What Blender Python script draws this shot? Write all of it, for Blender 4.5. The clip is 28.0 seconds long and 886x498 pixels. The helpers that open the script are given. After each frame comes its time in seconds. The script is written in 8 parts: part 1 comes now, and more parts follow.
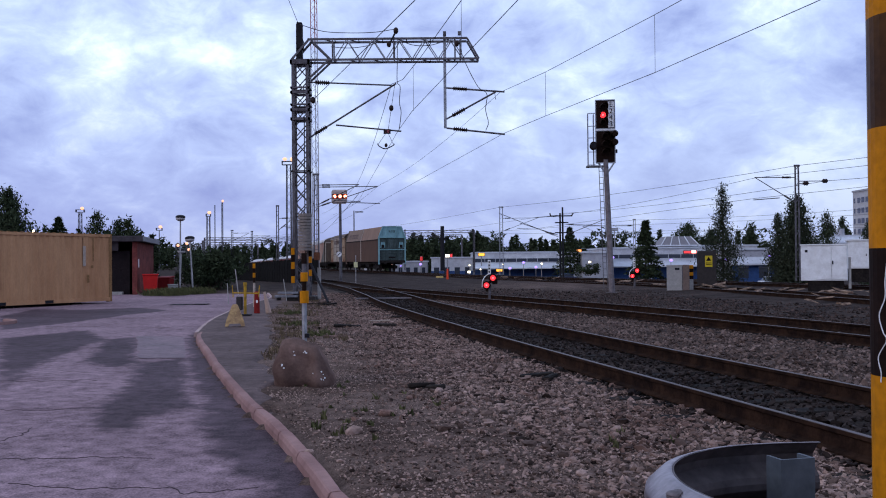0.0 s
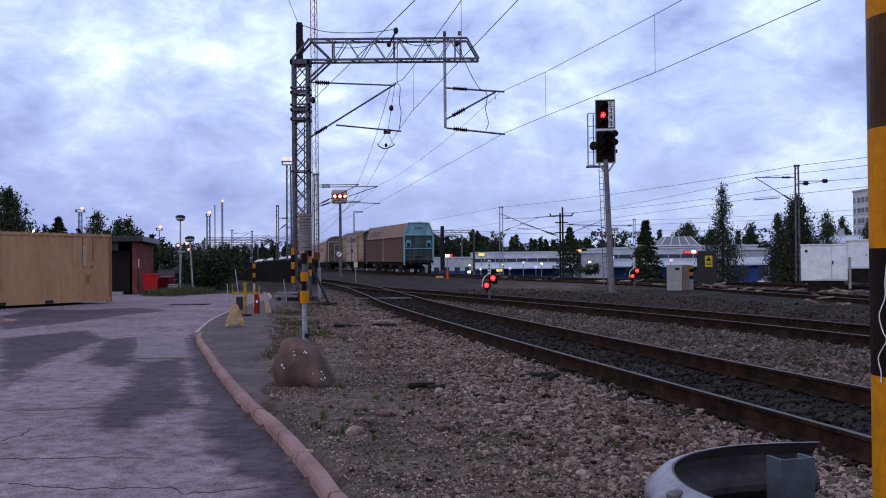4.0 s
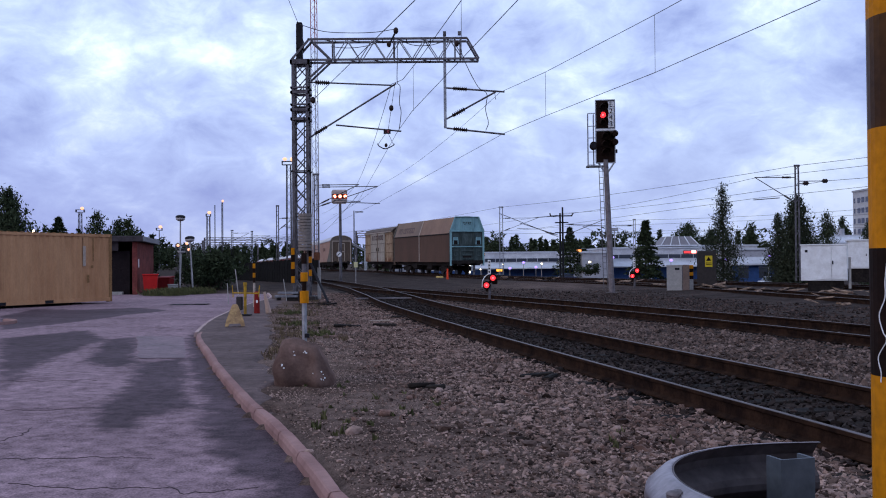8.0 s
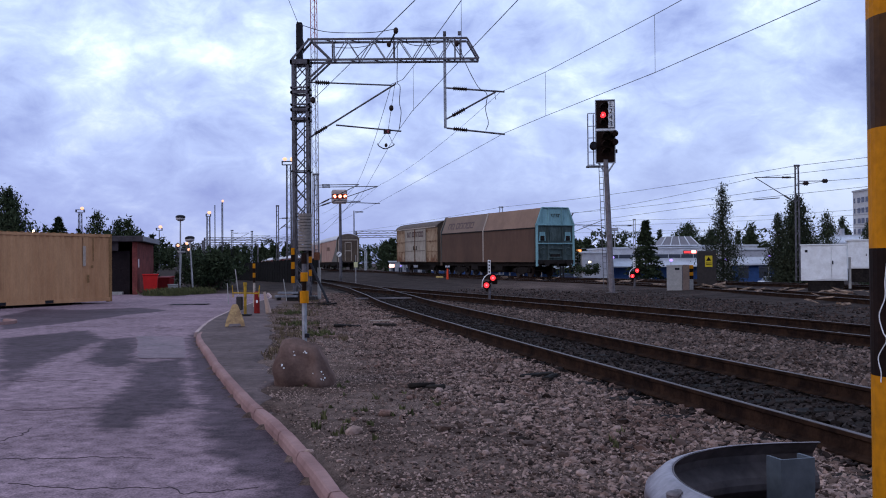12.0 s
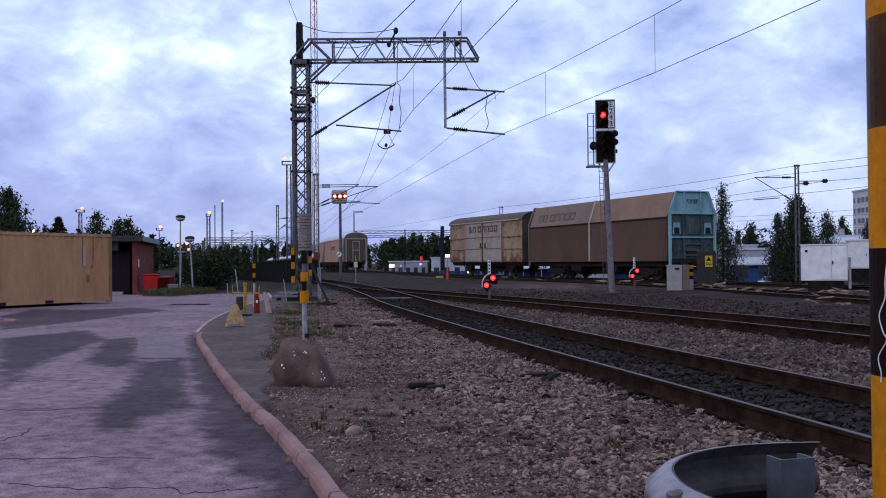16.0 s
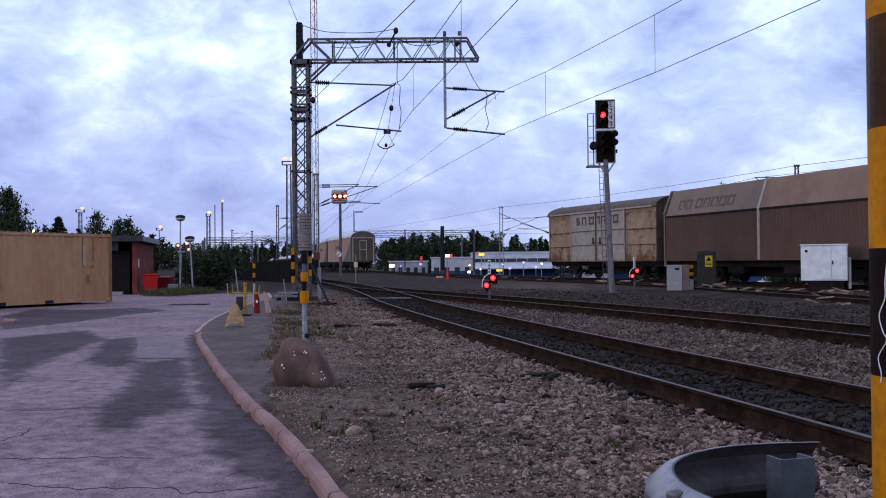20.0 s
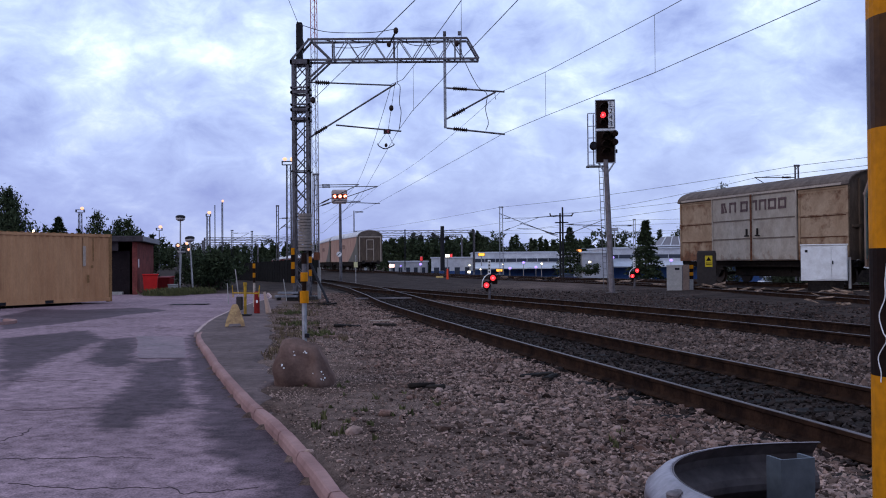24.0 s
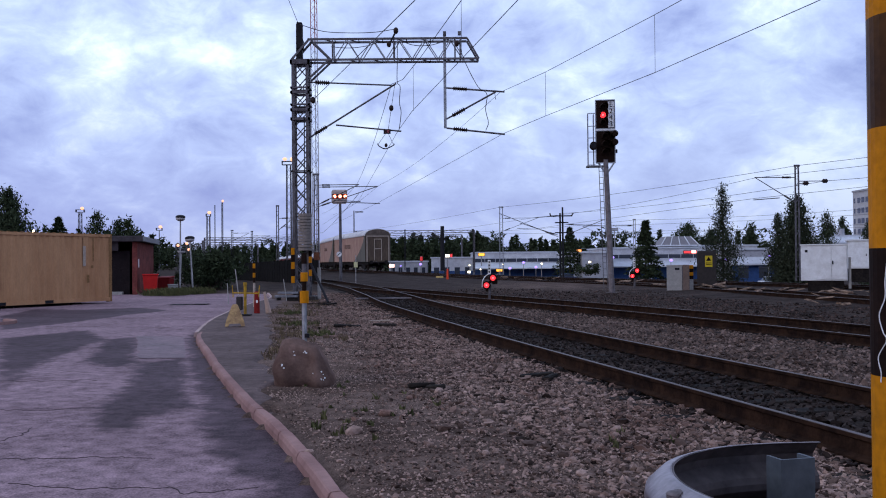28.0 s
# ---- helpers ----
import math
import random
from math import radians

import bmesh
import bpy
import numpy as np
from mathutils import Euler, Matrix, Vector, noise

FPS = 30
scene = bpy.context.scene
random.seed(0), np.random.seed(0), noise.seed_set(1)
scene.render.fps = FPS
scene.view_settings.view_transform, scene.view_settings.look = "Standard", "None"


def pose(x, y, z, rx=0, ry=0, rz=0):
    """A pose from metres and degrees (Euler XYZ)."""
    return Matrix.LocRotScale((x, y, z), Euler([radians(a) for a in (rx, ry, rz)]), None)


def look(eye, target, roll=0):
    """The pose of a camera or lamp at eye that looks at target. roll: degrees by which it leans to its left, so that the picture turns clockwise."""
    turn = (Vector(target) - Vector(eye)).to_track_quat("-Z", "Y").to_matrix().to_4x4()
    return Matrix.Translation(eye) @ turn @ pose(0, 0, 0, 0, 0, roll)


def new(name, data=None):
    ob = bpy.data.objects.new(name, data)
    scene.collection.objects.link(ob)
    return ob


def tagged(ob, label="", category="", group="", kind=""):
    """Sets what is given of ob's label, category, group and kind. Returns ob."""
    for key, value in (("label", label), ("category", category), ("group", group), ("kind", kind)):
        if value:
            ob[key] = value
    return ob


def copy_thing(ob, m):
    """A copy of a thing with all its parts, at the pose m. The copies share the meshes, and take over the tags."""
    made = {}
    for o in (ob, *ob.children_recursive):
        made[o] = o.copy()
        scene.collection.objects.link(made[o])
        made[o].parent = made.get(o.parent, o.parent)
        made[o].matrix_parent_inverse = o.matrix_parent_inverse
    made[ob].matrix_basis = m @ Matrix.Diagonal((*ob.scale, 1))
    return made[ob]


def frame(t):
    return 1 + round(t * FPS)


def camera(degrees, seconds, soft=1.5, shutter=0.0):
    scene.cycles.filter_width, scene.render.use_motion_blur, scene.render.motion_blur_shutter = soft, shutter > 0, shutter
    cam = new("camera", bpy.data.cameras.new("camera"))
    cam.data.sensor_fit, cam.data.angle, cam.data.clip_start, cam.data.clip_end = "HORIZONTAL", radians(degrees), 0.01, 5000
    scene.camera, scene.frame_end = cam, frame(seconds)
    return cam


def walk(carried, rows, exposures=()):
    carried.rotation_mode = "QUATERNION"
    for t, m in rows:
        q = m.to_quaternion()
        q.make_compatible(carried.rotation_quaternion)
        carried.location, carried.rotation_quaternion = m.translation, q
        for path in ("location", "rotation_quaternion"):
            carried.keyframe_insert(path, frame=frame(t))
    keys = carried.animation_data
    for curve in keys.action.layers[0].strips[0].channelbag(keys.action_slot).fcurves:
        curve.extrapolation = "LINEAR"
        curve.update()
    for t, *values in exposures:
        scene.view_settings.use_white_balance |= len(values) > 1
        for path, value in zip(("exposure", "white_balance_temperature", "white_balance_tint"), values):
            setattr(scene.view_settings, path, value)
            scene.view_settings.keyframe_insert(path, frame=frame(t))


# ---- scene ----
cam = camera(49.5, 28.0, soft=1.05)
EYE = (0.0, 0.0, 1.45)
VIEW = look(EYE, (0.0, 100.0, 2.86), -0.5)
walk(cam, [(0.0, VIEW), (28.0, VIEW)], [(0.0, 0.0), (12.0, 0.0), (17.0, 0.04), (19.0, 0.08), (21.0, 0.06), (24.0, 0.0), (28.0, 0.0)])

# ---------------------------------------------------------------- sky and light
SUN_UP, SUN_TURN = radians(12), radians(235)
world = bpy.data.worlds.new("dusk_sky")
scene.world = world
world.use_nodes = True
wt = world.node_tree
wt.nodes.clear()


def wnode(kind, **values):
    n = wt.nodes.new(kind)
    for k, v in values.items():
        n.inputs[k].default_value = v
    return n


def wlink(a, b):
    wt.links.new(a, b)


def wmath(op, a, b=None, clamp=False):
    n = wt.nodes.new("ShaderNodeMath")
    n.operation, n.use_clamp = op, clamp
    for i, v in enumerate((a, b)):
        if v is None:
            continue
        if isinstance(v, (int, float)):
            n.inputs[i].default_value = v
        else:
            wlink(v, n.inputs[i])
    return n.outputs[0]


def wramp(fac, stops):
    n = wt.nodes.new("ShaderNodeValToRGB")
    while len(n.color_ramp.elements) < len(stops):
        n.color_ramp.elements.new(0.5)
    for e, (p, c) in zip(n.color_ramp.elements, stops):
        e.position, e.color = p, (*c, 1)
    wlink(fac, n.inputs[0])
    return n.outputs[0]


def wmix(fac, a, b):
    n = wt.nodes.new("ShaderNodeMix")
    n.data_type = "RGBA"
    for sock, v in ((n.inputs[0], fac), (n.inputs[6], a), (n.inputs[7], b)):
        if isinstance(v, (int, float)):
            sock.default_value = v
        elif isinstance(v, tuple):
            sock.default_value = (*v, 1)
        else:
            wlink(v, sock)
    return n.outputs[2]


sky = wt.nodes.new("ShaderNodeTexSky")
sky.sky_type, sky.sun_disc = "NISHITA", False
sky.sun_elevation, sky.sun_rotation = SUN_UP, SUN_TURN
sky.air_density, sky.dust_density, sky.ozone_density = 1.2, 2.0, 3.0
coord = wt.nodes.new("ShaderNodeTexCoord")
split = wt.nodes.new("ShaderNodeSeparateXYZ")
wlink(coord.outputs["Generated"], split.inputs[0])
lift = wmath("ADD", wmath("MAXIMUM", split.outputs[2], 0.0), 0.52)
flat = wt.nodes.new("ShaderNodeCombineXYZ")
wlink(wmath("DIVIDE", split.outputs[0], lift), flat.inputs[0])
wlink(wmath("DIVIDE", split.outputs[1], lift), flat.inputs[1])


def cloud_noise(scale, shift, detail, rough, warp=0.0):
    m = wt.nodes.new("ShaderNodeMapping")
    m.inputs["Location"].default_value = shift
    m.inputs["Rotation"].default_value = (0, 0, radians(18))
    wlink(flat.outputs[0], m.inputs[0])
    n = wnode("ShaderNodeTexNoise", Scale=scale, Detail=detail, Roughness=rough, Distortion=warp)
    wlink(m.outputs[0], n.inputs["Vector"])
    return n.outputs[0]


big = cloud_noise(1.6, (4.3, 6.1, 0.0), 2.0, 0.5, 0.2)
mid = cloud_noise(4.0, (1.7, 4.2, 2.0), 9.0, 0.55, 0.3)
fine = cloud_noise(13.0, (5.2, 0.9, 4.0), 8.0, 0.62, 0.5)
cover = wmath("ADD", wmath("ADD", wmath("MULTIPLY", big, 0.40), wmath("MULTIPLY", mid, 0.76)), wmath("MULTIPLY", fine, 0.34))
cover = wmath("SUBTRACT", cover, 0.128)
bank_x = wmath("MULTIPLY", wmath("SUBTRACT", split.outputs[0], 0.12), 4.8)
bank_z = wmath("MULTIPLY", wmath("SUBTRACT", split.outputs[2], 0.155), 8.5)
bank_d = wmath("ADD", wmath("MULTIPLY", bank_x, bank_x), wmath("MULTIPLY", bank_z, bank_z))
cover = wmath("SUBTRACT", cover, wmath("MULTIPLY", wmath("SUBTRACT", 1.0, bank_d, True), 0.072))
cloud = wramp(cover, [(0.455, (0.265, 0.330, 0.63)), (0.55, (0.40, 0.490, 0.79)), (0.63, (0.51, 0.625, 0.935)), (0.685, (0.64, 0.770, 1.045)), (0.755, (0.88, 1.01, 1.18))])
low = wramp(split.outputs[2], [(0.0, (1, 1, 1)), (0.07, (0.72, 0.72, 0.72)), (0.20, (0, 0, 0))])
haze = wmix(wmath("ADD", wmath("MULTIPLY", split.outputs[0], 1.3), 0.55, True), (0.225, 0.255, 0.585), (0.330, 0.395, 0.665))
cloud = wmix(wmath("MULTIPLY", low, 0.80), cloud, haze)
clear = wt.nodes.new("ShaderNodeMix")
clear.data_type, clear.blend_type = "RGBA", "MULTIPLY"
clear.inputs[0].default_value = 1.0
wlink(sky.outputs[0], clear.inputs[6])
clear.inputs[7].default_value = (0.10, 0.10, 0.13, 1)
veil = wmix(0.90, clear.outputs[2], cloud)
back = wt.nodes.new("ShaderNodeBackground")
back.inputs["Strength"].default_value = 1.32
wlink(veil, back.inputs[0])
wout = wt.nodes.new("ShaderNodeOutputWorld")
wlink(back.outputs[0], wout.inputs[0])

sun = new("sun", bpy.data.lights.new("sun", "SUN"))
sun.data.energy, sun.data.angle, sun.data.color = 0.5, radians(20), (1.0, 0.86, 0.74)
sun.matrix_world = look((-math.sin(SUN_TURN) * -60, math.cos(SUN_TURN) * 60, math.sin(SUN_UP) * 90), (0, 0, 0))

# ---------------------------------------------------------------- materials
MATS = {}


def mat(name, color, rough=0.8, metal=0.0, vary=0.25, scale=3.0, grain=60.0, bump=0.3, tint=None, spots=0.0, glow=0.0, each=0.0, streak=0.0, spec=0.07):
    """A surface with two scales of variation: broad patches (scale, towards tint) and grain with relief."""
    if name in MATS:
        return MATS[name]
    m = bpy.data.materials.new(name)
    m.use_nodes = True
    t = m.node_tree
    b = t.nodes["Principled BSDF"]
    b.inputs["Roughness"].default_value, b.inputs["Metallic"].default_value = rough, metal
    b.inputs["Specular IOR Level"].default_value = spec
    co = t.nodes.new("ShaderNodeTexCoord")
    geo = t.nodes.new("ShaderNodeNewGeometry")
    src = geo.outputs["Position"] if each >= 0 and streak == 0 else co.outputs["Object"]
    if streak > 0:
        mp = t.nodes.new("ShaderNodeMapping")
        mp.inputs["Scale"].default_value = (1.0, 1.0, 1.0 / streak)
        t.links.new(co.outputs["Object"], mp.inputs[0])
        src = mp.outputs[0]
    n1 = t.nodes.new("ShaderNodeTexNoise")
    n1.inputs["Scale"].default_value, n1.inputs["Detail"].default_value = scale, 6.0
    n1.inputs["Roughness"].default_value = 0.62
    n2 = t.nodes.new("ShaderNodeTexNoise")
    n2.inputs["Scale"].default_value, n2.inputs["Detail"].default_value = grain, 4.0
    t.links.new(src, n1.inputs["Vector"])
    t.links.new(src, n2.inputs["Vector"])
    n3 = t.nodes.new("ShaderNodeTexNoise")
    n3.inputs["Scale"].default_value, n3.inputs["Detail"].default_value = math.sqrt(scale * grain), 3.0
    t.links.new(src, n3.inputs["Vector"])
    both = t.nodes.new("ShaderNodeMath")
    both.operation = "MULTIPLY_ADD"
    both.inputs[1].default_value = 0.5
    t.links.new(n3.outputs[0], both.inputs[0])
    half = t.nodes.new("ShaderNodeMath")
    half.operation = "MULTIPLY"
    half.inputs[1].default_value = 0.5
    t.links.new(n2.outputs[0], half.inputs[0])
    t.links.new(half.outputs[0], both.inputs[2])
    ramp = t.nodes.new("ShaderNodeValToRGB")
    other = tint or tuple(c * (1 - vary) for c in color)
    ramp.color_ramp.elements[0].position, ramp.color_ramp.elements[0].color = 0.36 - spots * 0.1, (*other, 1)
    ramp.color_ramp.elements[1].position, ramp.color_ramp.elements[1].color = 0.62 - spots * 0.2, (*color, 1)
    t.links.new(n1.outputs[0], ramp.inputs[0])
    g = t.nodes.new("ShaderNodeMapRange")
    g.inputs["From Min"].default_value, g.inputs["From Max"].default_value = 0.34, 0.66
    g.inputs["To Min"].default_value, g.inputs["To Max"].default_value = 1 - vary, 1 + vary * 0.8
    t.links.new(both.outputs[0], g.inputs[0])
    mul = t.nodes.new("ShaderNodeMix")
    mul.data_type, mul.blend_type = "RGBA", "MULTIPLY"
    mul.inputs[0].default_value = 1.0
    t.links.new(ramp.outputs[0], mul.inputs[6])
    t.links.new(g.outputs[0], mul.inputs[7])
    out = mul.outputs[2]
    if each > 0:
        isl = geo.outputs["Random Per Island"]
        e = t.nodes.new("ShaderNodeMapRange")
        e.inputs["To Min"].default_value, e.inputs["To Max"].default_value = 1 - each, 1 + each
        t.links.new(isl, e.inputs[0])
        m2 = t.nodes.new("ShaderNodeMix")
        m2.data_type, m2.blend_type = "RGBA", "MULTIPLY"
        m2.inputs[0].default_value = 1.0
        t.links.new(out, m2.inputs[6])
        t.links.new(e.outputs[0], m2.inputs[7])
        out = m2.outputs[2]
    t.links.new(out, b.inputs["Base Color"])
    r = t.nodes.new("ShaderNodeMapRange")
    r.inputs["To Min"].default_value, r.inputs["To Max"].default_value = max(rough - 0.15, 0.04), min(rough + 0.12, 1)
    t.links.new(n1.outputs[0], r.inputs[0])
    t.links.new(r.outputs[0], b.inputs["Roughness"])
    if bump > 0:
        bp = t.nodes.new("ShaderNodeBump")
        bp.inputs["Strength"].default_value, bp.inputs["Distance"].default_value = bump, 0.4 / grain
        t.links.new(n2.outputs[0], bp.inputs["Height"])
        t.links.new(bp.outputs[0], b.inputs["Normal"])
    if glow > 0:
        b.inputs["Emission Color"].default_value = (*color, 1)
        b.inputs["Emission Strength"].default_value = glow
    MATS[name] = m
    return m


def lamp_mat(name, color, strength):
    if name in MATS:
        return MATS[name]
    m = bpy.data.materials.new(name)
    m.use_nodes = True
    b = m.node_tree.nodes["Principled BSDF"]
    b.inputs["Base Color"].default_value = (*[c * 0.6 for c in color], 1)
    b.inputs["Emission Color"].default_value = (*color, 1)
    b.inputs["Emission Strength"].default_value = strength
    MATS[name] = m
    return m


M_STONE = mat("crushed_stone", (0.186, 0.128, 0.111), 0.9, vary=0.34, scale=0.9, grain=45, bump=0.5, tint=(0.098, 0.058, 0.048), each=0.85)
M_DARKSTONE = mat("brown_dark_stone", (0.066, 0.044, 0.039), 0.9, vary=0.3, scale=6, grain=50, bump=0.4, tint=(0.030, 0.021, 0.019), each=0.8)
M_OILSTONE = mat("oily_ballast_stone", (0.034, 0.025, 0.023), 0.85, vary=0.3, scale=5, grain=50, bump=0.4, tint=(0.014, 0.010, 0.010), each=0.6)
M_KERB = mat("red_granite", (0.285, 0.170, 0.158), 0.85, vary=0.13, scale=1.1, grain=160, bump=0.3, tint=(0.190, 0.104, 0.098), each=0.14)
M_BOULDER = mat("brown_granite_boulder", (0.150, 0.094, 0.080), 0.9, vary=0.22, scale=2.2, grain=34, bump=0.35, tint=(0.066, 0.040, 0.035))
M_RAIL = mat("rusty_rail_steel", (0.034, 0.018, 0.012), 0.9, 0.0, vary=0.35, scale=4, grain=40, bump=0.25, tint=(0.012, 0.007, 0.006), spec=0.02)
M_RAILTOP = mat("worn_rail_head", (0.115, 0.095, 0.098), 0.55, 0.55, vary=0.25, scale=1.2, grain=60, bump=0.08, tint=(0.070, 0.052, 0.047))
M_SLEEPER = mat("creosoted_sleeper", (0.024, 0.019, 0.017), 0.9, vary=0.4, scale=4, grain=50, bump=0.5, tint=(0.010, 0.008, 0.008))
M_GALV = mat("galvanised_steel", (0.34, 0.34, 0.36), 0.42, 0.6, vary=0.22, scale=5, grain=30, bump=0.08, tint=(0.20, 0.20, 0.22))
M_BARRIER = mat("polished_galvanised_beam", (0.36, 0.32, 0.345), 0.45, 0.8, vary=0.22, scale=6, grain=30, bump=0.12, tint=(0.20, 0.175, 0.19))
M_MAST = mat("weathered_mast_steel", (0.145, 0.135, 0.150), 0.65, 0.4, vary=0.3, scale=3, grain=40, bump=0.15, tint=(0.075, 0.066, 0.073))
M_POLE = mat("weathered_tube_steel", (0.20, 0.175, 0.185), 0.6, 0.3, vary=0.25, scale=4, grain=30, bump=0.12, tint=(0.11, 0.092, 0.098))
M_DARK = mat("dark_fittings", (0.022, 0.021, 0.026), 0.6, 0.3, vary=0.3, scale=6, grain=40, bump=0.1)
M_WIRE = mat("overhead_wire", (0.07, 0.068, 0.08), 0.6, 0.6, vary=0.1, bump=0)
M_INSUL = mat("brown_porcelain", (0.035, 0.022, 0.020), 0.3, vary=0.2, scale=9, grain=60, bump=0.05)
M_YELLOW = mat("worn_yellow_paint", (0.50, 0.182, 0.004), 0.6, vary=0.18, scale=5, grain=40, bump=0.15, tint=(0.40, 0.150, 0.006))
M_BLACK = mat("worn_black_paint", (0.016, 0.008, 0.006), 0.8, vary=0.3, scale=6, grain=60, bump=0.15)
M_WHITE = mat("dull_white_paint", (0.76, 0.75, 0.77), 0.6, vary=0.12, scale=4, grain=50, bump=0.1, tint=(0.62, 0.61, 0.62))
M_CABWHITE = mat("white_cabinet_paint", (0.74, 0.74, 0.76), 0.5, vary=0.08, scale=3, grain=40, bump=0.05, tint=(0.62, 0.61, 0.62))
M_GREYBOX = mat("grey_cabinet", (0.33, 0.31, 0.30), 0.7, vary=0.15, scale=4, grain=40, bump=0.1)
M_DARKBOX = mat("dark_grey_cabinet", (0.042, 0.035, 0.034), 0.6, vary=0.2, scale=4, grain=40, bump=0.1)
M_CONT = mat("beige_container_paint", (0.425, 0.232, 0.124), 0.65, vary=0.14, scale=0.7, grain=30, bump=0.1, tint=(0.335, 0.168, 0.086), streak=3)
M_CONTDARK = mat("container_worn_marks", (0.24, 0.13, 0.06), 0.8, vary=0.3, scale=5, grain=40, bump=0.1)
M_BRICK = mat("dark_red_brick", (0.195, 0.055, 0.050), 0.9, vary=0.3, scale=2, grain=60, bump=0.3, tint=(0.095, 0.026, 0.024))
M_ROOFDARK = mat("dark_roof_fascia", (0.06, 0.050, 0.056), 0.7, vary=0.25, scale=3, grain=30, bump=0.1)
M_ROOFGREY = mat("grey_sheet_roof", (0.20, 0.19, 0.21), 0.6, vary=0.2, scale=3, grain=30, bump=0.1)
M_OLDBIN = mat("dull_red_plastic", (0.17, 0.014, 0.016), 0.6, vary=0.2, scale=4, grain=40, bump=0.05)
M_REDBIN = mat("red_plastic", (0.42, 0.018, 0.018), 0.5, vary=0.15, scale=4, grain=40, bump=0.05)
M_LEAF = mat("dark_foliage", (0.046, 0.058, 0.030), 0.9, vary=0.35, scale=1.2, grain=12, bump=0.0, tint=(0.022, 0.030, 0.016), each=0.55)
M_BIRCH = mat("birch_foliage", (0.044, 0.050, 0.032), 0.9, vary=0.3, scale=1.5, grain=12, bump=0.0, tint=(0.024, 0.031, 0.019), each=0.5)
M_BARK = mat("dark_bark", (0.06, 0.045, 0.038), 0.95, vary=0.4, scale=5, grain=30, bump=0.5)
M_GRASS = mat("dry_grass", (0.090, 0.086, 0.040), 0.9, vary=0.35, scale=2, grain=20, bump=0.0, tint=(0.055, 0.062, 0.028), each=0.5)
M_STRAW = mat("withered_weeds", (0.115, 0.084, 0.056), 0.9, vary=0.35, scale=2, grain=20, bump=0.0, tint=(0.09, 0.066, 0.044), each=0.5)
M_TIMBER = mat("splintered_timber", (0.24, 0.165, 0.12), 0.9, vary=0.4, scale=5, grain=30, bump=0.4, tint=(0.09, 0.060, 0.05), each=0.45)
M_BANK = mat("dark_cinder_bank", (0.010, 0.009, 0.009), 0.97, vary=0.4, scale=1.5, grain=12, bump=0.5)
M_GLASS = mat("dark_window_glass", (0.03, 0.035, 0.05), 0.12, vary=0.1, bump=0, spec=0.6)
M_RUBBER = mat("black_rubber", (0.02, 0.02, 0.022), 0.7, vary=0.2, bump=0.1)
M_RED = lamp_mat("red_signal_lens", (1.0, 0.03, 0.04), 1.7)
M_AMBER = lamp_mat("sodium_lamp", (1.0, 0.42, 0.24), 1.7)
M_REDCORE = lamp_mat("red_lens_centre", (1.0, 0.17, 0.20), 1.8)
M_COOL = lamp_mat("cool_white_lamp", (0.38, 0.25, 1.0), 1.9)
M_WARM = lamp_mat("warm_white_lamp", (1.0, 0.82, 0.5), 5.0)


# ---------------------------------------------------------------- shaping tools
def thing(name, label, category, at=None, group="", kind=""):
    ob = new(name)
    ob.empty_display_size = 0.2
    if at is not None:
        ob.matrix_basis = at
    return tagged(ob, label, category, group, kind)


def part(name, bm, material, parent, label="", smooth=False):
    """One mesh object under a thing or a part; bm is a bmesh or a tuple of vertices and faces."""
    me = bpy.data.meshes.new(name)
    if isinstance(bm, tuple):
        me.from_pydata(bm[0], [], bm[1])
    else:
        bm.normal_update()
        bm.to_mesh(me)
        bm.free()
    me.materials.append(material)
    if smooth:
        me.shade_smooth()
    ob = new(name, me)
    ob.parent = parent
    return tagged(ob, label)


def lone(name, bm, material, label, category, at=None, group="", kind="", smooth=False):
    """A thing that is one mesh."""
    ob = part(name, bm, material, None, "", smooth)
    if at is not None:
        ob.matrix_basis = at
    return tagged(ob, label, category, group, kind)


def share(ob, m, parent=None):
    """Another object on the same mesh."""
    o = new(ob.name.split(".")[0], ob.data)
    o.parent = parent or ob.parent
    o.matrix_basis = m
    return o


def mesh():
    return bmesh.new()


def box(bm, size, at=(0, 0, 0), rot=(0, 0, 0), bevel=0.0):
    m = pose(*at, *rot) @ Matrix.Diagonal((*size, 1))
    made = bmesh.ops.create_cube(bm, size=1.0, matrix=m)["verts"]
    if bevel > 0:
        edges = list({e for v in made for e in v.link_edges})
        bmesh.ops.bevel(bm, geom=edges, offset=bevel, segments=1, affect="EDGES")
    return bm


def rod(bm, a, b, r, r2=None, n=8, caps=True):
    a, b = Vector(a), Vector(b)
    d = b - a
    r2 = r if r2 is None else r2
    m = Matrix.Translation((a + b) / 2) @ d.to_track_quat("Z", "Y").to_matrix().to_4x4()
    bmesh.ops.create_cone(bm, cap_ends=caps, segments=n, radius1=r, radius2=r2, depth=d.length, matrix=m)
    return bm


def bar(bm, a, b, w, h=None):
    """A square bar from a to b."""
    a, b = Vector(a), Vector(b)
    d = b - a
    m = Matrix.Translation((a + b) / 2) @ d.to_track_quat("Z", "Y").to_matrix().to_4x4() @ Matrix.Diagonal((w, h or w, d.length, 1))
    bmesh.ops.create_cube(bm, size=1.0, matrix=m)
    return bm


def ball(bm, at, r, scale=(1, 1, 1), sub=2):
    bmesh.ops.create_icosphere(bm, subdivisions=sub, radius=r, matrix=Matrix.Translation(at) @ Matrix.Diagonal((*scale, 1)))
    return bm


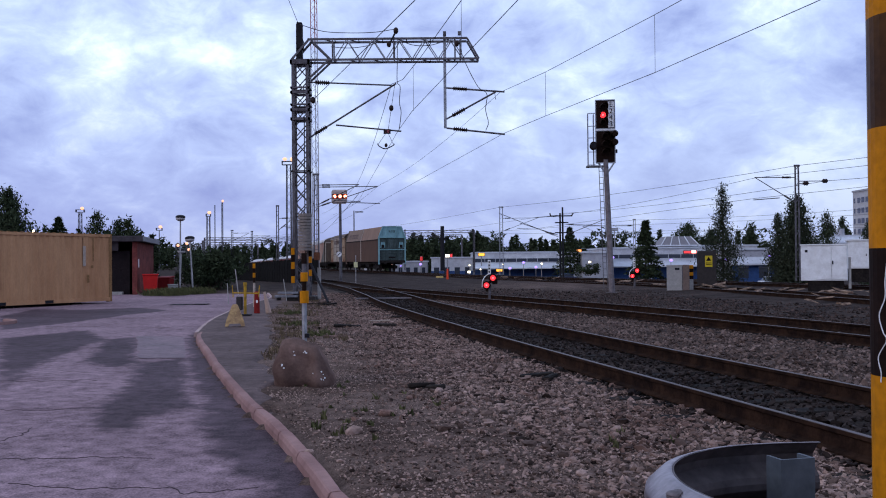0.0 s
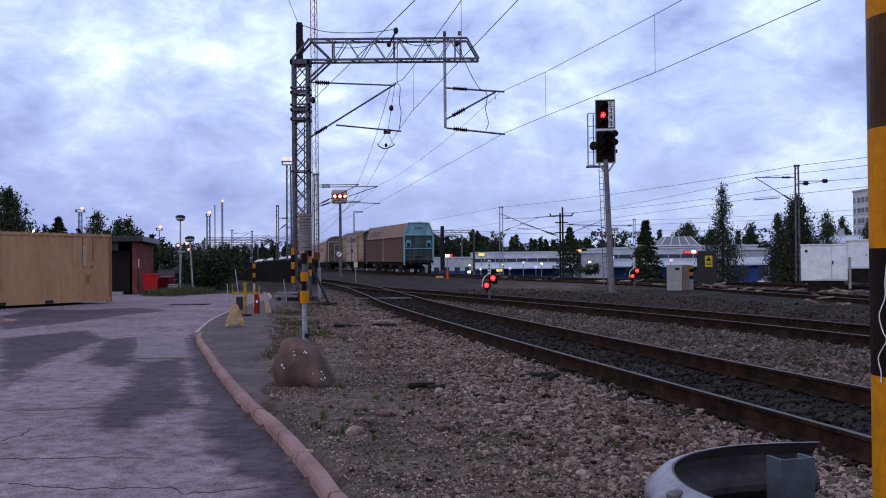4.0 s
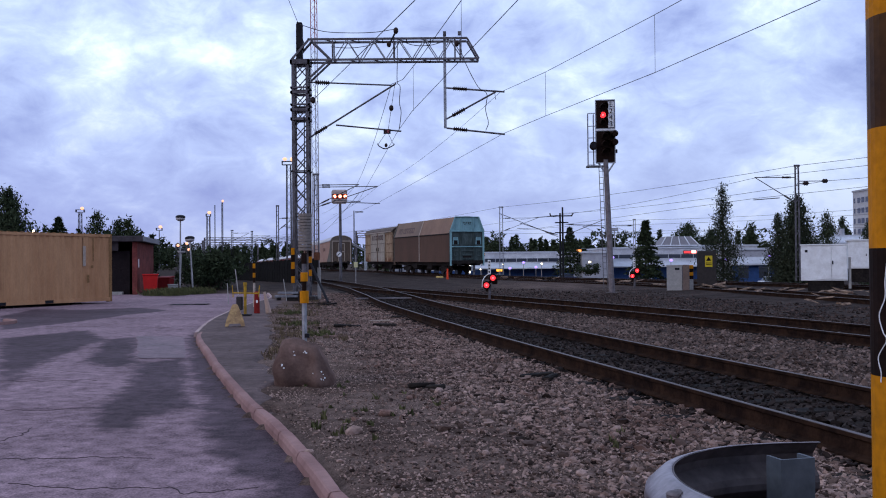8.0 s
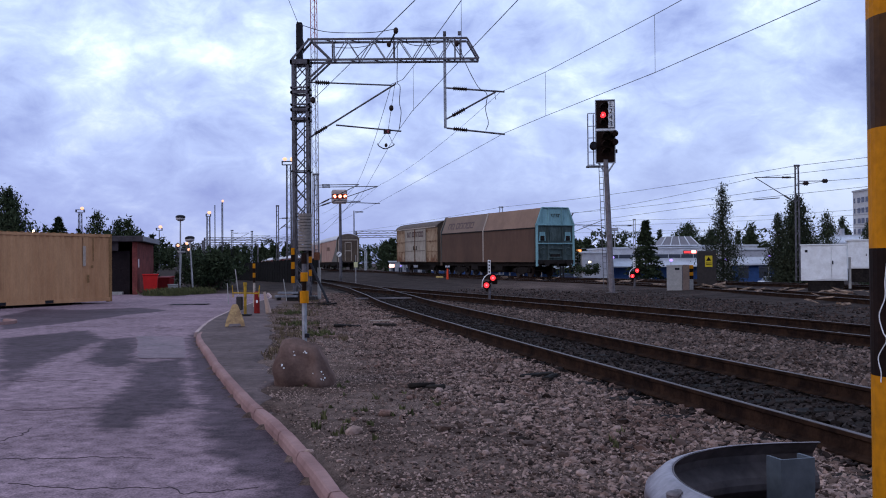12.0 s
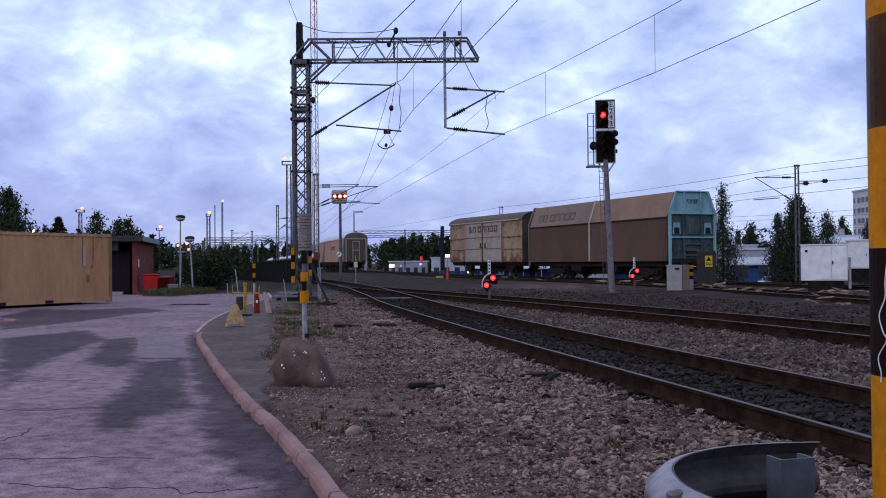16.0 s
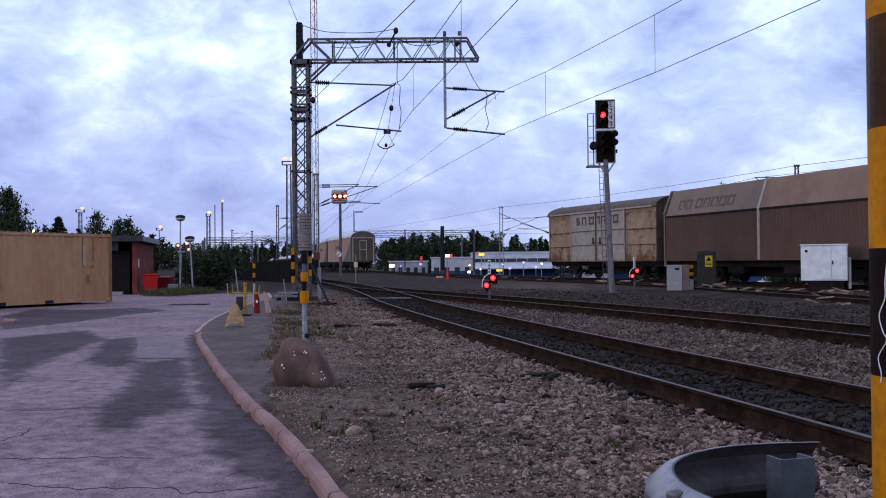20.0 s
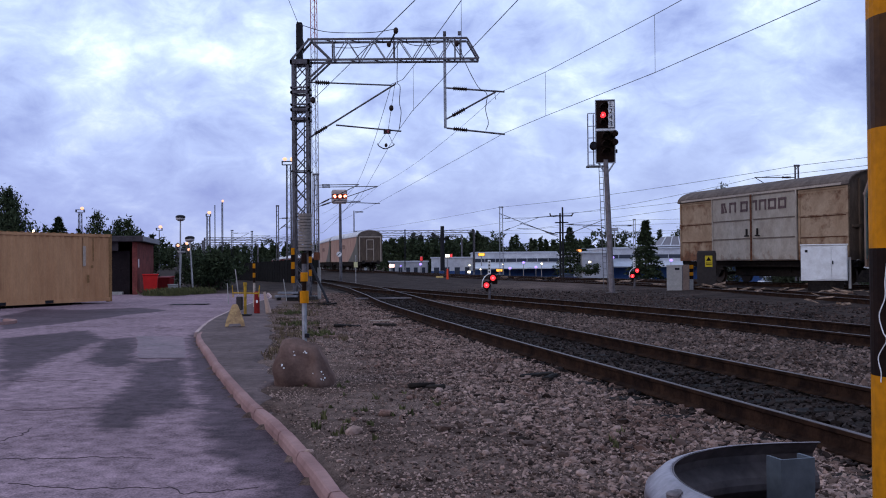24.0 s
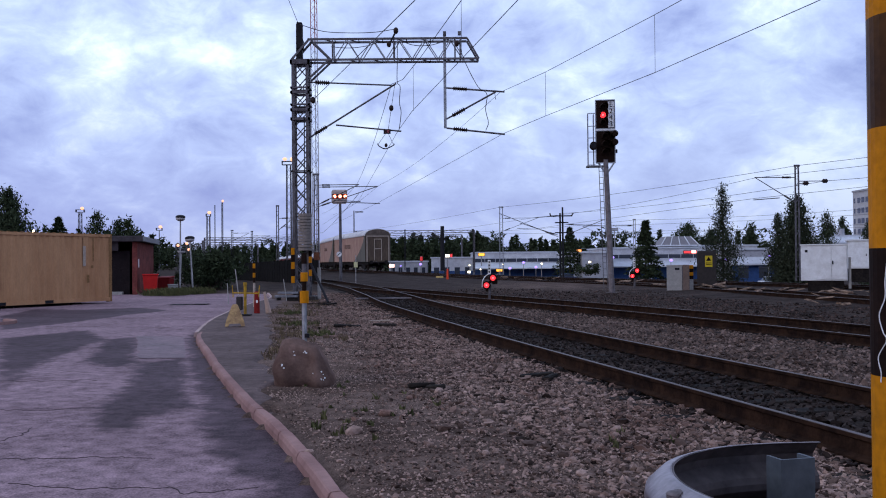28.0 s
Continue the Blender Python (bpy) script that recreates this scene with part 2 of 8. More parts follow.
def sweep(points, profile, closed=True, up=(0, 0, 1), ends=True):
    """Vertices and faces of a profile (offset to the right, height) carried along points."""
    pts = [Vector(p) for p in points]
    n, k = len(pts), len(profile)
    verts, faces = [], []
    for i, p in enumerate(pts):
        d = (pts[min(i + 1, n - 1)] - pts[max(i - 1, 0)]).normalized()
        side = d.cross(Vector(up)).normalized()
        top = side.cross(d).normalized()
        for x, z in profile:
            verts.append(tuple(p + side * x + top * z))
    for i in range(n - 1):
        for j in range(k if closed else k - 1):
            a, b = i * k + j, i * k + (j + 1) % k
            faces.append((a, b, b + k, a + k))
    if closed and ends:
        faces.append(tuple(range(k))[::-1])
        faces.append(tuple(range((n - 1) * k, n * k)))
    return verts, faces


def prism(outline, depth, axis="y"):
    """A closed outline in x, z given a depth along y, centred; or an outline in y, z along x."""
    k = len(outline)
    verts = []
    for s in (-depth / 2, depth / 2):
        for a, z in outline:
            verts.append((a, s, z) if axis == "y" else (s, a, z))
    faces = [tuple(range(k)), tuple(range(2 * k - 1, k - 1, -1))]
    for j in range(k):
        a, b = j, (j + 1) % k
        faces.append((a, a + k, b + k, b))
    return verts, faces


def smooth_line(pts, n=12):
    """A smooth line through the points (Catmull-Rom)."""
    p = np.array(pts, float)
    q = np.vstack([2 * p[0] - p[1], p, 2 * p[-1] - p[-2]])
    out = []
    for i in range(1, len(q) - 2):
        a, b, c, d = q[i - 1:i + 3]
        for u in np.linspace(0, 1, n, endpoint=False):
            out.append(0.5 * (2 * b + (c - a) * u + (2 * a - 5 * b + 4 * c - d) * u * u + (3 * b - a - 3 * c + d) * u ** 3))
    out.append(p[-1])
    return np.array(out)


class Line:
    """A way on the ground, known by its length from the start."""

    def __init__(self, pts, n=24):
        self.xy = smooth_line(pts, n)
        self.s = np.concatenate([[0], np.cumsum(np.hypot(*np.diff(self.xy, axis=0).T))])

    def at(self, s):
        return np.array([np.interp(s, self.s, self.xy[:, 0]), np.interp(s, self.s, self.xy[:, 1])])

    def along(self, s):
        d = self.at(min(s + 0.6, self.s[-1])) - self.at(max(s - 0.6, 0))
        return d / np.hypot(*d)

    def points(self, s0, s1, step, off=0.0, z=0.0):
        out = []
        for s in np.arange(s0, s1 + step / 2, step):
            p, d = self.at(s), self.along(s)
            out.append((p[0] + d[1] * off, p[1] - d[0] * off, z))
        return out


def wobble(v, size, amount, seed=0.0):
    return noise.noise((v[0] * size + seed, v[1] * size + seed, v[2] * size - seed)) * amount


# ---------------------------------------------------------------- ways on the plan
TRACK_A = Line([(5.95, -4), (5.05, 0), (3.68, 6.6), (3.07, 9.4), (1.81, 15.2), (0.93, 19.4), (0.08, 23.6), (-1.18, 30.4), (-2.1, 36.5), (-3.0, 42), (-4.2, 49), (-7, 62), (-12, 82), (-19, 110)])
TRACK_B = Line([(13.2, -10), (9.9, 5), (7.6, 14.5), (6.75, 18), (6.1, 20.3), (4.8, 24.4), (2.85, 30), (1.2, 34.5), (-0.4, 39), (-1.85, 43), (-4.0, 49)])
TRACK_C = Line([(-108.75, 389.43), (-66, 290), (-53, 258), (-41, 226), (-30.5, 196), (-21.19, 168), (-15.67, 142), (-10.87, 123), (-6.21, 108), (-2.21, 95), (2.17, 82.6), (7.3, 70.5), (11.97, 59), (15.86, 47.5), (19.23, 36), (22.02, 24), (23.51, 10), (22, -40)], 40)
TRACK_D = Line([(13.6, -5), (13.7, 10), (13.6, 20), (13.25, 28.5), (12.65, 35), (11.75, 44), (10.0, 52), (7.0, 62), (4.4, 70.5), (2.6, 77), (0.75, 84), (-1.0, 90.5)])
KERB = Line([(-0.25, 4.6), (-0.575, 5.54), (-0.895, 6.61), (-1.46, 8.38), (-1.95, 9.7), (-2.97, 12.8), (-3.86, 15.7), (-4.42, 17.5), (-4.82, 18.95), (-5.33, 21.6), (-5.77, 24.3), (-6.16, 27.5), (-6.52, 31.1), (-6.82, 35.3), (-7.1, 40), (-8.5, 47)])
C_Y, C_X = TRACK_C.xy[::-1, 1], TRACK_C.xy[::-1, 0]
K_Y, K_X = KERB.xy[:, 1], KERB.xy[:, 0]


def step(a, b, v):
    u = min(max((v - a) / (b - a), 0), 1)
    return u * u * (3 - 2 * u)


def rise(y):
    """The running line climbs a little towards the far yard and falls away beyond it."""
    return 0.23 * step(62, 125, y) - 0.75 * step(180, 260, y)


def ground_z(x, y):
    """Height of the ground: level yard, the road lies lower, the land beyond the running line falls away."""
    beyond = x - float(np.interp(y, C_Y, C_X))
    z = 0.05 + 0.12 * step(-14, -4, beyond) * step(60, 30, abs(y - 40))
    z -= 2.6 * step(4, 34, beyond) * step(-20, 40, y)
    z += rise(y) * step(-12, -4, beyond) * step(14, 5, beyond)
    road = float(np.interp(y, K_Y, K_X)) - x
    if y < 49:
        z -= 0.14 * step(-0.05, 0.05, road)
    if -9 < x < 18 and 2 < y < 60:
        z += 0.022 * noise.noise((x * 1.3, y * 1.3, 0)) + 0.010 * noise.noise((x * 5, y * 5, 3))
    return z


def spread(lo, hi, fine, reach, growth=1.35):
    mid_part = list(np.arange(lo, hi, fine))
    left, d = [], fine
    while not left or left[-1] > lo - reach:
        d *= growth
        left.append((left[-1] if left else lo) - d)
    right, d = [], fine
    while not right or right[-1] < hi + reach:
        d *= growth
        right.append((right[-1] if right else hi) + d)
    return left[::-1] + mid_part + right


def stained(name, attr, base, base_tint, other, other_tint, rough, scale, grain, soft, warp):
    """Two surfaces parted by a mask on the mesh whose edge is frayed by noise."""
    m = bpy.data.materials.new(name)
    m.use_nodes = True
    t = m.node_tree
    b = t.nodes["Principled BSDF"]
    b.inputs["Specular IOR Level"].default_value = 0.03
    geo = t.nodes.new("ShaderNodeNewGeometry")
    stretch = t.nodes.new("ShaderNodeMapping")
    stretch.inputs["Scale"].default_value = (1.0, 0.8, 1.0)
    t.links.new(geo.outputs["Position"], stretch.inputs[0])

    def tex(sc, detail, src):
        n = t.nodes.new("ShaderNodeTexNoise")
        n.inputs["Scale"].default_value, n.inputs["Detail"].default_value = sc, detail
        n.inputs["Roughness"].default_value = 0.65
        t.links.new(src, n.inputs["Vector"])
        return n.outputs[0]

    def calc(op, a, c):
        n = t.nodes.new("ShaderNodeMath")
        n.operation = op
        for i, v in enumerate((a, c)):
            if isinstance(v, (int, float)):
                n.inputs[i].default_value = v
            else:
                t.links.new(v, n.inputs[i])
        return n.outputs[0]

    def blend(fac, a, c, mode="MIX"):
        n = t.nodes.new("ShaderNodeMix")
        n.data_type, n.blend_type = "RGBA", mode
        for sock, v in ((n.inputs[0], fac), (n.inputs[6], a), (n.inputs[7], c)):
            if isinstance(v, tuple):
                sock.default_value = (*v, 1)
            elif isinstance(v, (int, float)):
                sock.default_value = v
            else:
                t.links.new(v, sock)
        return n.outputs[2]

    def span(v, lo, hi, a=0.0, c=1.0):
        n = t.nodes.new("ShaderNodeMapRange")
        for i, w in enumerate((lo, hi, a, c)):
            n.inputs[i + 1].default_value = w
        t.links.new(v, n.inputs[0])
        return n.outputs[0]

    pos = geo.outputs["Position"]
    broad, fray, midd, grit = tex(scale, 5, pos), tex(3.2, 9, stretch.outputs[0]), tex(math.sqrt(scale * grain), 4, pos), tex(grain, 4, pos)
    at = t.nodes.new("ShaderNodeAttribute")
    at.attribute_name = attr
    mask = span(calc("ADD", at.outputs["Fac"], calc("MULTIPLY", calc("SUBTRACT", fray, 0.5), warp)), 0.5 - soft, 0.5 + soft)
    one = blend(span(broad, 0.38, 0.62), base_tint, base)
    two = blend(span(broad, 0.38, 0.62), other_tint, other)
    col = blend(mask, one, two)
    speck = calc("ADD", calc("MULTIPLY", midd, 0.45), calc("MULTIPLY", grit, 0.55))
    col = blend(1.0, col, span(speck, 0.38, 0.62, 0.45, 1.65), "MULTIPLY")
    t.links.new(col, b.inputs["Base Color"])
    t.links.new(span(mask, 0, 1, rough[0], rough[1]), b.inputs["Roughness"])
    bp = t.nodes.new("ShaderNodeBump")
    bp.inputs["Strength"].default_value, bp.inputs["Distance"].default_value = 0.8, 0.6 / grain
    t.links.new(speck, bp.inputs["Height"])
    t.links.new(bp.outputs[0], b.inputs["Normal"])
    MATS[name] = m
    return m


M_GROUND = stained("yard_gravel", "cinder", (0.122, 0.084, 0.071), (0.060, 0.039, 0.032), (0.044, 0.032, 0.028), (0.017, 0.012, 0.011), (0.95, 0.95), 0.7, 70, 0.35, 0.9)
gx, gy = spread(-9, 16, 0.24, 3500), spread(2.5, 46, 0.24, 4200)
gverts = [(x, y, ground_z(x, y)) for y in gy for x in gx]
gw = len(gx)
gfaces = [(j * gw + i, j * gw + i + 1, (j + 1) * gw + i + 1, (j + 1) * gw + i) for j in range(len(gy) - 1) for i in range(gw - 1)]
land = lone("ground", (gverts, gfaces), M_GROUND, "grey-brown trampled gravel ground of the rail yard", "ground", kind="structure", smooth=True)


def cinder(x, y):
    """How much oily cinder lies on the ground: heavy between and beyond the tracks, little beside the kerb."""
    a = x - float(np.interp(y, TRACK_A.xy[:, 1], TRACK_A.xy[:, 0]))
    b = x - float(np.interp(min(y, 49), TRACK_B.xy[:, 1], TRACK_B.xy[:, 0]))
    v = 0.12 + 0.38 * step(-3.8, -1.6, a) + 0.50 * step(-1.15, -0.7, a)
    if a > 0.9 and b < -0.9:
        v = 0.55 - 0.35 * step(0.9, 1.6, a) * step(2.6, 1.5, a) * step(22, 9, y)
    if b > 0.9:
        v = 0.86
    v = max(v, 0.86 * step(40, 54, y))
    # a trodden sandy patch before the points
    return v - 0.62 * math.exp(-((x - 5.6) / 3.6) ** 2 - ((y - 53) / 9.0) ** 2)


tone = land.data.attributes.new("cinder", "FLOAT", "POINT")
tone.data.foreach_set("value", [cinder(x, y) if 0 < y < 400 else 0.6 for x, y, z in gverts])


# ---------------------------------------------------------------- road, damp patches, pavement, kerb
M_ROAD = stained("grey_asphalt", "damp", (0.242, 0.166, 0.188), (0.172, 0.116, 0.132), (0.083, 0.056, 0.067), (0.054, 0.036, 0.043), (0.8, 0.65), 0.55, 60, 0.11, 0.85)
M_PATCH = mat("pale_asphalt_patch", (0.225, 0.160, 0.178), 0.75, vary=0.4, scale=1.4, grain=55, bump=0.6, tint=(0.155, 0.117, 0.128))
M_PAVE = mat("pavement_asphalt", (0.132, 0.094, 0.091), 0.9, vary=0.45, scale=0.9, grain=60, bump=0.6, tint=(0.082, 0.057, 0.055))
M_CRACK = mat("crack", (0.062, 0.045, 0.050), 0.9, vary=0.3, bump=0)

rv, rf, rows, cols = [], [], list(np.arange(-8.4, 48.1, 0.22)), 130
for y in rows:
    edge = float(np.interp(y, K_Y, K_X)) + 0.02
    for i in range(cols):
        x = edge - 46.0 * (i / (cols - 1)) ** 1.9
        rv.append((x, y, 0.012 * noise.noise((x * 0.7, y * 0.7, 1)) - 0.03 * step(3, 0, edge - x)))
for j in range(len(rows) - 1):
    for i in range(cols - 1):
        rf.append((j * cols + i, (j + 1) * cols + i, (j + 1) * cols + i + 1, j * cols + i + 1))
road = lone("road", (rv, rf), M_ROAD, "worn grey-violet asphalt road with patches and cracks", "road", kind="structure", smooth=True)


def patch(name, outline, material, rise, label, rough=0.10):
    """A flat patch on the road with a frayed edge."""
    pts = [Vector((*p, 0)) for p in outline]
    ring = []
    for a, b in zip(pts, pts[1:] + pts[:1]):
        n = max(2, int((b - a).length / 0.12))
        for k in range(n):
            p = a.lerp(b, k / n)
            ring.append((p.x + wobble(p, 1.7, rough * 2.2, 3) + wobble(p, 7, rough, 5), p.y + wobble(p, 1.7, rough * 3, 9) + wobble(p, 7, rough * 1.6, 1), 0))
    bm = mesh()
    f = bm.faces.new([bm.verts.new(v) for v in ring])
    bmesh.ops.triangulate(bm, faces=[f])
    bm.normal_update()
    if sum(g.normal.z for g in bm.faces) < 0:
        bmesh.ops.reverse_faces(bm, faces=bm.faces)
    for v in bm.verts:
        x, y = v.co.x, v.co.y
        edge = float(np.interp(y, K_Y, K_X))
        v.co.z = 0.012 * noise.noise((x * 0.7, y * 0.7, 1)) - 0.03 * step(3, 0, edge - x) + rise
    return part(name, bm, material, road, label)
DAMP = [
    [(-10.2, 34.6), (-9.5, 34.4), (-8.7, 34.7), (-8.6, 35.3), (-9.4, 35.5), (-10.1, 35.2)],
    [(-5.51, 21.25), (-5.04, 18.84), (-3.82, 14.43), (-2.69, 10.68), (-2.24, 8.79), (-1.74, 7.46), (-1.5, 6.84), (-1.29, 6.56), (-1.14, 6.0), (-1.0, 4.6), (-0.1, 4.6), (-0.3, 5.6), (-0.75, 7.44), (-1.4, 9.25), (-2.4, 12.26), (-3.7, 16.3)],
    [(-3.25, 8.84), (-3.62, 10.1), (-3.84, 11.75), (-4.6, 14.5), (-4.05, 15.14), (-2.98, 11.17), (-2.6, 10.04), (-2.88, 9.48), (-2.84, 8.38)],
    [(-5.44, 14.57), (-6.65, 19.01), (-6.31, 19.71), (-4.65, 14.5), (-4.72, 13.73)],
    [(-5.23, 11.32), (-5.89, 13.82), (-6.37, 16.54), (-6.65, 19.01), (-8.05, 21.56), (-8.89, 19.26)],
    [(-12.91, 27.99), (-13.71, 32.17), (-11.69, 31.81), (-10.5, 32.78), (-8.82, 30.93), (-9.27, 27.42), (-9.53, 24.38), (-10.06, 21.81)],
]


def inside_by(x, y, ring):
    """Signed distance into a ring of points, positive inside."""
    best, hit = 1e9, False
    for (ax, ay), (bx, by) in zip(ring, ring[1:] + ring[:1]):
        dx, dy = bx - ax, by - ay
        u = min(max(((x - ax) * dx + (y - ay) * dy) / (dx * dx + dy * dy), 0), 1)
        best = min(best, math.hypot(x - ax - u * dx, (y - ay - u * dy) * 0.5))
        if (ay > y) != (by > y) and x < ax + (y - ay) * dx / dy:
            hit = not hit
    return best if hit else -best


damp = road.data.attributes.new("damp", "FLOAT", "POINT")
damp.data.foreach_set("value", [0.5 + max(-0.9, min(0.5, 1.15 * max(inside_by(x, y, r) for r in DAMP))) if x > -16 and y < 36 else 0.25 for x, y, z in rv])
patch("repair_patch", [(-6.33, 19.86), (-5.32, 19.74), (-4.1, 15.24), (-4.8, 15.12)], M_PATCH, 0.009, "pale square asphalt repair", 0.02)


def crack(points, width):
    ring = smooth_line(points, 22)
    out = []
    for x, y in ring:
        out.append((x + noise.noise((x * 9, y * 9, 2)) * 0.05, y + noise.noise((x * 8, y * 8, 8)) * 0.10 + noise.noise((x * 25, y * 25, 3)) * 0.03, 0.012 * noise.noise((x * 0.7, y * 0.7, 1)) - 0.03 * step(3, 0, float(np.interp(y, K_Y, K_X)) - x) + 0.004))
    k = [(-width / 2, 0), (width / 2, 0), (0, -0.01)]
    part("crack", sweep(out, k), M_CRACK, road)


for pts in ([(-2.9, 6.42), (-2.3, 6.34), (-1.9, 6.40), (-1.6, 6.25), (-1.25, 6.42)], [(-3.6, 7.35), (-3.1, 7.28), (-2.6, 7.38), (-2.2, 7.36)], [(-4.9, 9.9), (-4.2, 9.7), (-3.6, 9.9)],
            [(-6.2, 12.4), (-5.4, 12.1), (-4.4, 12.3)], [(-9.5, 23.0), (-7.5, 22.6), (-5.6, 23.2)], [(-11, 27), (-8.5, 26.4), (-6.4, 26.9)], [(-3.75, 8.0), (-3.66, 8.3), (-3.7, 8.7)]):
    crack(pts, 0.006)

for x, y, w in ((-9.55, 34.9, 0.62), (-8.85, 35.1, 0.46)):
    d = thing("drain_cover", "dark iron drain cover set in the road", "drain cover", pose(x, y, 0.004))
    part("frame", box(mesh(), (w + 0.08, 0.62, 0.014), (0, 0, 0.0)), M_SLEEPER, d)
    for i in range(5):
        part("grate_bar", box(mesh(), (w, 0.06, 0.012), (0, -0.22 + i * 0.11, 0.010)), M_DARK, d)

pave_edge = [(-1.25, 9.0), (-1.75, 10.2), (-2.6, 14), (-3.0, 17.4), (-4.2, 24), (-5.1, 28), (-5.3, 31), (-5.9, 36), (-6.6, 38)]
pe = np.array(pave_edge)
pv, pf, prows = [], [], list(np.arange(9.0, 38.01, 0.3))
for y in prows:
    a, b = float(np.interp(y, K_Y, K_X)) + (0.035 if y < 19 else -0.05), float(np.interp(y, pe[:, 1], pe[:, 0]))
    b = max(b + 0.35 * noise.noise((y * 0.9, 4, 1)), a + 0.05)
    for i in range(9):
        x = a + (b - a) * i / 8
        pv.append((x, y, 0.070 - 0.075 * step(10.5, 9.0, y) + 0.010 * noise.noise((x * 2, y * 2, 7)) - (0.05 if i == 8 else 0)))
for j in range(len(prows) - 1):
    for i in range(8):
        pf.append((j * 9 + i, j * 9 + i + 1, (j + 1) * 9 + i + 1, (j + 1) * 9 + i))
lone("pavement", (pv, pf), M_PAVE, "dark worn asphalt pavement behind the kerb", "pavement", kind="structure", smooth=True)

kerb = thing("kerb", "reddish granite kerb of separate worn stones", "kerb", kind="structure")
M_PALEKERB = mat("paler_kerb_colour", (0.40, 0.30, 0.285), 0.8, vary=0.12, scale=1.1, grain=160, bump=0.3, tint=(0.30, 0.205, 0.195), each=0.1)
KP = [(-0.058, -0.16), (-0.054, 0.030), (-0.040, 0.062), (-0.026, 0.070), (0.036, 0.076), (0.048, 0.066), (0.052, -0.16)]
s_k = 0.0
random.seed(11)
while s_k < KERB.s[-1] - 2:
    ln = random.choice((1.25, 1.4, 1.1, 1.3, 0.95))
    # stones past y = 19 get a paler colour and sit 9 cm aside
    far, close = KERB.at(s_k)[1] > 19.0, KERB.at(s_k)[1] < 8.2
    loose = 1.0 if close else 0.2
    off, zz, gap = loose * random.uniform(-0.006, 0.006), loose * random.uniform(-0.005, 0.003), random.uniform(0.008, 0.018) if close else 0.001
    n = 9
    pts = KERB.points(s_k + gap, s_k + ln - gap, (ln - 2 * gap) / n, off - (0.09 if far else 0.0), zz)
    v, f = sweep(pts, KP)
    k = len(KP)
    worn = []
    for i, (x, y, z) in enumerate(v):
        row, col = i // k, i % k
        chip = 0.0
        if col in (1, 2, 4, 5):
            # edges knocked off, most at the ends of a stone
            chip = 0.009 * max(noise.noise((x * 1.4, y * 1.4, 2.0 + col // 3)), 0)
            if close and row in (0, len(pts) - 1):
                chip += 0.004
        worn.append((x + (chip if col < 3 else -chip) * 0.8, y, z - chip * 0.7 + wobble((x, y, z), 1.5, 0.004, 4)))
    part("kerbstone", (worn, f), M_PALEKERB if far else M_KERB, kerb, "kerbstone in a paler colour" if far else "")
    s_k += ln

isle = thing("kerb_island", "short curved granite kerb at the road side", "kerb", kind="structure")
ISLE = Line([(-14.2, 22.9), (-12.4, 23.0), (-11.2, 23.6), (-10.95, 24.5), (-11.5, 25.3), (-13.0, 25.9)])
for k in range(5):
    part("kerbstone", sweep(ISLE.points(k * 1.05 + 0.01, k * 1.05 + 1.03, 0.2), KP), M_KERB, isle)

# ---------------------------------------------------------------- tracks
RAIL = [(-0.07, 0.0), (0.07, 0.0), (0.07, 0.012), (0.012, 0.035), (0.010, 0.125), (0.034, 0.138), (0.034, 0.166), (-0.034, 0.166), (-0.034, 0.138), (-0.010, 0.125), (-0.012, 0.035), (-0.07, 0.012)]
HEAD = [(-0.024, 0.0), (0.024, 0.0), (0.021, 0.003), (-0.021, 0.003)]
sleeper_mesh = None


def track(name, line, s0, s1, z, label, fine=1.0, sleep=(0, 0), climbs=False):
    """Two rails of 1524 mm gauge, worn bright on top, on sleepers."""
    global sleeper_mesh
    tr = thing(name, label, "railway track", kind="structure")
    for off in (-0.797, 0.797):
        pts = [(x, y, zz + (rise(y) if climbs else 0.0)) for x, y, zz in line.points(s0, s1, fine, off, z - 0.172)]
        rail = part("rail", sweep(pts, RAIL), M_RAIL, tr, "rusty steel rail")
        part("rail_head", sweep([(x, y, zz + 0.166) for x, y, zz in pts], HEAD), M_RAILTOP, rail, "bright worn running surface")
    for s in np.arange(*sleep, 0.61):
        p, d = line.at(s), line.along(s)
        a = math.degrees(math.atan2(d[1], d[0])) + random.uniform(-1.5, 1.5)
        m = pose(p[0], p[1], z - 0.268 + (rise(p[1]) if climbs else 0.0) + random.uniform(-0.012, 0.010), 0, 0, a)
        if sleeper_mesh is None:
            sleeper_mesh = part("sleeper", box(mesh(), (0.24, 2.6, 0.15), bevel=0.015), M_SLEEPER, tr)
            sleeper_mesh.matrix_basis = m
        else:
            share(sleeper_mesh, m, tr)
    return tr


random.seed(5)
ta = track("track_near", TRACK_A, 0, TRACK_A.s[-1], 0.25, "curved railway track with rusty rails on oily ballast", 0.8, (4, 62))
tb = track("track_branch", TRACK_B, 0, TRACK_B.s[-1], 0.25, "second railway track joining at the points", 0.8, (4, 60))
tc = track("track_running", TRACK_C, 0, TRACK_C.s[-1], 0.32, "running track on which the wagons roll", 1.5, (310, 415), True)
td = track("track_middle", TRACK_D, 0, TRACK_D.s[-1], 0.26, "siding with rusty rails strewn with timber", 1.2, (20, 90), True)


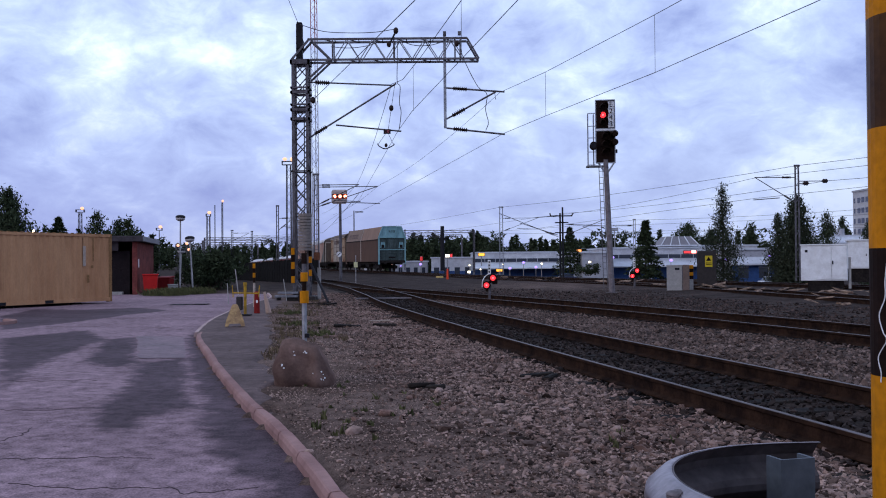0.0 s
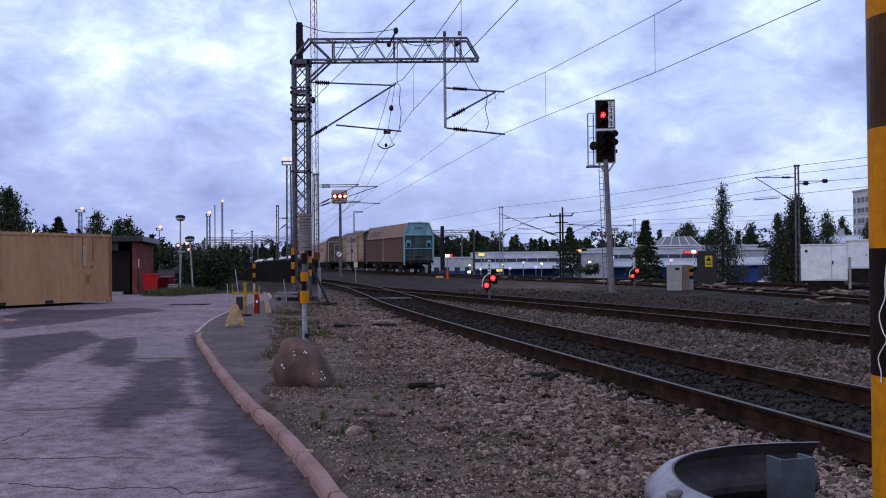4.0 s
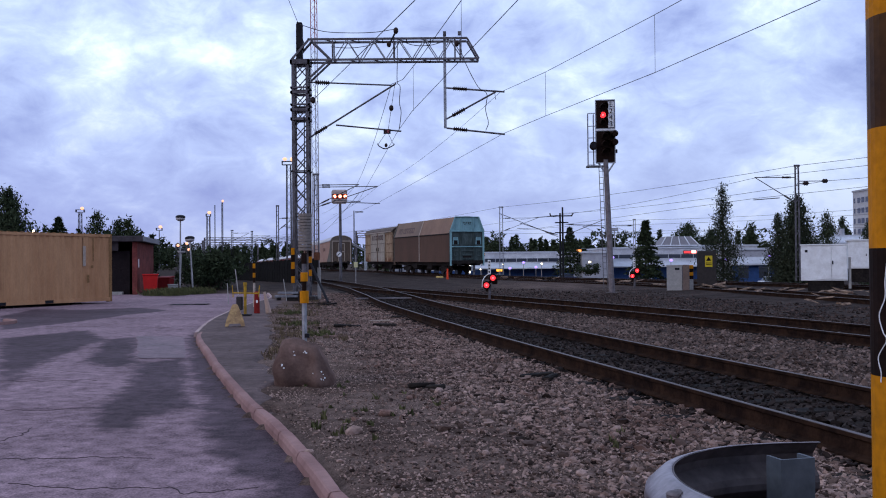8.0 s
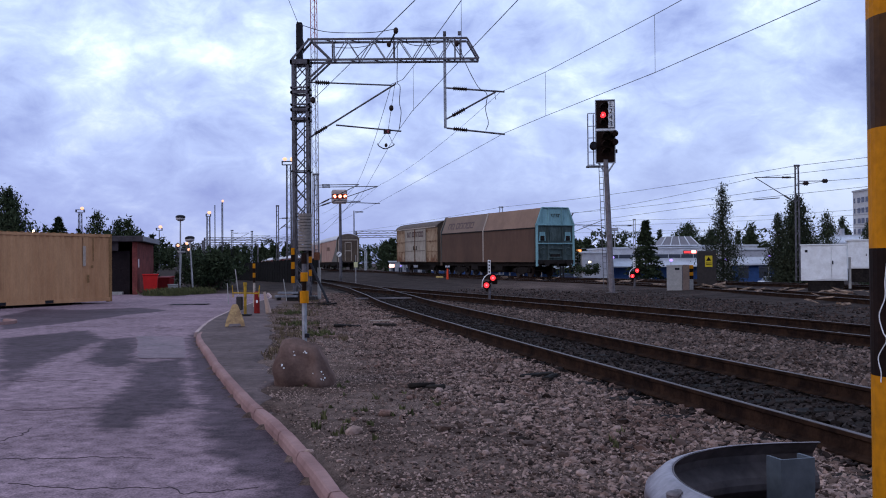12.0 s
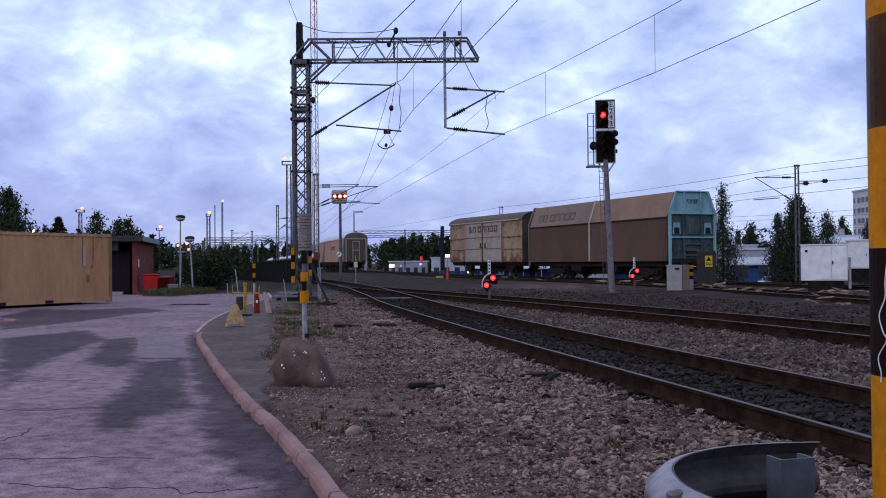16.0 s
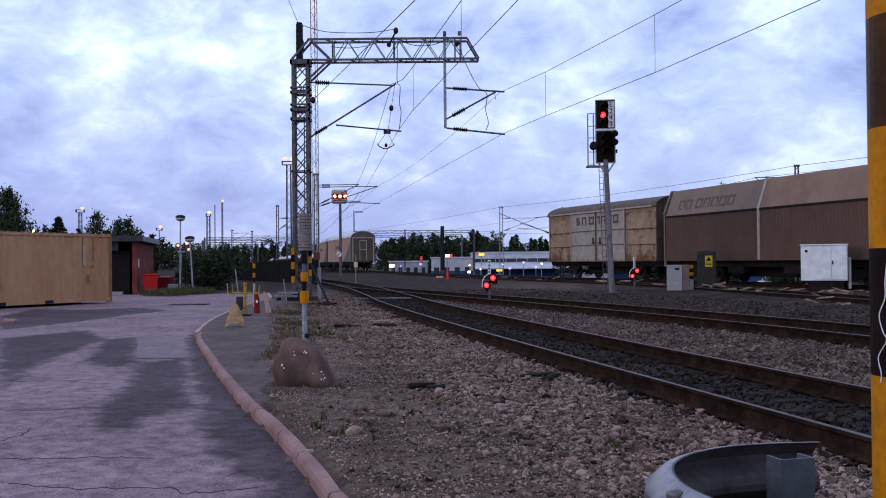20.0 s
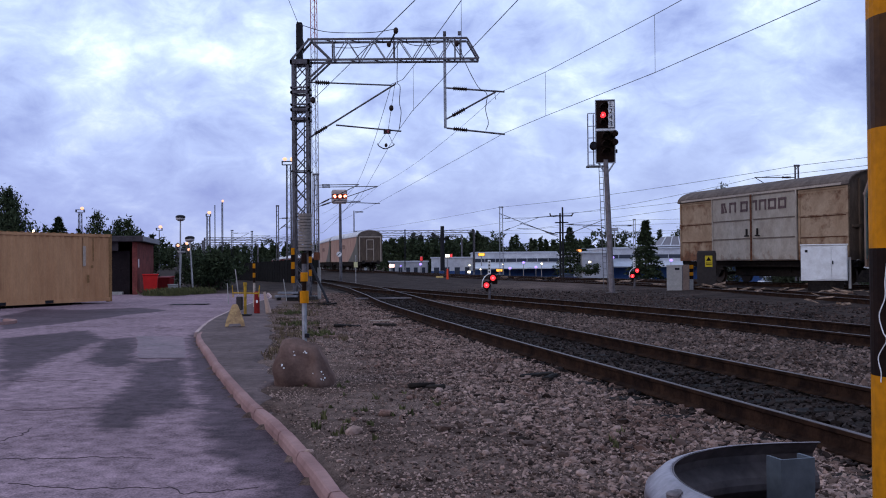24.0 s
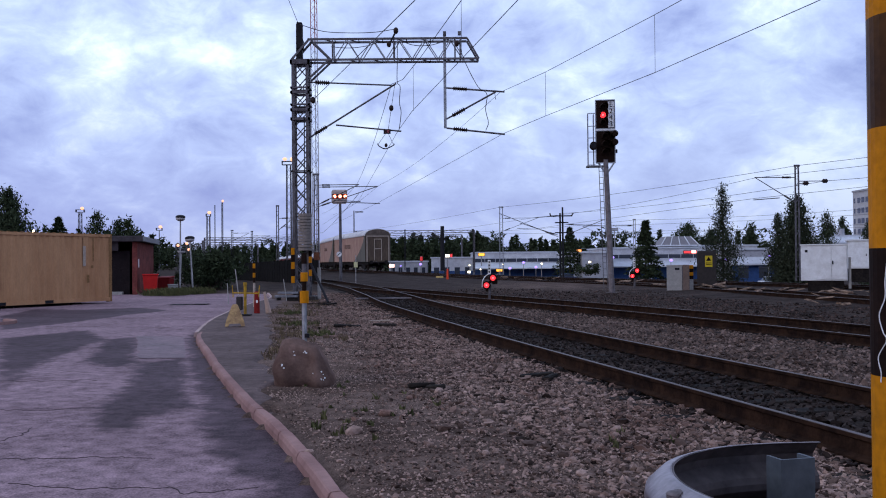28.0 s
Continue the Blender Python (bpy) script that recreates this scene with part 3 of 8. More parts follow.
# ---------------------------------------------------------------- loose stone
def stones(name, spots, radii, material, label, seed=1, small=False):
    """Broken stones: distorted low solids, each of its own size and turn, joined."""
    rng = np.random.RandomState(seed)
    bm = mesh()
    bmesh.ops.create_icosphere(bm, subdivisions=1, radius=1.0)
    base = np.array([v.co[:] for v in bm.verts])
    tris = np.array([[v.index for v in f.verts] for f in bm.faces])
    bm.free()
    if small:
        base = np.array([(1, 0, 0), (0, 1, 0), (-1, 0, 0), (0, -1, 0), (0, 0, 1), (0, 0, -1)], float)
        tris = np.array([(0, 1, 4), (1, 2, 4), (2, 3, 4), (3, 0, 4), (1, 0, 5), (2, 1, 5), (3, 2, 5), (0, 3, 5)])
    kinds = []
    for k in range(10):
        b = base * rng.uniform(0.42, 1.22, (len(base), 1)) * rng.uniform(0.5, 1.3, (1, 3))
        kinds.append(b)
    n, nv = len(spots), len(base)
    verts, faces = np.empty((n * nv, 3)), np.empty((n * len(tris), 3), int)
    for i in range(n):
        a, t = rng.uniform(0, 6.283), rng.uniform(-0.7, 0.7)
        ca, sa, ct, st = math.cos(a), math.sin(a), math.cos(t), math.sin(t)
        r = np.array([[ca, -sa * ct, sa * st], [sa, ca * ct, -ca * st], [0, st, ct]])
        verts[i * nv:(i + 1) * nv] = kinds[i % 10] @ r.T * radii[i] * np.array([1, 1, 0.75]) + spots[i]
        faces[i * len(tris):(i + 1) * len(tris)] = tris + i * nv
    return lone(name, (verts.tolist(), faces.tolist()), material, label, "stones", kind="stuff")


rng = np.random.RandomState(3)


def side_of(line, x, y):
    """How far right of the line (seen along it) a spot lies, roughly."""
    return x - float(np.interp(y, line.xy[:, 1], line.xy[:, 0]))


spots, radii, dark_spots, between = [], [], [], []
while len(spots) < 21000:
    y = 3.2 * (14.0 ** rng.uniform(0, 1))
    x = rng.uniform(-6.5, 9.5)
    if abs(x) > 0.5 * y + 0.3:
        continue
    k = float(np.interp(y, K_Y, K_X))
    a = side_of(TRACK_A, x, y)
    if x < k + 0.2 or -0.85 < a < 0.95:
        continue
    right = a > 0
    if right and (side_of(TRACK_B, x, y) > -0.9 and side_of(TRACK_B, x, y) < 1.0):
        continue
    # coarse crushed stone by the rails, finer trodden gravel by the kerb
    near_rail = step(-4.4, -1.7, a) if not right else 0.75
    clump = 0.5 + 0.9 * noise.noise((x * 0.45, y * 0.45, 6))
    if rng.uniform() > 0.05 + 0.90 * near_rail + 0.20 * max(clump, 0) * (1 - near_rail):
        continue
    if right and side_of(TRACK_B, x, y) > 1.0 and rng.uniform() > 0.25:
        continue
    if x < k + 1.7 and y > 9 and rng.uniform() > 0.06:
        continue
    r = rng.lognormal(-3.68, 0.36) * (0.70 + 0.36 * near_rail)
    if right:
        (dark_spots if side_of(TRACK_B, x, y) > 0 else between).append((x, y, ground_z(x, y) + r * 0.2, r))
        continue
    spots.append((x, y, ground_z(x, y) + r * 0.2))
    radii.append(min(r, 0.075))
stones("gravel", np.array(spots), radii, M_STONE, "loose grey and reddish crushed stones beside the track", 2)
between = np.array(between)
stones("mixed_gravel", between[:, :3], np.minimum(between[:, 3], 0.06), mat("brown_grey_stone", (0.128, 0.090, 0.079), 0.9, vary=0.3, scale=1.2, grain=45, bump=0.3, tint=(0.058, 0.037, 0.031), each=0.8), "brown-grey stones lying between two tracks", 8)

for _ in range(9000):
    s, off = 22 + 38 * rng.uniform(0, 1) ** 1.4, rng.uniform(1.2, 7.5)
    p, d = TRACK_B.at(s), TRACK_B.along(s)
    x, y, r = p[0] + d[1] * off, p[1] - d[0] * off, min(rng.lognormal(-3.55, 0.4), 0.08)
    if abs(side_of(TRACK_D, x, y)) > 1.0:
        dark_spots.append((x, y, ground_z(x, y) + r * 0.2, r))
dark_spots = np.array(dark_spots)
stones("dark_gravel", dark_spots[:, :3], np.minimum(dark_spots[:, 3], 0.1), M_DARKSTONE, "dark brown stones between and beyond the tracks", 9)

spots, radii = [], []
while len(spots) < 16000:
    line, u = (TRACK_A, rng.uniform(0, 1)) if rng.uniform() < 0.6 else (TRACK_B, rng.uniform(0, 1))
    s = 4 + 56 * u ** 1.5
    off = rng.uniform(-1.0, 1.25)
    if 0.70 < abs(off) < 0.90:
        continue
    p, d = line.at(s), line.along(s)
    x, y = p[0] + d[1] * off, p[1] - d[0] * off
    r = rng.lognormal(-3.6, 0.3)
    spots.append((x, y, ground_z(x, y) + 0.020 + r * 0.15))
    radii.append(min(r, 0.06))
stones("track_ballast", np.array(spots), radii, M_OILSTONE, "dark oily ballast stones between the rails", 4)

spots, radii = [], []
while len(spots) < 70000:
    y = 3.4 * (9.0 ** rng.uniform(0, 1))
    x = rng.uniform(-5.5, 8.5)
    if abs(x) > 0.5 * y + 0.3:
        continue
    k, a = float(np.interp(y, K_Y, K_X)), side_of(TRACK_A, x, y)
    if x < k + 0.12 or a > -0.9 or (x < float(np.interp(y, pe[:, 1], pe[:, 0])) - 0.1 and y > 9.3 and rng.uniform() > 0.05):
        continue
    trodden = step(-1.5, -3.2, a)
    clump = noise.noise((x * 0.7, y * 0.7, 3)) + 0.5 * noise.noise((x * 2.1, y * 2.1, 8))
    if rng.uniform() < trodden * (0.30 - 0.9 * clump):
        continue
    r = min(rng.lognormal(-4.30, 0.38), 0.032) * (1.0 - 0.35 * trodden)
    spots.append((x, y, ground_z(x, y) + r * 0.35))
    radii.append(r)
stones("fine_gravel", np.array(spots), radii, mat("fine_crushed_stone", (0.245, 0.172, 0.150), 0.9, vary=0.3, scale=0.8, grain=45, bump=0.0, tint=(0.115, 0.073, 0.060), each=0.78), "fine loose gravel trodden into the ground", 6, small=True)


# ---------------------------------------------------------------- wagons
M_BROWNSIDE = mat("brown_wagon_side", (0.110, 0.064, 0.048), 0.75, vary=0.10, scale=0.45, grain=6, bump=0.08, tint=(0.074, 0.044, 0.034), streak=2.5)
M_TANROOF = mat("faded_tan_wagon_roof", (0.265, 0.170, 0.126), 0.72, vary=0.09, scale=0.4, grain=5, bump=0.08, tint=(0.195, 0.122, 0.092), streak=1.2)
M_GREYSHOULDER = mat("greyed_wagon_shoulder", (0.215, 0.150, 0.118), 0.75, vary=0.07, scale=0.4, grain=5, bump=0.08, tint=(0.168, 0.122, 0.102), streak=1.2)
M_TURQ = mat("turquoise_wagon_end", (0.225, 0.385, 0.415), 0.6, vary=0.18, scale=2, grain=30, bump=0.12, tint=(0.140, 0.250, 0.272), streak=3)
M_TURQDARK = mat("grimy_turquoise_panel", (0.078, 0.104, 0.102), 0.75, vary=0.3, scale=2.5, grain=30, bump=0.15, tint=(0.040, 0.052, 0.052), streak=3)
M_PALESTRIP = mat("pale_cover_strip", (0.38, 0.31, 0.265), 0.6, vary=0.2, scale=3, grain=30, bump=0.1)
M_UNDER = mat("sooty_underframe", (0.026, 0.021, 0.020), 0.85, 0.1, vary=0.35, scale=3, grain=30, bump=0.3)
M_WHEEL = mat("brown_wheel_steel", (0.060, 0.044, 0.038), 0.6, 0.5, vary=0.3, scale=4, grain=30, bump=0.1)


def rusting(name, paint, paint_tint, rust, rust_dark, sill, rail_gap, amount):
    """Old paint through which rust has broken, most of it along the sill and below the rails."""
    m = mat(name, paint, 0.85, vary=0.14, scale=0.9, grain=14, bump=0.2, tint=paint_tint, streak=1.4)
    t = m.node_tree
    b = t.nodes["Principled BSDF"]
    old = b.inputs["Base Color"].links[0].from_socket
    co = t.nodes.new("ShaderNodeTexCoord")
    xyz = t.nodes.new("ShaderNodeSeparateXYZ")
    t.links.new(co.outputs["Object"], xyz.inputs[0])

    def tex(scale, rough):
        n = t.nodes.new("ShaderNodeTexNoise")
        n.inputs["Scale"].default_value, n.inputs["Detail"].default_value, n.inputs["Roughness"].default_value = scale, 8.0, rough
        t.links.new(co.outputs["Object"], n.inputs["Vector"])
        return n.outputs[0]

    def span(v, lo, hi, a, c):
        n = t.nodes.new("ShaderNodeMapRange")
        for i, w in enumerate((lo, hi, a, c)):
            n.inputs[i + 1].default_value = w
        t.links.new(v, n.inputs[0])
        return n.outputs[0]

    def calc(op, a, c):
        n = t.nodes.new("ShaderNodeMath")
        n.operation = op
        for i, v in enumerate((a, c)):
            if isinstance(v, (int, float)):
                n.inputs[i].default_value = v
            else:
                t.links.new(v, n.inputs[i])
        return n.outputs[0]

    low = span(xyz.outputs[2], sill + 0.85, sill, 0.0, 0.26)
    below = span(calc("FRACT", calc("DIVIDE", calc("SUBTRACT", xyz.outputs[2], sill + 0.02), rail_gap), 0.0), 0.55, 1.0, 0.0, 0.13)
    worn = calc("ADD", calc("ADD", tex(1.3, 0.68), low), below)
    mask = span(worn, 0.70 - amount, 0.86 - amount, 0.0, 0.9)
    mixes = []
    for fac, one, two in ((span(tex(5.0, 0.6), 0.35, 0.65, 0.0, 1.0), rust_dark, rust), (mask, old, None)):
        n = t.nodes.new("ShaderNodeMix")
        n.data_type = "RGBA"
        t.links.new(fac, n.inputs[0])
        for sock, v in ((n.inputs[6], one), (n.inputs[7], two)):
            if v is None:
                t.links.new(mixes[0], sock)
            elif isinstance(v, tuple):
                sock.default_value = (*v, 1)
            else:
                t.links.new(v, sock)
        mixes.append(n.outputs[2])
    t.links.new(mixes[1], b.inputs["Base Color"])
    return m


M_PLANK = rusting("rusty_ochre_panels", (0.325, 0.232, 0.160), (0.255, 0.168, 0.110), (0.165, 0.070, 0.038), (0.070, 0.031, 0.020), 1.10, 0.97, 0.155)
M_DOORWHITE = rusting("dirty_white_doors", (0.330, 0.288, 0.250), (0.265, 0.220, 0.185), (0.20, 0.120, 0.080), (0.12, 0.068, 0.048), 1.10, 0.97, -0.01)
M_RUST = mat("rust", (0.135, 0.056, 0.033), 0.9, vary=0.35, scale=4, grain=40, bump=0.3, tint=(0.070, 0.028, 0.018))
M_ROOFBROWN = mat("tarred_wagon_roof", (0.135, 0.105, 0.090), 0.8, vary=0.25, scale=2, grain=25, bump=0.15, tint=(0.085, 0.065, 0.058))
M_LOGO = mat("faded_brown_lettering", (0.125, 0.082, 0.084), 0.8, vary=0.25, scale=5, grain=40, bump=0.05)
M_SALMON = mat("salmon_orange_wagon_side", (0.37, 0.230, 0.185), 0.7, vary=0.18, scale=1, grain=18, bump=0.1, tint=(0.28, 0.160, 0.122), streak=3)
M_SLATE = mat("grey_green_wagon_side", (0.135, 0.125, 0.110), 0.75, vary=0.2, scale=1, grain=18, bump=0.1, tint=(0.09, 0.08, 0.072), streak=3)
M_ALUROOF = mat("pale_sheet_roof", (0.55, 0.53, 0.55), 0.5, 0.2, vary=0.15, scale=1, grain=20, bump=0.08, tint=(0.40, 0.37, 0.37))
M_TRUCKRED = mat("dull_red_truck_side", (0.17, 0.045, 0.038), 0.8, vary=0.25, scale=2, grain=25, bump=0.1, tint=(0.10, 0.030, 0.026))
M_ENDWOOD = mat("brown_plank_end", (0.105, 0.075, 0.058), 0.8, vary=0.25, scale=3, grain=30, bump=0.3, streak=4)


def wheelset(parent, x, r=0.46):
    ws = new("wheelset")
    ws.parent = parent
    ws.matrix_basis = pose(x, 0, r)
    for sy in (-1, 1):
        bm = mesh()
        rod(bm, (0, sy * 0.735, 0), (0, sy * 0.865, 0), r, n=24)
        rod(bm, (0, sy * 0.725, 0), (0, sy * 0.755, 0), r + 0.03, n=24)
        rod(bm, (0, sy * 0.86, 0), (0, sy * 0.95, 0), 0.13, n=10)
        part("wheel", bm, M_WHEEL, ws)
    part("axle", rod(mesh(), (0, -0.95, 0), (0, 0.95, 0), 0.08, n=8), M_WHEEL, ws)
    return ws


def buffers(parent, x_end, sign):
    for sy in (-0.88, 0.88):
        bm = mesh()
        rod(bm, (x_end, sy, 1.03), (x_end + sign * 0.42, sy, 1.03), 0.09, n=10)
        rod(bm, (x_end + sign * 0.42, sy, 1.03), (x_end + sign * 0.48, sy, 1.03), 0.22, n=16)
        part("buffer", bm, M_UNDER, parent)
    bm = mesh()
    box(bm, (0.5, 0.16, 0.2), (x_end + sign * 0.2, 0, 1.0), bevel=0.02)
    rod(bm, (x_end + sign * 0.35, 0, 0.98), (x_end + sign * 0.5, 0, 0.7), 0.05, n=8)
    part("coupling", bm, M_UNDER, parent)


def bogie(parent, x):
    bg = part("bogie_frame", mesh(), M_UNDER, parent)
    bm = mesh()
    for sy in (-1.02, 1.02):
        v, f = prism([(-1.3, 0.38), (-1.15, 0.30), (-0.45, 0.30), (-0.3, 0.2), (0.3, 0.2), (0.45, 0.30), (1.15, 0.30), (1.3, 0.38), (1.3, 0.62), (0.5, 0.72), (-0.5, 0.72), (-1.3, 0.62)], 0.12)
        base = [bm.verts.new((a, b + sy, c)) for a, b, c in v]
        for fc in f:
            bm.faces.new([base[i] for i in fc])
        for sx in (-0.9, 0.9):
            box(bm, (0.30, 0.16, 0.28), (sx, sy * 1.04, 0.46), bevel=0.03)
        for sx in (-0.22, 0.0, 0.22):
            rod(bm, (sx, sy, 0.32), (sx, sy, 0.62), 0.07, n=8)
    box(bm, (0.5, 2.1, 0.22), (0, 0, 0.68))
    bm.to_mesh(bg.data)
    bm.free()
    bg.matrix_basis = pose(x, 0, 0)
    return bg


def stroke_row(parent, x0, z0, side_y, heights, pitch, material, lean=0.12, thick=0.012):
    """A word's worth of plain slanted strokes, as faded lettering reads from afar."""
    s = -1 if side_y < 0 else 1
    x = x0
    for k, (w, h, hollow) in enumerate(heights):
        x += 0.22 if k == 2 else 0
        bm = mesh()
        t = 0.11
        def q(a, c, ww, hh):
            box(bm, (ww, thick, hh), (x + a + c * lean, side_y + s * thick / 2, z0 + c))
        q(t / 2, h / 2, t, h)
        if hollow:
            q(w - t / 2, h / 2, t, h)
            q(w / 2, h - t / 2, w, t)
            if hollow > 1:
                q(w / 2, t / 2, w, t)
        else:
            # swung emblem strokes
            for a in (0.16, 0.36):
                box(bm, (t, thick, h * 0.94), (x + a, side_y + s * thick / 2, z0 + h * 0.48), rot=(0, -24, 0))
            q(w * 0.30, h - t / 2, w * 0.6, t)
        part("lettering_mark", bm, material, parent)
        x += (w + pitch)


def sliding_wall_wagon():
    """High bogie wagon with sliding walls: brown sides, faded tan shoulders, turquoise ends."""
    L, W, ZF, ZE, ZR, T, ZX = 17.2, 1.567, 1.12, 3.55, 4.97, 1.07, 3.76
    w = thing("sliding_wall_wagon", "brown sliding-wall freight wagon with turquoise ends", "freight wagon")
    for sx in (-1, 1):
        for sy in (-1, 1):
            xm, ln = sx * (L / 4 - 0.04), L / 2 - 0.22
            bm = mesh()
            box(bm, (ln, 0.06, ZE - ZF), (xm, sy * (W - 0.03), (ZE + ZF) / 2))
            wall = part("sliding_wall", bm, M_BROWNSIDE, w, "ribbed brown sliding side wall")
            n = 36
            rib = None
            for i in range(n + 1):
                m = pose(xm - ln / 2 + 0.03 + (ln - 0.06) * i / n, sy * (W + 0.0015), (ZE + ZF) / 2)
                if rib is None:
                    rib = part("rib", box(mesh(), (0.045, 0.003, ZE - ZF - 0.12)), M_BROWNSIDE, wall)
                    rib.matrix_basis = m
                else:
                    share(rib, m, wall)
            bm = mesh()
            box(bm, (ln, 0.05, 0.10), (xm, sy * (W + 0.012), ZE - 0.02))
            part("wall_rail", bm, M_UNDER, wall)
            box_bm = mesh()
            box(box_bm, (ln, 0.07, 0.16), (xm, sy * (W + 0.005), ZF + 0.06))
            part("sill_beam", box_bm, M_BROWNSIDE, wall)
            bm = mesh()
            a, b = (sy * W, ZE + 0.03), (sy * T, ZR)
            vs = []
            for x in (xm - ln / 2, xm + ln / 2):
                for (y, z), d in ((a, 0), (b, 0), (b, 0.06), (a, 0.06)):
                    vs.append(bm.verts.new((x, y - sy * d, z - d * 0.3)))
            for f in ((0, 1, 2, 3), (7, 6, 5, 4), (0, 4, 5, 1), (1, 5, 6, 2), (2, 6, 7, 3), (3, 7, 4, 0)):
                bm.faces.new([vs[i] for i in f])
            bmesh.ops.recalc_face_normals(bm, faces=bm.faces)
            part("roof_shoulder", bm, M_TANROOF if sx > 0 else M_GREYSHOULDER, wall, "faded tan slanted roof shoulder" if sx > 0 else "greyed tan slanted roof shoulder")
    crown = [(-T, ZR - 0.02), (-0.5, ZR + 0.06), (0, ZR + 0.08), (0.5, ZR + 0.06), (T, ZR - 0.02), (T, ZR - 0.08), (-T, ZR - 0.08)]
    part("roof", prism(crown, L - 0.1, "x"), M_TANROOF, w)
    for sy in (-1, 1):
        bm = mesh()
        for x in (0.0,):
            box(bm, (0.18, 0.05, ZE - ZF), (x, sy * (W + 0.02), (ZE + ZF) / 2), bevel=0.01)
            bar(bm, (x, sy * (W + 0.02), ZE), (x, sy * (T + 0.02), ZR + 0.02), 0.18, 0.05)
        part("cover_strip", bm, M_PALESTRIP, w, "pale strip over the joint of the walls")
    ring = [(-W, ZF), (W, ZF), (W, ZX), (T, ZR), (0.5, ZR + 0.05), (-0.5, ZR + 0.05), (-T, ZR), (-W, ZX)]
    for sx in (-1, 1):
        v, f = prism(ring, 0.08, "x")
        end = part("end_wall", ([(x + sx * (L / 2 - 0.04), y, z) for x, y, z in v], f), M_TURQDARK, w, "grimy turquoise end wall")
        x = sx * (L / 2 + 0.05)
        bm = mesh()
        v, f = prism([(-1.44, ZX + 0.06), (1.44, ZX + 0.06), (1.0, ZR - 0.03), (-1.0, ZR - 0.03)], 0.03, "x")
        vs = [bm.verts.new((x * 0.998, b, c)) for a, b, c in v[:4]]
        bm.faces.new(vs if sx > 0 else vs[::-1])
        part("upper_panel", bm, M_TURQ, end, "turquoise upper end panel")
        m_frame = M_TURQ if sx > 0 else M_GREYSHOULDER
        for s in (-1, 1):
            part("corner_post", box(mesh(), (0.13, 0.15, ZX - ZF + 0.30), (x, s * 1.49, (ZX + ZF) / 2 - 0.17), bevel=0.012), m_frame, end)
            part("end_post", box(mesh(), (0.10, 0.07, ZR - ZX - 0.02), (x, s * 0.56, (ZR + ZX) / 2)), m_frame, end)
            part("end_post", box(mesh(), (0.10, 0.08, ZX - ZF), (x, s * 0.60, (ZX + ZF) / 2)), M_TURQDARK, end)
            slant = mesh()
            bar(slant, (x, s * 1.52, ZX), (x, s * 1.05, ZR), 0.12)
            part("slanted_post", slant, m_frame, end)
        for z, h, wd in ((ZX, 0.11, 3.18), (2.42, 0.09, 2.9), (ZR + 0.01, 0.07, 2.14)):
            part("end_beam", box(mesh(), (0.16, wd, h), (x, 0, z), bevel=0.01), m_frame, end, "turquoise cross beam" if sx > 0 else "")
        part("headstock", box(mesh(), (0.18, 2.9, 0.30), (x, 0, ZF - 0.02), bevel=0.02), M_UNDER, end, "sooty buffer beam")
        for y in (-1.04, 1.04):
            plate = part("vent_plate", prism([(-0.27, 0.0), (0.27, 0.0), (0.21, 0.62), (-0.21, 0.62)], 0.03, "x"), M_TURQ, end, "turquoise plate with a dark grille")
            plate.matrix_basis = pose(x - sx * 0.02, y, 2.62)
            part("grille", box(mesh(), (0.02, 0.34, 0.34), (x + sx * 0.004, y, 2.80), bevel=0.004), M_UNDER, end, "dark square grille")
            hose = [(x + sx * 0.05, y + 0.24 * math.cos(q), 1.86 + 0.24 * math.sin(q)) for q in np.linspace(0.5, 5.9, 18)]
            part("hose_coil", sweep(hose, [(0.03, 0), (0, 0.03), (-0.03, 0), (0, -0.03)], up=(1, 0, 0)), M_TURQDARK, end)
        part("panel_board", box(mesh(), (0.03, 0.90, 0.86), (x - sx * 0.02, 0, 3.02)), M_TURQDARK, end)
        for z, wd in ((2.05, 1.1), (1.70, 0.9), (1.42, 1.1)):
            part("step_bar", box(mesh(), (0.12, wd, 0.10), (x, 0, z), bevel=0.01), M_TURQDARK, end)
        part("gangway_board", box(mesh(), (0.10, 0.76, 0.34), (x - sx * 0.02, 0, 1.56), bevel=0.02), M_UNDER, end)
        for k, (y, h) in enumerate(((-0.30, 0.24), (-0.10, 0.24), (0.12, 0.24), (0.28, 0.24))):
            bm = mesh()
            box(bm, (0.012, 0.05, h), (x + sx * 0.03, y, 4.42), rot=(28 if k % 2 == 0 else -10, 0, 0))
            box(bm, (0.012, 0.14, 0.05), (x + sx * 0.03, y + 0.03, 4.52))
            part("emblem_mark", bm, M_TURQDARK, end)
        buffers(w, sx * (L / 2), sx)
    bm = mesh()
    box(bm, (L - 0.1, 2.5, 0.12), (0, 0, ZF - 0.08))
    for sy in (-1.15, 1.15):
        box(bm, (L - 0.1, 0.14, 0.28), (0, sy, 0.94))
    box(bm, (5.0, 0.9, 0.34), (0.6, 0, 0.74))
    part("underframe", bm, M_UNDER, w, "sooty steel underframe")
    for sx in (-1, 1):
        bogie(w, sx * 5.5)
        for d in (-0.9, 0.9):
            wheelset(w, sx * 5.5 + d)
    for sy in (-1, 1):
        for x in (-2.4, 2.0):
            part("equipment_box", box(mesh(), (1.3, 0.5, 0.45), (x, sy * 1.0, 0.70), bevel=0.03), M_UNDER, w)
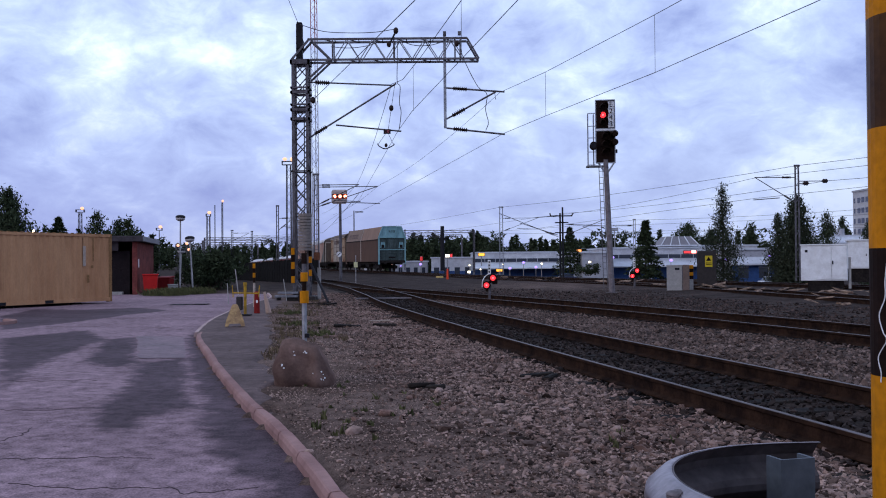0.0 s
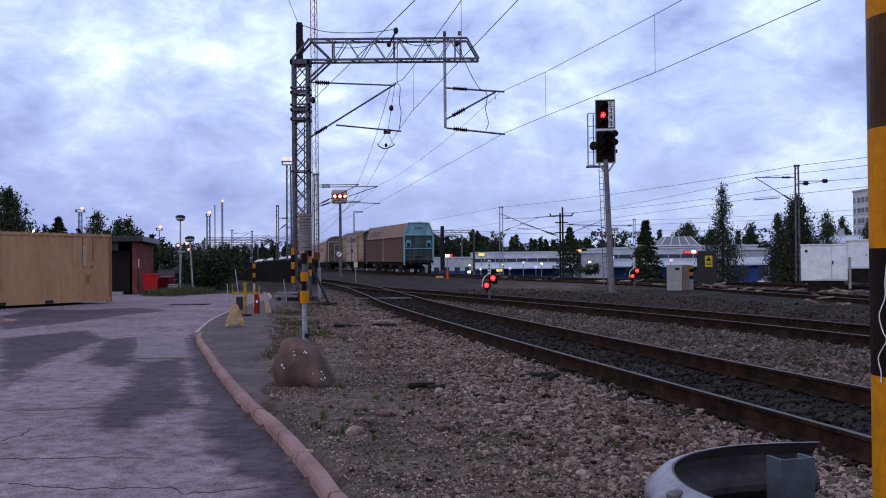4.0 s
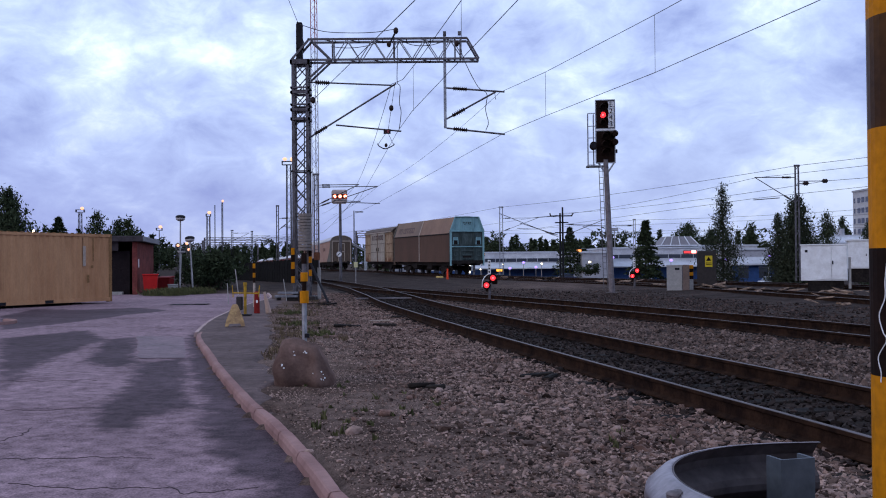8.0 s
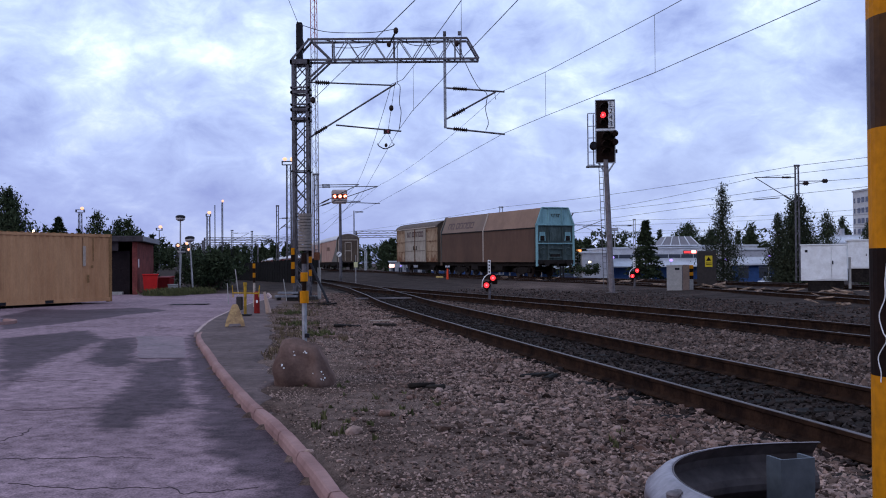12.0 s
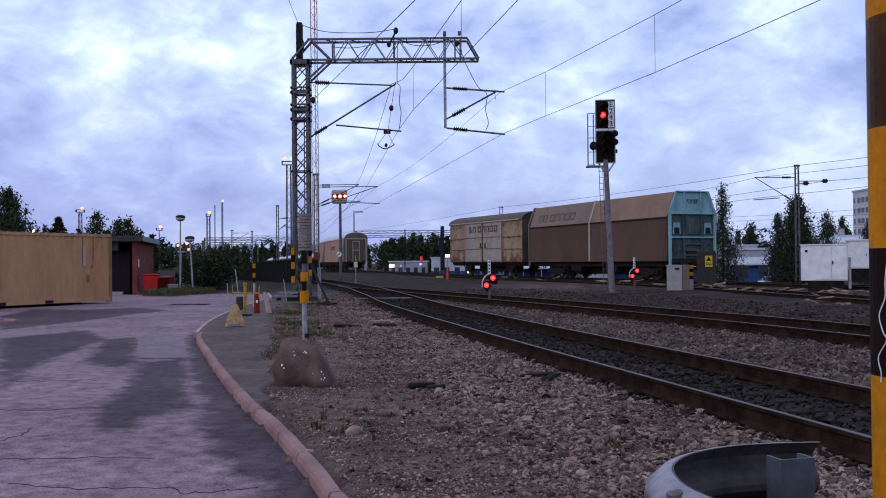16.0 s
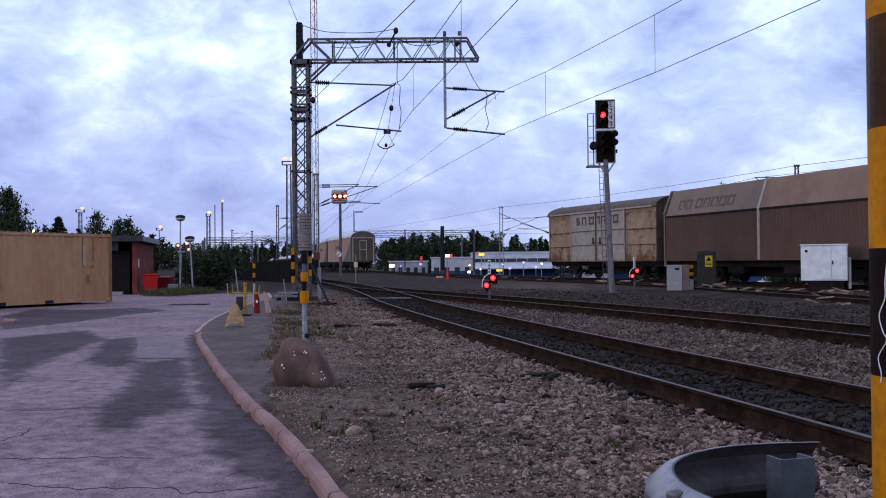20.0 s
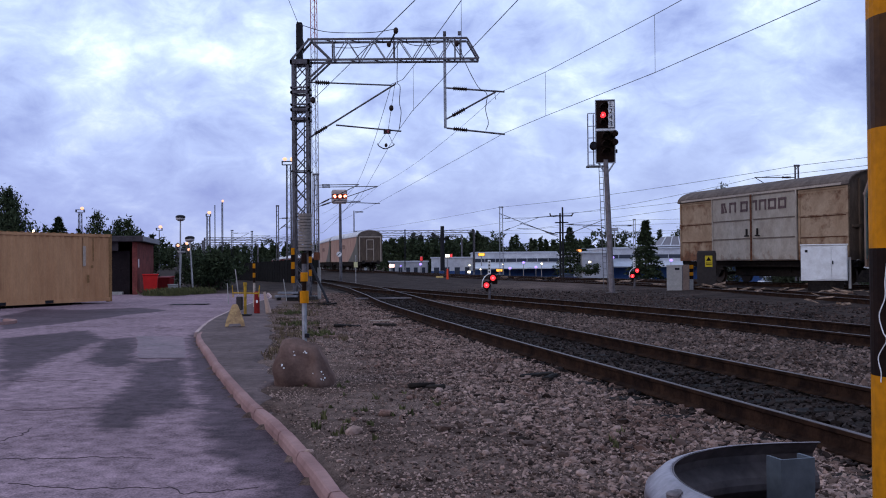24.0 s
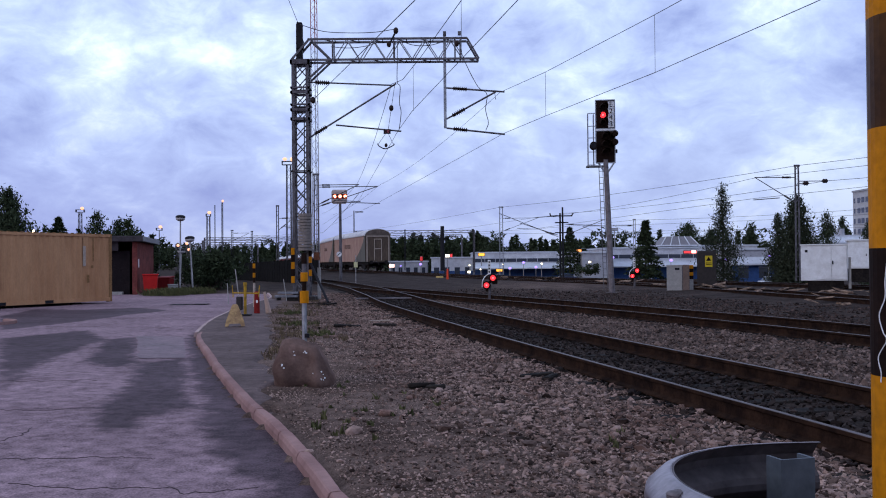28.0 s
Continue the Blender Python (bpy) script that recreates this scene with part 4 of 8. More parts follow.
    # faded word on the shoulder of the rear half
    for sy in (-1, 1):
        x = -7.35
        for wd, hollow in ((0.56, 0), (0.56, 1), (0.0, 9), (0.60, 2), (0.60, 1), (0.60, 1), (0.60, 2), (0.60, 2)):
            if hollow == 9:
                x += 0.30
                continue
            bm = mesh()
            for dx, dz, ww, hh in ((0.06, 0.27, 0.12, 0.54), (wd - 0.06, 0.27, 0.12, 0.54 if hollow else 0.3), (wd / 2, 0.48, wd, 0.11), (wd / 2, 0.06, wd if hollow > 1 else 0.1, 0.11)):
                zc = 3.86 + dz
                yc = W + (T - W) * (zc - ZE) / (ZR - ZE) + 0.012
                box(bm, (ww, 0.012, hh * 1.04), (x + dx, sy * yc, zc), rot=(sy * 19.3, 0, 0))
            part("lettering_mark", bm, mat("bleached_brown_lettering", (0.135, 0.095, 0.094), 0.8, vary=0.25, scale=5, grain=40, bump=0.05), w)
            x += wd + 0.12
    return w


def box_wagon():
    """Two-axle covered wagon with double doors, rusty white."""
    L, W, ZF, ZE = 13.0, 1.49, 1.10, 4.22
    w = thing("box_wagon", "rusty dirty-white two-axle covered wagon with double doors", "freight wagon")
    d0, d1 = -3.33, 3.33
    for sy in (-1, 1):
        for a, b in ((-L / 2, d0), (d1, L / 2)):
            bm = mesh()
            box(bm, (b - a, 0.05, ZE - ZF), ((a + b) / 2, sy * (W - 0.03), (ZE + ZF) / 2))
            side = part("side_panel", bm, M_PLANK, w, "rust-stained whitish side panel")
            for x in (a + 0.06, b - 0.06):
                part("side_post", box(mesh(), (0.12, 0.08, ZE - ZF), (x, sy * W, (ZE + ZF) / 2)), M_PLANK, side)
            for z in (ZF + 0.06, 2.15, 3.05, ZE - 0.06):
                part("side_rail", box(mesh(), (b - a, 0.07, 0.09), ((a + b) / 2, sy * W, z)), M_PLANK, side)
            # shade below the two middle rails, painted as thin rust-brown strips
            for z in (2.10, 3.00):
                part("rail_shade_strip", box(mesh(), (b - a - 0.3, 0.02, 0.03), ((a + b) / 2, sy * (W + 0.005), z - 0.02)), M_RUST, side, "rust-brown strip painting the shade under a side rail")
        for k, (a, b) in enumerate(((d0, -0.02), (0.02, d1))):
            bm = mesh()
            box(bm, (b - a - 0.04, 0.06, ZE - ZF + 0.02), ((a + b) / 2, sy * (W + 0.07), (ZE + ZF) / 2), bevel=0.012)
            door = part("door", bm, M_DOORWHITE, w, "dirty white sliding door leaf")
            bm = mesh()
            for z in (ZF + 0.03, 2.15, 3.05, ZE - 0.02):
                box(bm, (b - a - 0.06, 0.035, 0.05), ((a + b) / 2, sy * (W + 0.11), z))
            part("door_rib", bm, M_ROOFBROWN, door, "dark rusty rib")
            for x in (a + 0.05, b - 0.05):
                part("door_edge", box(mesh(), (0.09, 0.05, ZE - ZF), (x, sy * (W + 0.105), (ZE + ZF) / 2)), M_DOORWHITE, door)
            bm = mesh()
            x = b - 0.35 if k == 0 else a + 0.45
            box(bm, (0.10, 0.06, 0.34), (x, sy * (W + 0.13), 2.45), bevel=0.01)
            box(bm, (0.34, 0.05, 0.06), (x, sy * (W + 0.13), 2.28))
            part("door_handle", bm, M_UNDER, door, "dark latch handle")
        bm = mesh()
        box(bm, (0.13, 0.06, ZE - ZF + 0.05), (0, sy * (W + 0.13), (ZE + ZF) / 2))
        part("closing_bar", bm, M_RUST, w, "rusty closing bar between the doors")
        bm = mesh()
        box(bm, (L - 0.6, 0.10, 0.09), (0, sy * (W + 0.08), ZE + 0.05))
        part("door_track", bm, M_PALESTRIP, w)
        marks = [(0.52, 0.5, 0), (0.54, 0.5, 1), (0.56, 0.5, 2), (0.56, 0.5, 1), (0.54, 0.5, 1), (0.56, 0.5, 2), (0.56, 0.5, 2)]
        stroke_row(w, -2.5, 3.46, sy * (W + 0.115), marks, 0.17, M_LOGO)
    # arched roof with overhanging edges
    arc = [(math.sin(a) * (W + 0.12), ZE + 0.02 + 0.66 * math.cos(a) ** 1.0) for a in np.linspace(-math.pi / 2, math.pi / 2, 15)]
    inner = [(y * 0.97, z - 0.05) for y, z in arc[::-1]]
    v, f = prism(arc + inner, L + 0.24, "x")
    part("roof", (v, f), M_ROOFBROWN, w, "tarred brown arched roof", smooth=False)
    for sx in (-1, 1):
        rim = [(-W + 0.02, ZF), (W - 0.02, ZF)] + [(y * 0.93, z - 0.02) for y, z in arc[::-1]]
        v, f = prism(rim, 0.06, "x")
        end = part("end_wall", ([(x + sx * (L / 2 - 0.03), y, z) for x, y, z in v], f), M_ENDWOOD, w, "brown plank end wall")
        for y in (-0.95, -0.35, 0.35, 0.95):
            part("end_post", box(mesh(), (0.10, 0.10, ZE - ZF + 0.3), (sx * (L / 2 + 0.04), y, (ZE + ZF) / 2 + 0.1)), M_ENDWOOD, end)
        part("end_rail", box(mesh(), (0.12, 2.7, 0.12), (sx * (L / 2 + 0.03), 0, 2.5)), M_ENDWOOD, end)
        buffers(w, sx * (L / 2), sx)
    bm = mesh()
    box(bm, (L, 2.5, 0.14), (0, 0, ZF - 0.08))
    for sy in (-1.0, 1.0):
        box(bm, (L, 0.14, 0.26), (0, sy, 0.93))
        for x in (-3.8, 3.8):
            v, f = prism([(-0.62, 0.82), (-0.18, 0.30), (0.18, 0.30), (0.62, 0.82)], 0.06)
            base = [bm.verts.new((a + x, b + sy * 1.03, c)) for a, b, c in v]
            for fc in f:
                bm.faces.new([base[i] for i in fc])
            box(bm, (1.5, 0.09, 0.10), (x, sy * 1.06, 0.68), bevel=0.02)
    box(bm, (1.6, 0.8, 0.4), (0.5, 0, 0.7))
    part("underframe", bm, M_UNDER, w, "sooty steel underframe")
    for sx in (-3.8, 3.8):
        wheelset(w, sx)
    return w


def long_van():
    """Long bogie van with an arched pale roof, salmon and grey-green sides and a planked end with a white-framed door."""
    L, W, ZF, ZE = 21.4, 1.50, 1.10, 4.12
    w = thing("long_van", "long bogie van, salmon and grey-green, with pale arched roof", "freight wagon", group="vans of the standing train")
    for sy in (-1, 1):
        # salmon field over the rear, grey-green towards the leading end, parted by a curve
        xs = [3.6 + 6.4 * math.sin(u * 1.45) for u in np.linspace(0, 1, 10)]
        zs = np.linspace(ZF, ZE, 10)
        out1 = [(-L / 2, ZF)] + [(x, z) for x, z in zip(xs, zs)] + [(-L / 2, ZE)]
        out2 = [(L / 2, ZE)] + [(x + 0.003, z) for x, z in zip(xs[::-1], zs[::-1])] + [(L / 2, ZF)]
        for name, o, m, lab in (("side_panel", out1, M_SALMON, "salmon-orange painted side"), ("side_panel", out2, M_SLATE, "grey-green painted side")):
            v, f = prism(o, 0.06)
            bm = mesh()
            vs = [bm.verts.new((a, b + sy * (W - 0.03), c)) for a, b, c in v]
            for fc in f:
                bm.faces.new([vs[i] for i in fc])
            bmesh.ops.recalc_face_normals(bm, faces=bm.faces)
            part(name, bm, m, w, lab)
        for x in (-L / 2 + 0.1, L / 2 - 0.1):
            part("side_rib", box(mesh(), (0.05, 0.03, ZE - ZF - 0.2), (x, sy * (W + 0.01), (ZE + ZF) / 2)), M_SLATE, w)
        stroke_row(w, -2.6, 2.75, sy * (W + 0.02), [(0.62, 0.5, 1), (0.6, 0.5, 2), (0.6, 0.5, 1), (0.6, 0.5, 2), (0.6, 0.5, 2)], 0.18, mat("faint_brown_lettering", (0.20, 0.125, 0.105), 0.8, vary=0.2))
    arc = [(math.sin(a) * (W + 0.08), ZE + 0.80 * math.cos(a)) for a in np.linspace(-math.pi / 2, math.pi / 2, 17)]
    v, f = prism(arc + [(y * 0.97, z - 0.05) for y, z in arc[::-1]], L + 0.1, "x")
    part("roof", (v, f), M_ALUROOF, w, "pale arched sheet roof")
    for sx in (-1, 1):
        rim = [(-W + 0.02, ZF), (W - 0.02, ZF)] + [(y * 0.94, z - 0.02) for y, z in arc[::-1]]
        v, f = prism(rim, 0.06, "x")
        end = part("end_wall", ([(x + sx * (L / 2 - 0.03), y, z) for x, y, z in v], f), M_ENDWOOD, w, "brown plank end wall")
        x = sx * (L / 2 + 0.03)
        bm = mesh()
        for y in (-1.3, 1.3):
            box(bm, (0.08, 0.12, ZE - ZF), (x, y, (ZE + ZF) / 2))
        box(bm, (0.08, 2.6, 0.12), (x, 0, ZE - 0.05))
        for y in (-0.42, 0.42):
            box(bm, (0.07, 0.08, 2.5), (x, y, 2.5))
        for z in (2.6, 3.72):
            box(bm, (0.07, 0.84, 0.09), (x, 0, z))
        part("end_frame", bm, M_PALESTRIP, end, "pale frame of the end door")
        part("arch_board", ([(x + sx * 0.012, y * 0.9, max(z - 0.06, ZE)) for y, z in arc], [tuple(range(17))]), M_ROOFBROWN, end, "tan board under the roof arch")
        buffers(w, sx * L / 2, sx)
    bm = mesh()
    box(bm, (L - 0.1, 2.5, 0.14), (0, 0, ZF - 0.08))
    for sy in (-1.1, 1.1):
        box(bm, (L - 0.1, 0.12, 0.34), (0, sy, 0.90))
    box(bm, (7, 1.8, 0.4), (0, 0, 0.72))
    part("underframe", bm, M_UNDER, w)
    for sx in (-7.6, 7.6):
        bogie(w, sx)
        for d in (-0.95, 0.95):
            wheelset(w, sx + d)
    return w


def sheeted_truck():
    """Low two-axle truck with dull red sides under a pale ridged sheet."""
    L, W = 13.3, 1.45
    w = thing("sheeted_truck", "low dull-red two-axle truck under a pale sheet", "freight wagon", group="low trucks at the tail of the train")
    for sy in (-1, 1):
        part("side_wall", box(mesh(), (L, 0.06, 1.0), (0, sy * (W - 0.03), 1.60)), M_TRUCKRED, w, "dull red side wall")
        for i in range(9):
            part("side_post", box(mesh(), (0.10, 0.06, 1.0), (-L / 2 + 0.1 + (L - 0.2) * i / 8, sy * (W + 0.02), 1.60)), M_TRUCKRED, w)
    for sx in (-1, 1):
        part("end_wall", box(mesh(), (0.06, 2 * W - 0.13, 1.0), (sx * (L / 2 - 0.03), 0, 1.60)), M_TRUCKRED, w)
        buffers(w, sx * L / 2, sx)
    hump = [(-W - 0.04, 1.98), (-W + 0.1, 2.12), (-0.7, 2.52), (0, 2.74), (0.7, 2.52), (W - 0.1, 2.12), (W + 0.04, 1.98)]
    part("sheet", prism(hump, L - 0.1, "x"), M_ALUROOF, w, "pale ridged sheet")
    part("underframe", box(mesh(), (L, 2.4, 0.24), (0, 0, 0.96)), M_UNDER, w)
    for x in (-3.6, 3.6):
        wheelset(w, x)
    return w


def ride(s, base):
    """Pose of a wagon whose middle is s along the running track, its bogies base apart."""
    a, b = TRACK_C.at(s - base / 2), TRACK_C.at(s + base / 2)
    d, m = b - a, (a + b) / 2
    za, zb = rise(a[1]), rise(b[1])
    return pose(m[0], m[1], 0.32 + (za + zb) / 2, 0, -math.degrees(math.atan2(zb - za, base)), math.degrees(math.atan2(d[1], d[0])))


# how far the free-rolling cut, and the following train, have come along the running track
CUT_T = [0, 1, 3, 7, 10, 12, 15, 17, 19, 21, 24, 26, 28]
CUT_S = [303.70, 306.26, 311.70, 324.98, 335.91, 343.55, 355.55, 363.97, 372.48, 380.94, 392.43, 399.80, 406.9]
VAN_T = [0, 3, 7, 10, 12, 15, 17, 21, 24, 28]
VAN_S = [260.0, 264.6, 269.6, 273.2, 277.2, 281.7, 284.9, 289.2, 292.1, 295.9]


def glide(t, ts, ss):
    """Smooth value at t through the given ones."""
    t = float(t)
    i = max(0, min(len(ts) - 2, int(np.searchsorted(ts, t, side="right")) - 1))
    def slope(k):
        a, b = max(k - 1, 0), min(k + 1, len(ts) - 1)
        return (ss[b] - ss[a]) / (ts[b] - ts[a])
    h = ts[i + 1] - ts[i]
    u = (t - ts[i]) / h
    return ((2 * u ** 3 - 3 * u * u + 1) * ss[i] + (u ** 3 - 2 * u * u + u) * h * slope(i) + (3 * u * u - 2 * u ** 3) * ss[i + 1] + (u ** 3 - u * u) * h * slope(i + 1))


hood = sliding_wall_wagon()
part("brake_gear", box(mesh(), (8.4, 0.7, 0.52), (0, 0, 0.56), bevel=0.04), M_UNDER, hood, "sooty brake gear under the floor")
covered = box_wagon()
part("brake_gear", box(mesh(), (6.4, 0.7, 0.5), (0, 0, 0.58), bevel=0.04), M_UNDER, covered, "sooty brake gear under the floor")
vans = [long_van()]
tagged(vans[0], "leading long van, salmon and grey-green, with pale arched roof")
vans.append(copy_thing(vans[0], Matrix.Identity(4)))
tagged(vans[-1], "following long bogie van, salmon and grey-green, with pale arched roof")
trucks = [sheeted_truck()]
for k in range(3):
    trucks.append(copy_thing(trucks[0], Matrix.Identity(4)))


# ---------------------------------------------------------------- things on the near ground
UNIT = {}


def strut(parent, a, b, w, material, name="brace", h=None, round_bar=False):
    """A bar between two points as a part, sharing one unit mesh per kind."""
    key = (material.name, round_bar)
    if key not in UNIT:
        bm = mesh()
        if round_bar:
            bmesh.ops.create_cone(bm, cap_ends=True, segments=8, radius1=0.5, radius2=0.5, depth=1.0)
        else:
            bmesh.ops.create_cube(bm, size=1.0)
        me = bpy.data.meshes.new("bar")
        bm.to_mesh(me)
        bm.free()
        me.materials.append(material)
        UNIT[key] = me
    a, b = Vector(a), Vector(b)
    d = b - a
    o = new(name, UNIT[key])
    o.parent = parent
    o.matrix_basis = Matrix.Translation((a + b) / 2) @ d.to_track_quat("Z", "Y").to_matrix().to_4x4() @ Matrix.Diagonal((w, h or w, d.length, 1))
    return o


def rough_solid(bm, amount, size, seed=0.0):
    bm.normal_update()
    for v in bm.verts:
        v.co += v.normal * (wobble(v.co, size, amount, seed) + wobble(v.co, size * 3.1, amount * 0.35, seed + 7))
    return bm


def boulder_face(ob, x, z):
    """Depth at which the front of the solid lies over a spot."""
    hit, p, _, _ = ob.ray_cast((x, -2, z), (0, 1, 0))
    return p.y if hit else -0.3


def boulder():
    bm = mesh()
    bmesh.ops.create_icosphere(bm, subdivisions=4, radius=1.0)
    # block with a peak to one side, a sloping top and a cleft down its face
    prof_x, prof_h = (-0.37, -0.32, -0.23, -0.03, 0.02, 0.15, 0.26, 0.36), (0.34, 0.50, 0.64, 0.585, 0.545, 0.545, 0.37, 0.20)
    f = lambda a, p: math.copysign(abs(a) ** p, a)
    for v in bm.verts:
        x, y, z = v.co
        sx, sy, up = f(x, 0.60), f(y, 0.68), 0.5 * (f(z, 0.52) + 1)
        px = 0.365 * sx
        h = float(np.interp(px, prof_x, prof_h))
        cleft = 0.07 * math.exp(-((px - 0.02 - 0.03 * up) / 0.06) ** 2) * step(0.95, 0.6, up) if y < -0.2 else 0.0
        bulge = 0.06 * math.exp(-((px - 0.20) / 0.12) ** 2 - ((up - 0.35) / 0.3) ** 2) if y < 0 else 0.0
        v.co = Vector((px * (1.0 - 0.06 * up), 0.34 * sy * (1.0 - 0.22 * up) + cleft - bulge, up * h - 0.05))
    rough_solid(bm, 0.052, 4.4, 2)
    rough_solid(bm, 0.010, 11.0, 5)
    b = lone("boulder", bm, M_BOULDER, "brown granite boulder with white splashes, holding a marker post", "boulder", pose(-1.625, 11.2, 0.02, 0, 0, 6), smooth=True)
    random.seed(3)
    for x, z in ((-0.11, 0.43), (-0.10, 0.39), (0.0, 0.42), (0.015, 0.43), (0.03, 0.41), (0.11, 0.19), (0.20, 0.20), (0.22, 0.17), (0.225, 0.11), (0.20, 0.12), (0.235, 0.13), (-0.24, 0.28), (-0.22, 0.25)):
        y = boulder_face(b, x, z)
        bm = mesh()
        ball(bm, (0, 0, 0), random.uniform(0.006, 0.014), (random.uniform(0.8, 1.6), 0.4, random.uniform(0.7, 1.5)), 1)
        s = part("paint_splash", bm, M_WHITE, b)
        s.matrix_basis = pose(x, y, z)
    return b


boulder()


def banded_post(name, label, category, at, r, bands, tilt=(0, 0), n=14):
    """A round post in painted bands: (from, to, material, radius factor)."""
    p = thing(name, label, category, at @ pose(0, 0, 0, tilt[0], tilt[1], 0))
    for z0, z1, m, k in bands:
        bm = mesh()
        rod(bm, (0, 0, z0), (0, 0, z1), r * k, n=n)
        part("band", bm, m, p)
    return p


marker = banded_post("marker_post", "grey marker post with yellow and black sleeves behind a boulder", "post", pose(-1.70, 11.75, 0.0), 0.034,
                     [(0.0, 0.98, M_GALV, 0.9), (0.97, 1.12, M_YELLOW, 1.62), (1.12, 1.235, M_BLACK, 0.8), (1.235, 1.345, M_YELLOW, 1.32), (1.345, 1.45, M_MAST, 0.85), (1.45, 1.58, M_BLACK, 1.0)])
bm = mesh()
rod(bm, (0.035, -0.03, 0.55), (0.035, -0.03, 0.60), 0.03, n=10)
part("shackle", bm, M_DARK, marker)
part("latch_bar", rod(mesh(), (-0.062, 0.0, 0.98), (-0.062, 0.0, 1.11), 0.012, n=6), M_DARK, marker)

# end of a crash barrier, bent round in a loop
W_BEAM = [(0.0, 0.0), (0.030, 0.012), (0.075, 0.055), (0.080, 0.085), (0.020, 0.130), (0.015, 0.155), (0.020, 0.180), (0.080, 0.225), (0.075, 0.255), (0.030, 0.298), (0.0, 0.31)]
W_THICK = W_BEAM + [(x - 0.012, z) for x, z in W_BEAM[::-1]]
barrier = thing("crash_barrier", "galvanised crash barrier end bent round in a loop", "crash barrier", pose(0, 0, 0))
loop = [(x - 0.033, y) for x, y in [(1.47, 3.70), (1.30, 3.69), (1.11, 3.64), (0.97, 3.55), (0.87, 3.44), (0.80, 3.30), (0.768, 3.14), (0.772, 2.98), (0.81, 2.82), (0.88, 2.67), (1.0, 2.54), (1.2, 2.46), (1.6, 2.44), (2.5, 2.50)]]
lp = smooth_line(loop, 6)
part("rail_beam", sweep([(x, y, 0.44) for x, y in lp], W_THICK), M_BARRIER, barrier, "bent galvanised W-shaped beam", smooth=True)
# thin liner whose dark colour stands in for the ground reflected inside the beam
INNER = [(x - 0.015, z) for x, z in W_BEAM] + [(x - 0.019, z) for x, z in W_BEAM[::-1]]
part("inner_face", sweep([(x, y, 0.44) for x, y in lp], INNER), mat("zinc_dark_reflection", (0.115, 0.100, 0.108), 0.7, 0.2, vary=0.3, scale=3, grain=25, bump=0.1, tint=(0.052, 0.045, 0.050)), barrier, "inside of the beam, ground reflection painted dark")
bm = mesh()
rod(bm, (0.715, 2.955, 0.70), (0.700, 2.95, 0.738), 0.026, n=12)
ball(bm, (0.700, 2.95, 0.736), 0.025, (1, 1, 0.45), 2)
part("bolt", bm, M_POLE, barrier, "domed grey bolt head")
bm = mesh()
chan = [(-0.07, -0.045), (-0.07, 0.045), (0.07, 0.045), (0.07, -0.045), (0.058, -0.045), (0.058, 0.035), (-0.058, 0.035), (-0.058, -0.045)]
vs0 = [bm.verts.new((x, y, -0.1)) for x, y in chan]
vs1 = [bm.verts.new((x, y, 0.735)) for x, y in chan]
for i in range(8):
    bm.faces.new((vs0[i], vs0[(i + 1) % 8], vs1[(i + 1) % 8], vs1[i]))
for q in ((0, 1, 6, 7), (1, 2, 5, 6), (2, 3, 4, 5)):
    bm.faces.new([vs1[i] for i in q])
bmesh.ops.recalc_face_normals(bm, faces=bm.faces)
pst = part("post", bm, mat("blue_grey_zinc_post", (0.10, 0.115, 0.14), 0.6, 0.3, vary=0.2, scale=5, grain=30, bump=0.08), barrier, "grey steel channel post")
pst.matrix_basis = pose(1.255, 3.50, 0, 0, 0, 195)

# tall clearance post close by
# upper black band: an unseen lamp's orange reflection is put into its brown colour
tall = banded_post("clearance_post", "tall round post in yellow and black bands", "post", pose(1.466, 3.0, 0.0), 0.125,
                   [(-0.1, 0.31, M_BLACK, 1.0), (0.31, 0.70, M_YELLOW, 1.0), (0.70, 1.087, M_YELLOW, 1.0), (1.087, 1.483, M_BLACK, 1.0), (1.483, 1.857, M_YELLOW, 1.0), (1.857, 2.205, mat("black_band_orange_reflection", (0.070, 0.031, 0.009), 0.45, vary=0.3, scale=4, grain=40, bump=0.1, tint=(0.040, 0.018, 0.008)), 1.0), (2.205, 2.7, M_YELLOW, 1.0)], n=32)
wire_pts = []
for across, z in ((0.062, 1.475), (0.072, 1.43), (0.077, 1.38), (0.078, 1.33), (0.095, 1.276), (0.085, 1.226), (0.075, 1.20), (0.099, 1.148), (0.092, 1.10), (0.093, 1.07)):
    depth = math.sqrt(0.128 ** 2 - across ** 2) + 0.003
    wire_pts.append((-0.898 * across - 0.439 * depth, 0.439 * across - 0.898 * depth, z))
ring8 = [(0.0019 * math.cos(a), 0.0019 * math.sin(a)) for a in np.linspace(0, 2 * math.pi, 6, endpoint=False)]
tw = part("cable", sweep(smooth_line(wire_pts, 8), ring8, up=(0, 1, 0)), M_WHITE, tall, "thin white loose cable")

# yellow concrete wedge, yellow stand, striped rods by the kerb
prof = [(-0.25, 0.0), (-0.17, 0.0), (-0.13, 0.07), (0.13, 0.07), (0.17, 0.0), (0.25, 0.0), (0.22, 0.14), (0.08, 0.52), (0.05, 0.56), (-0.05, 0.56), (-0.08, 0.52), (-0.22, 0.14)]
v, f = prism(prof, 0.30)
v = [(x * 0.86, y * (1.0 - 0.65 * z / 0.56) * 0.86, z * 0.86) for x, y, z in v]
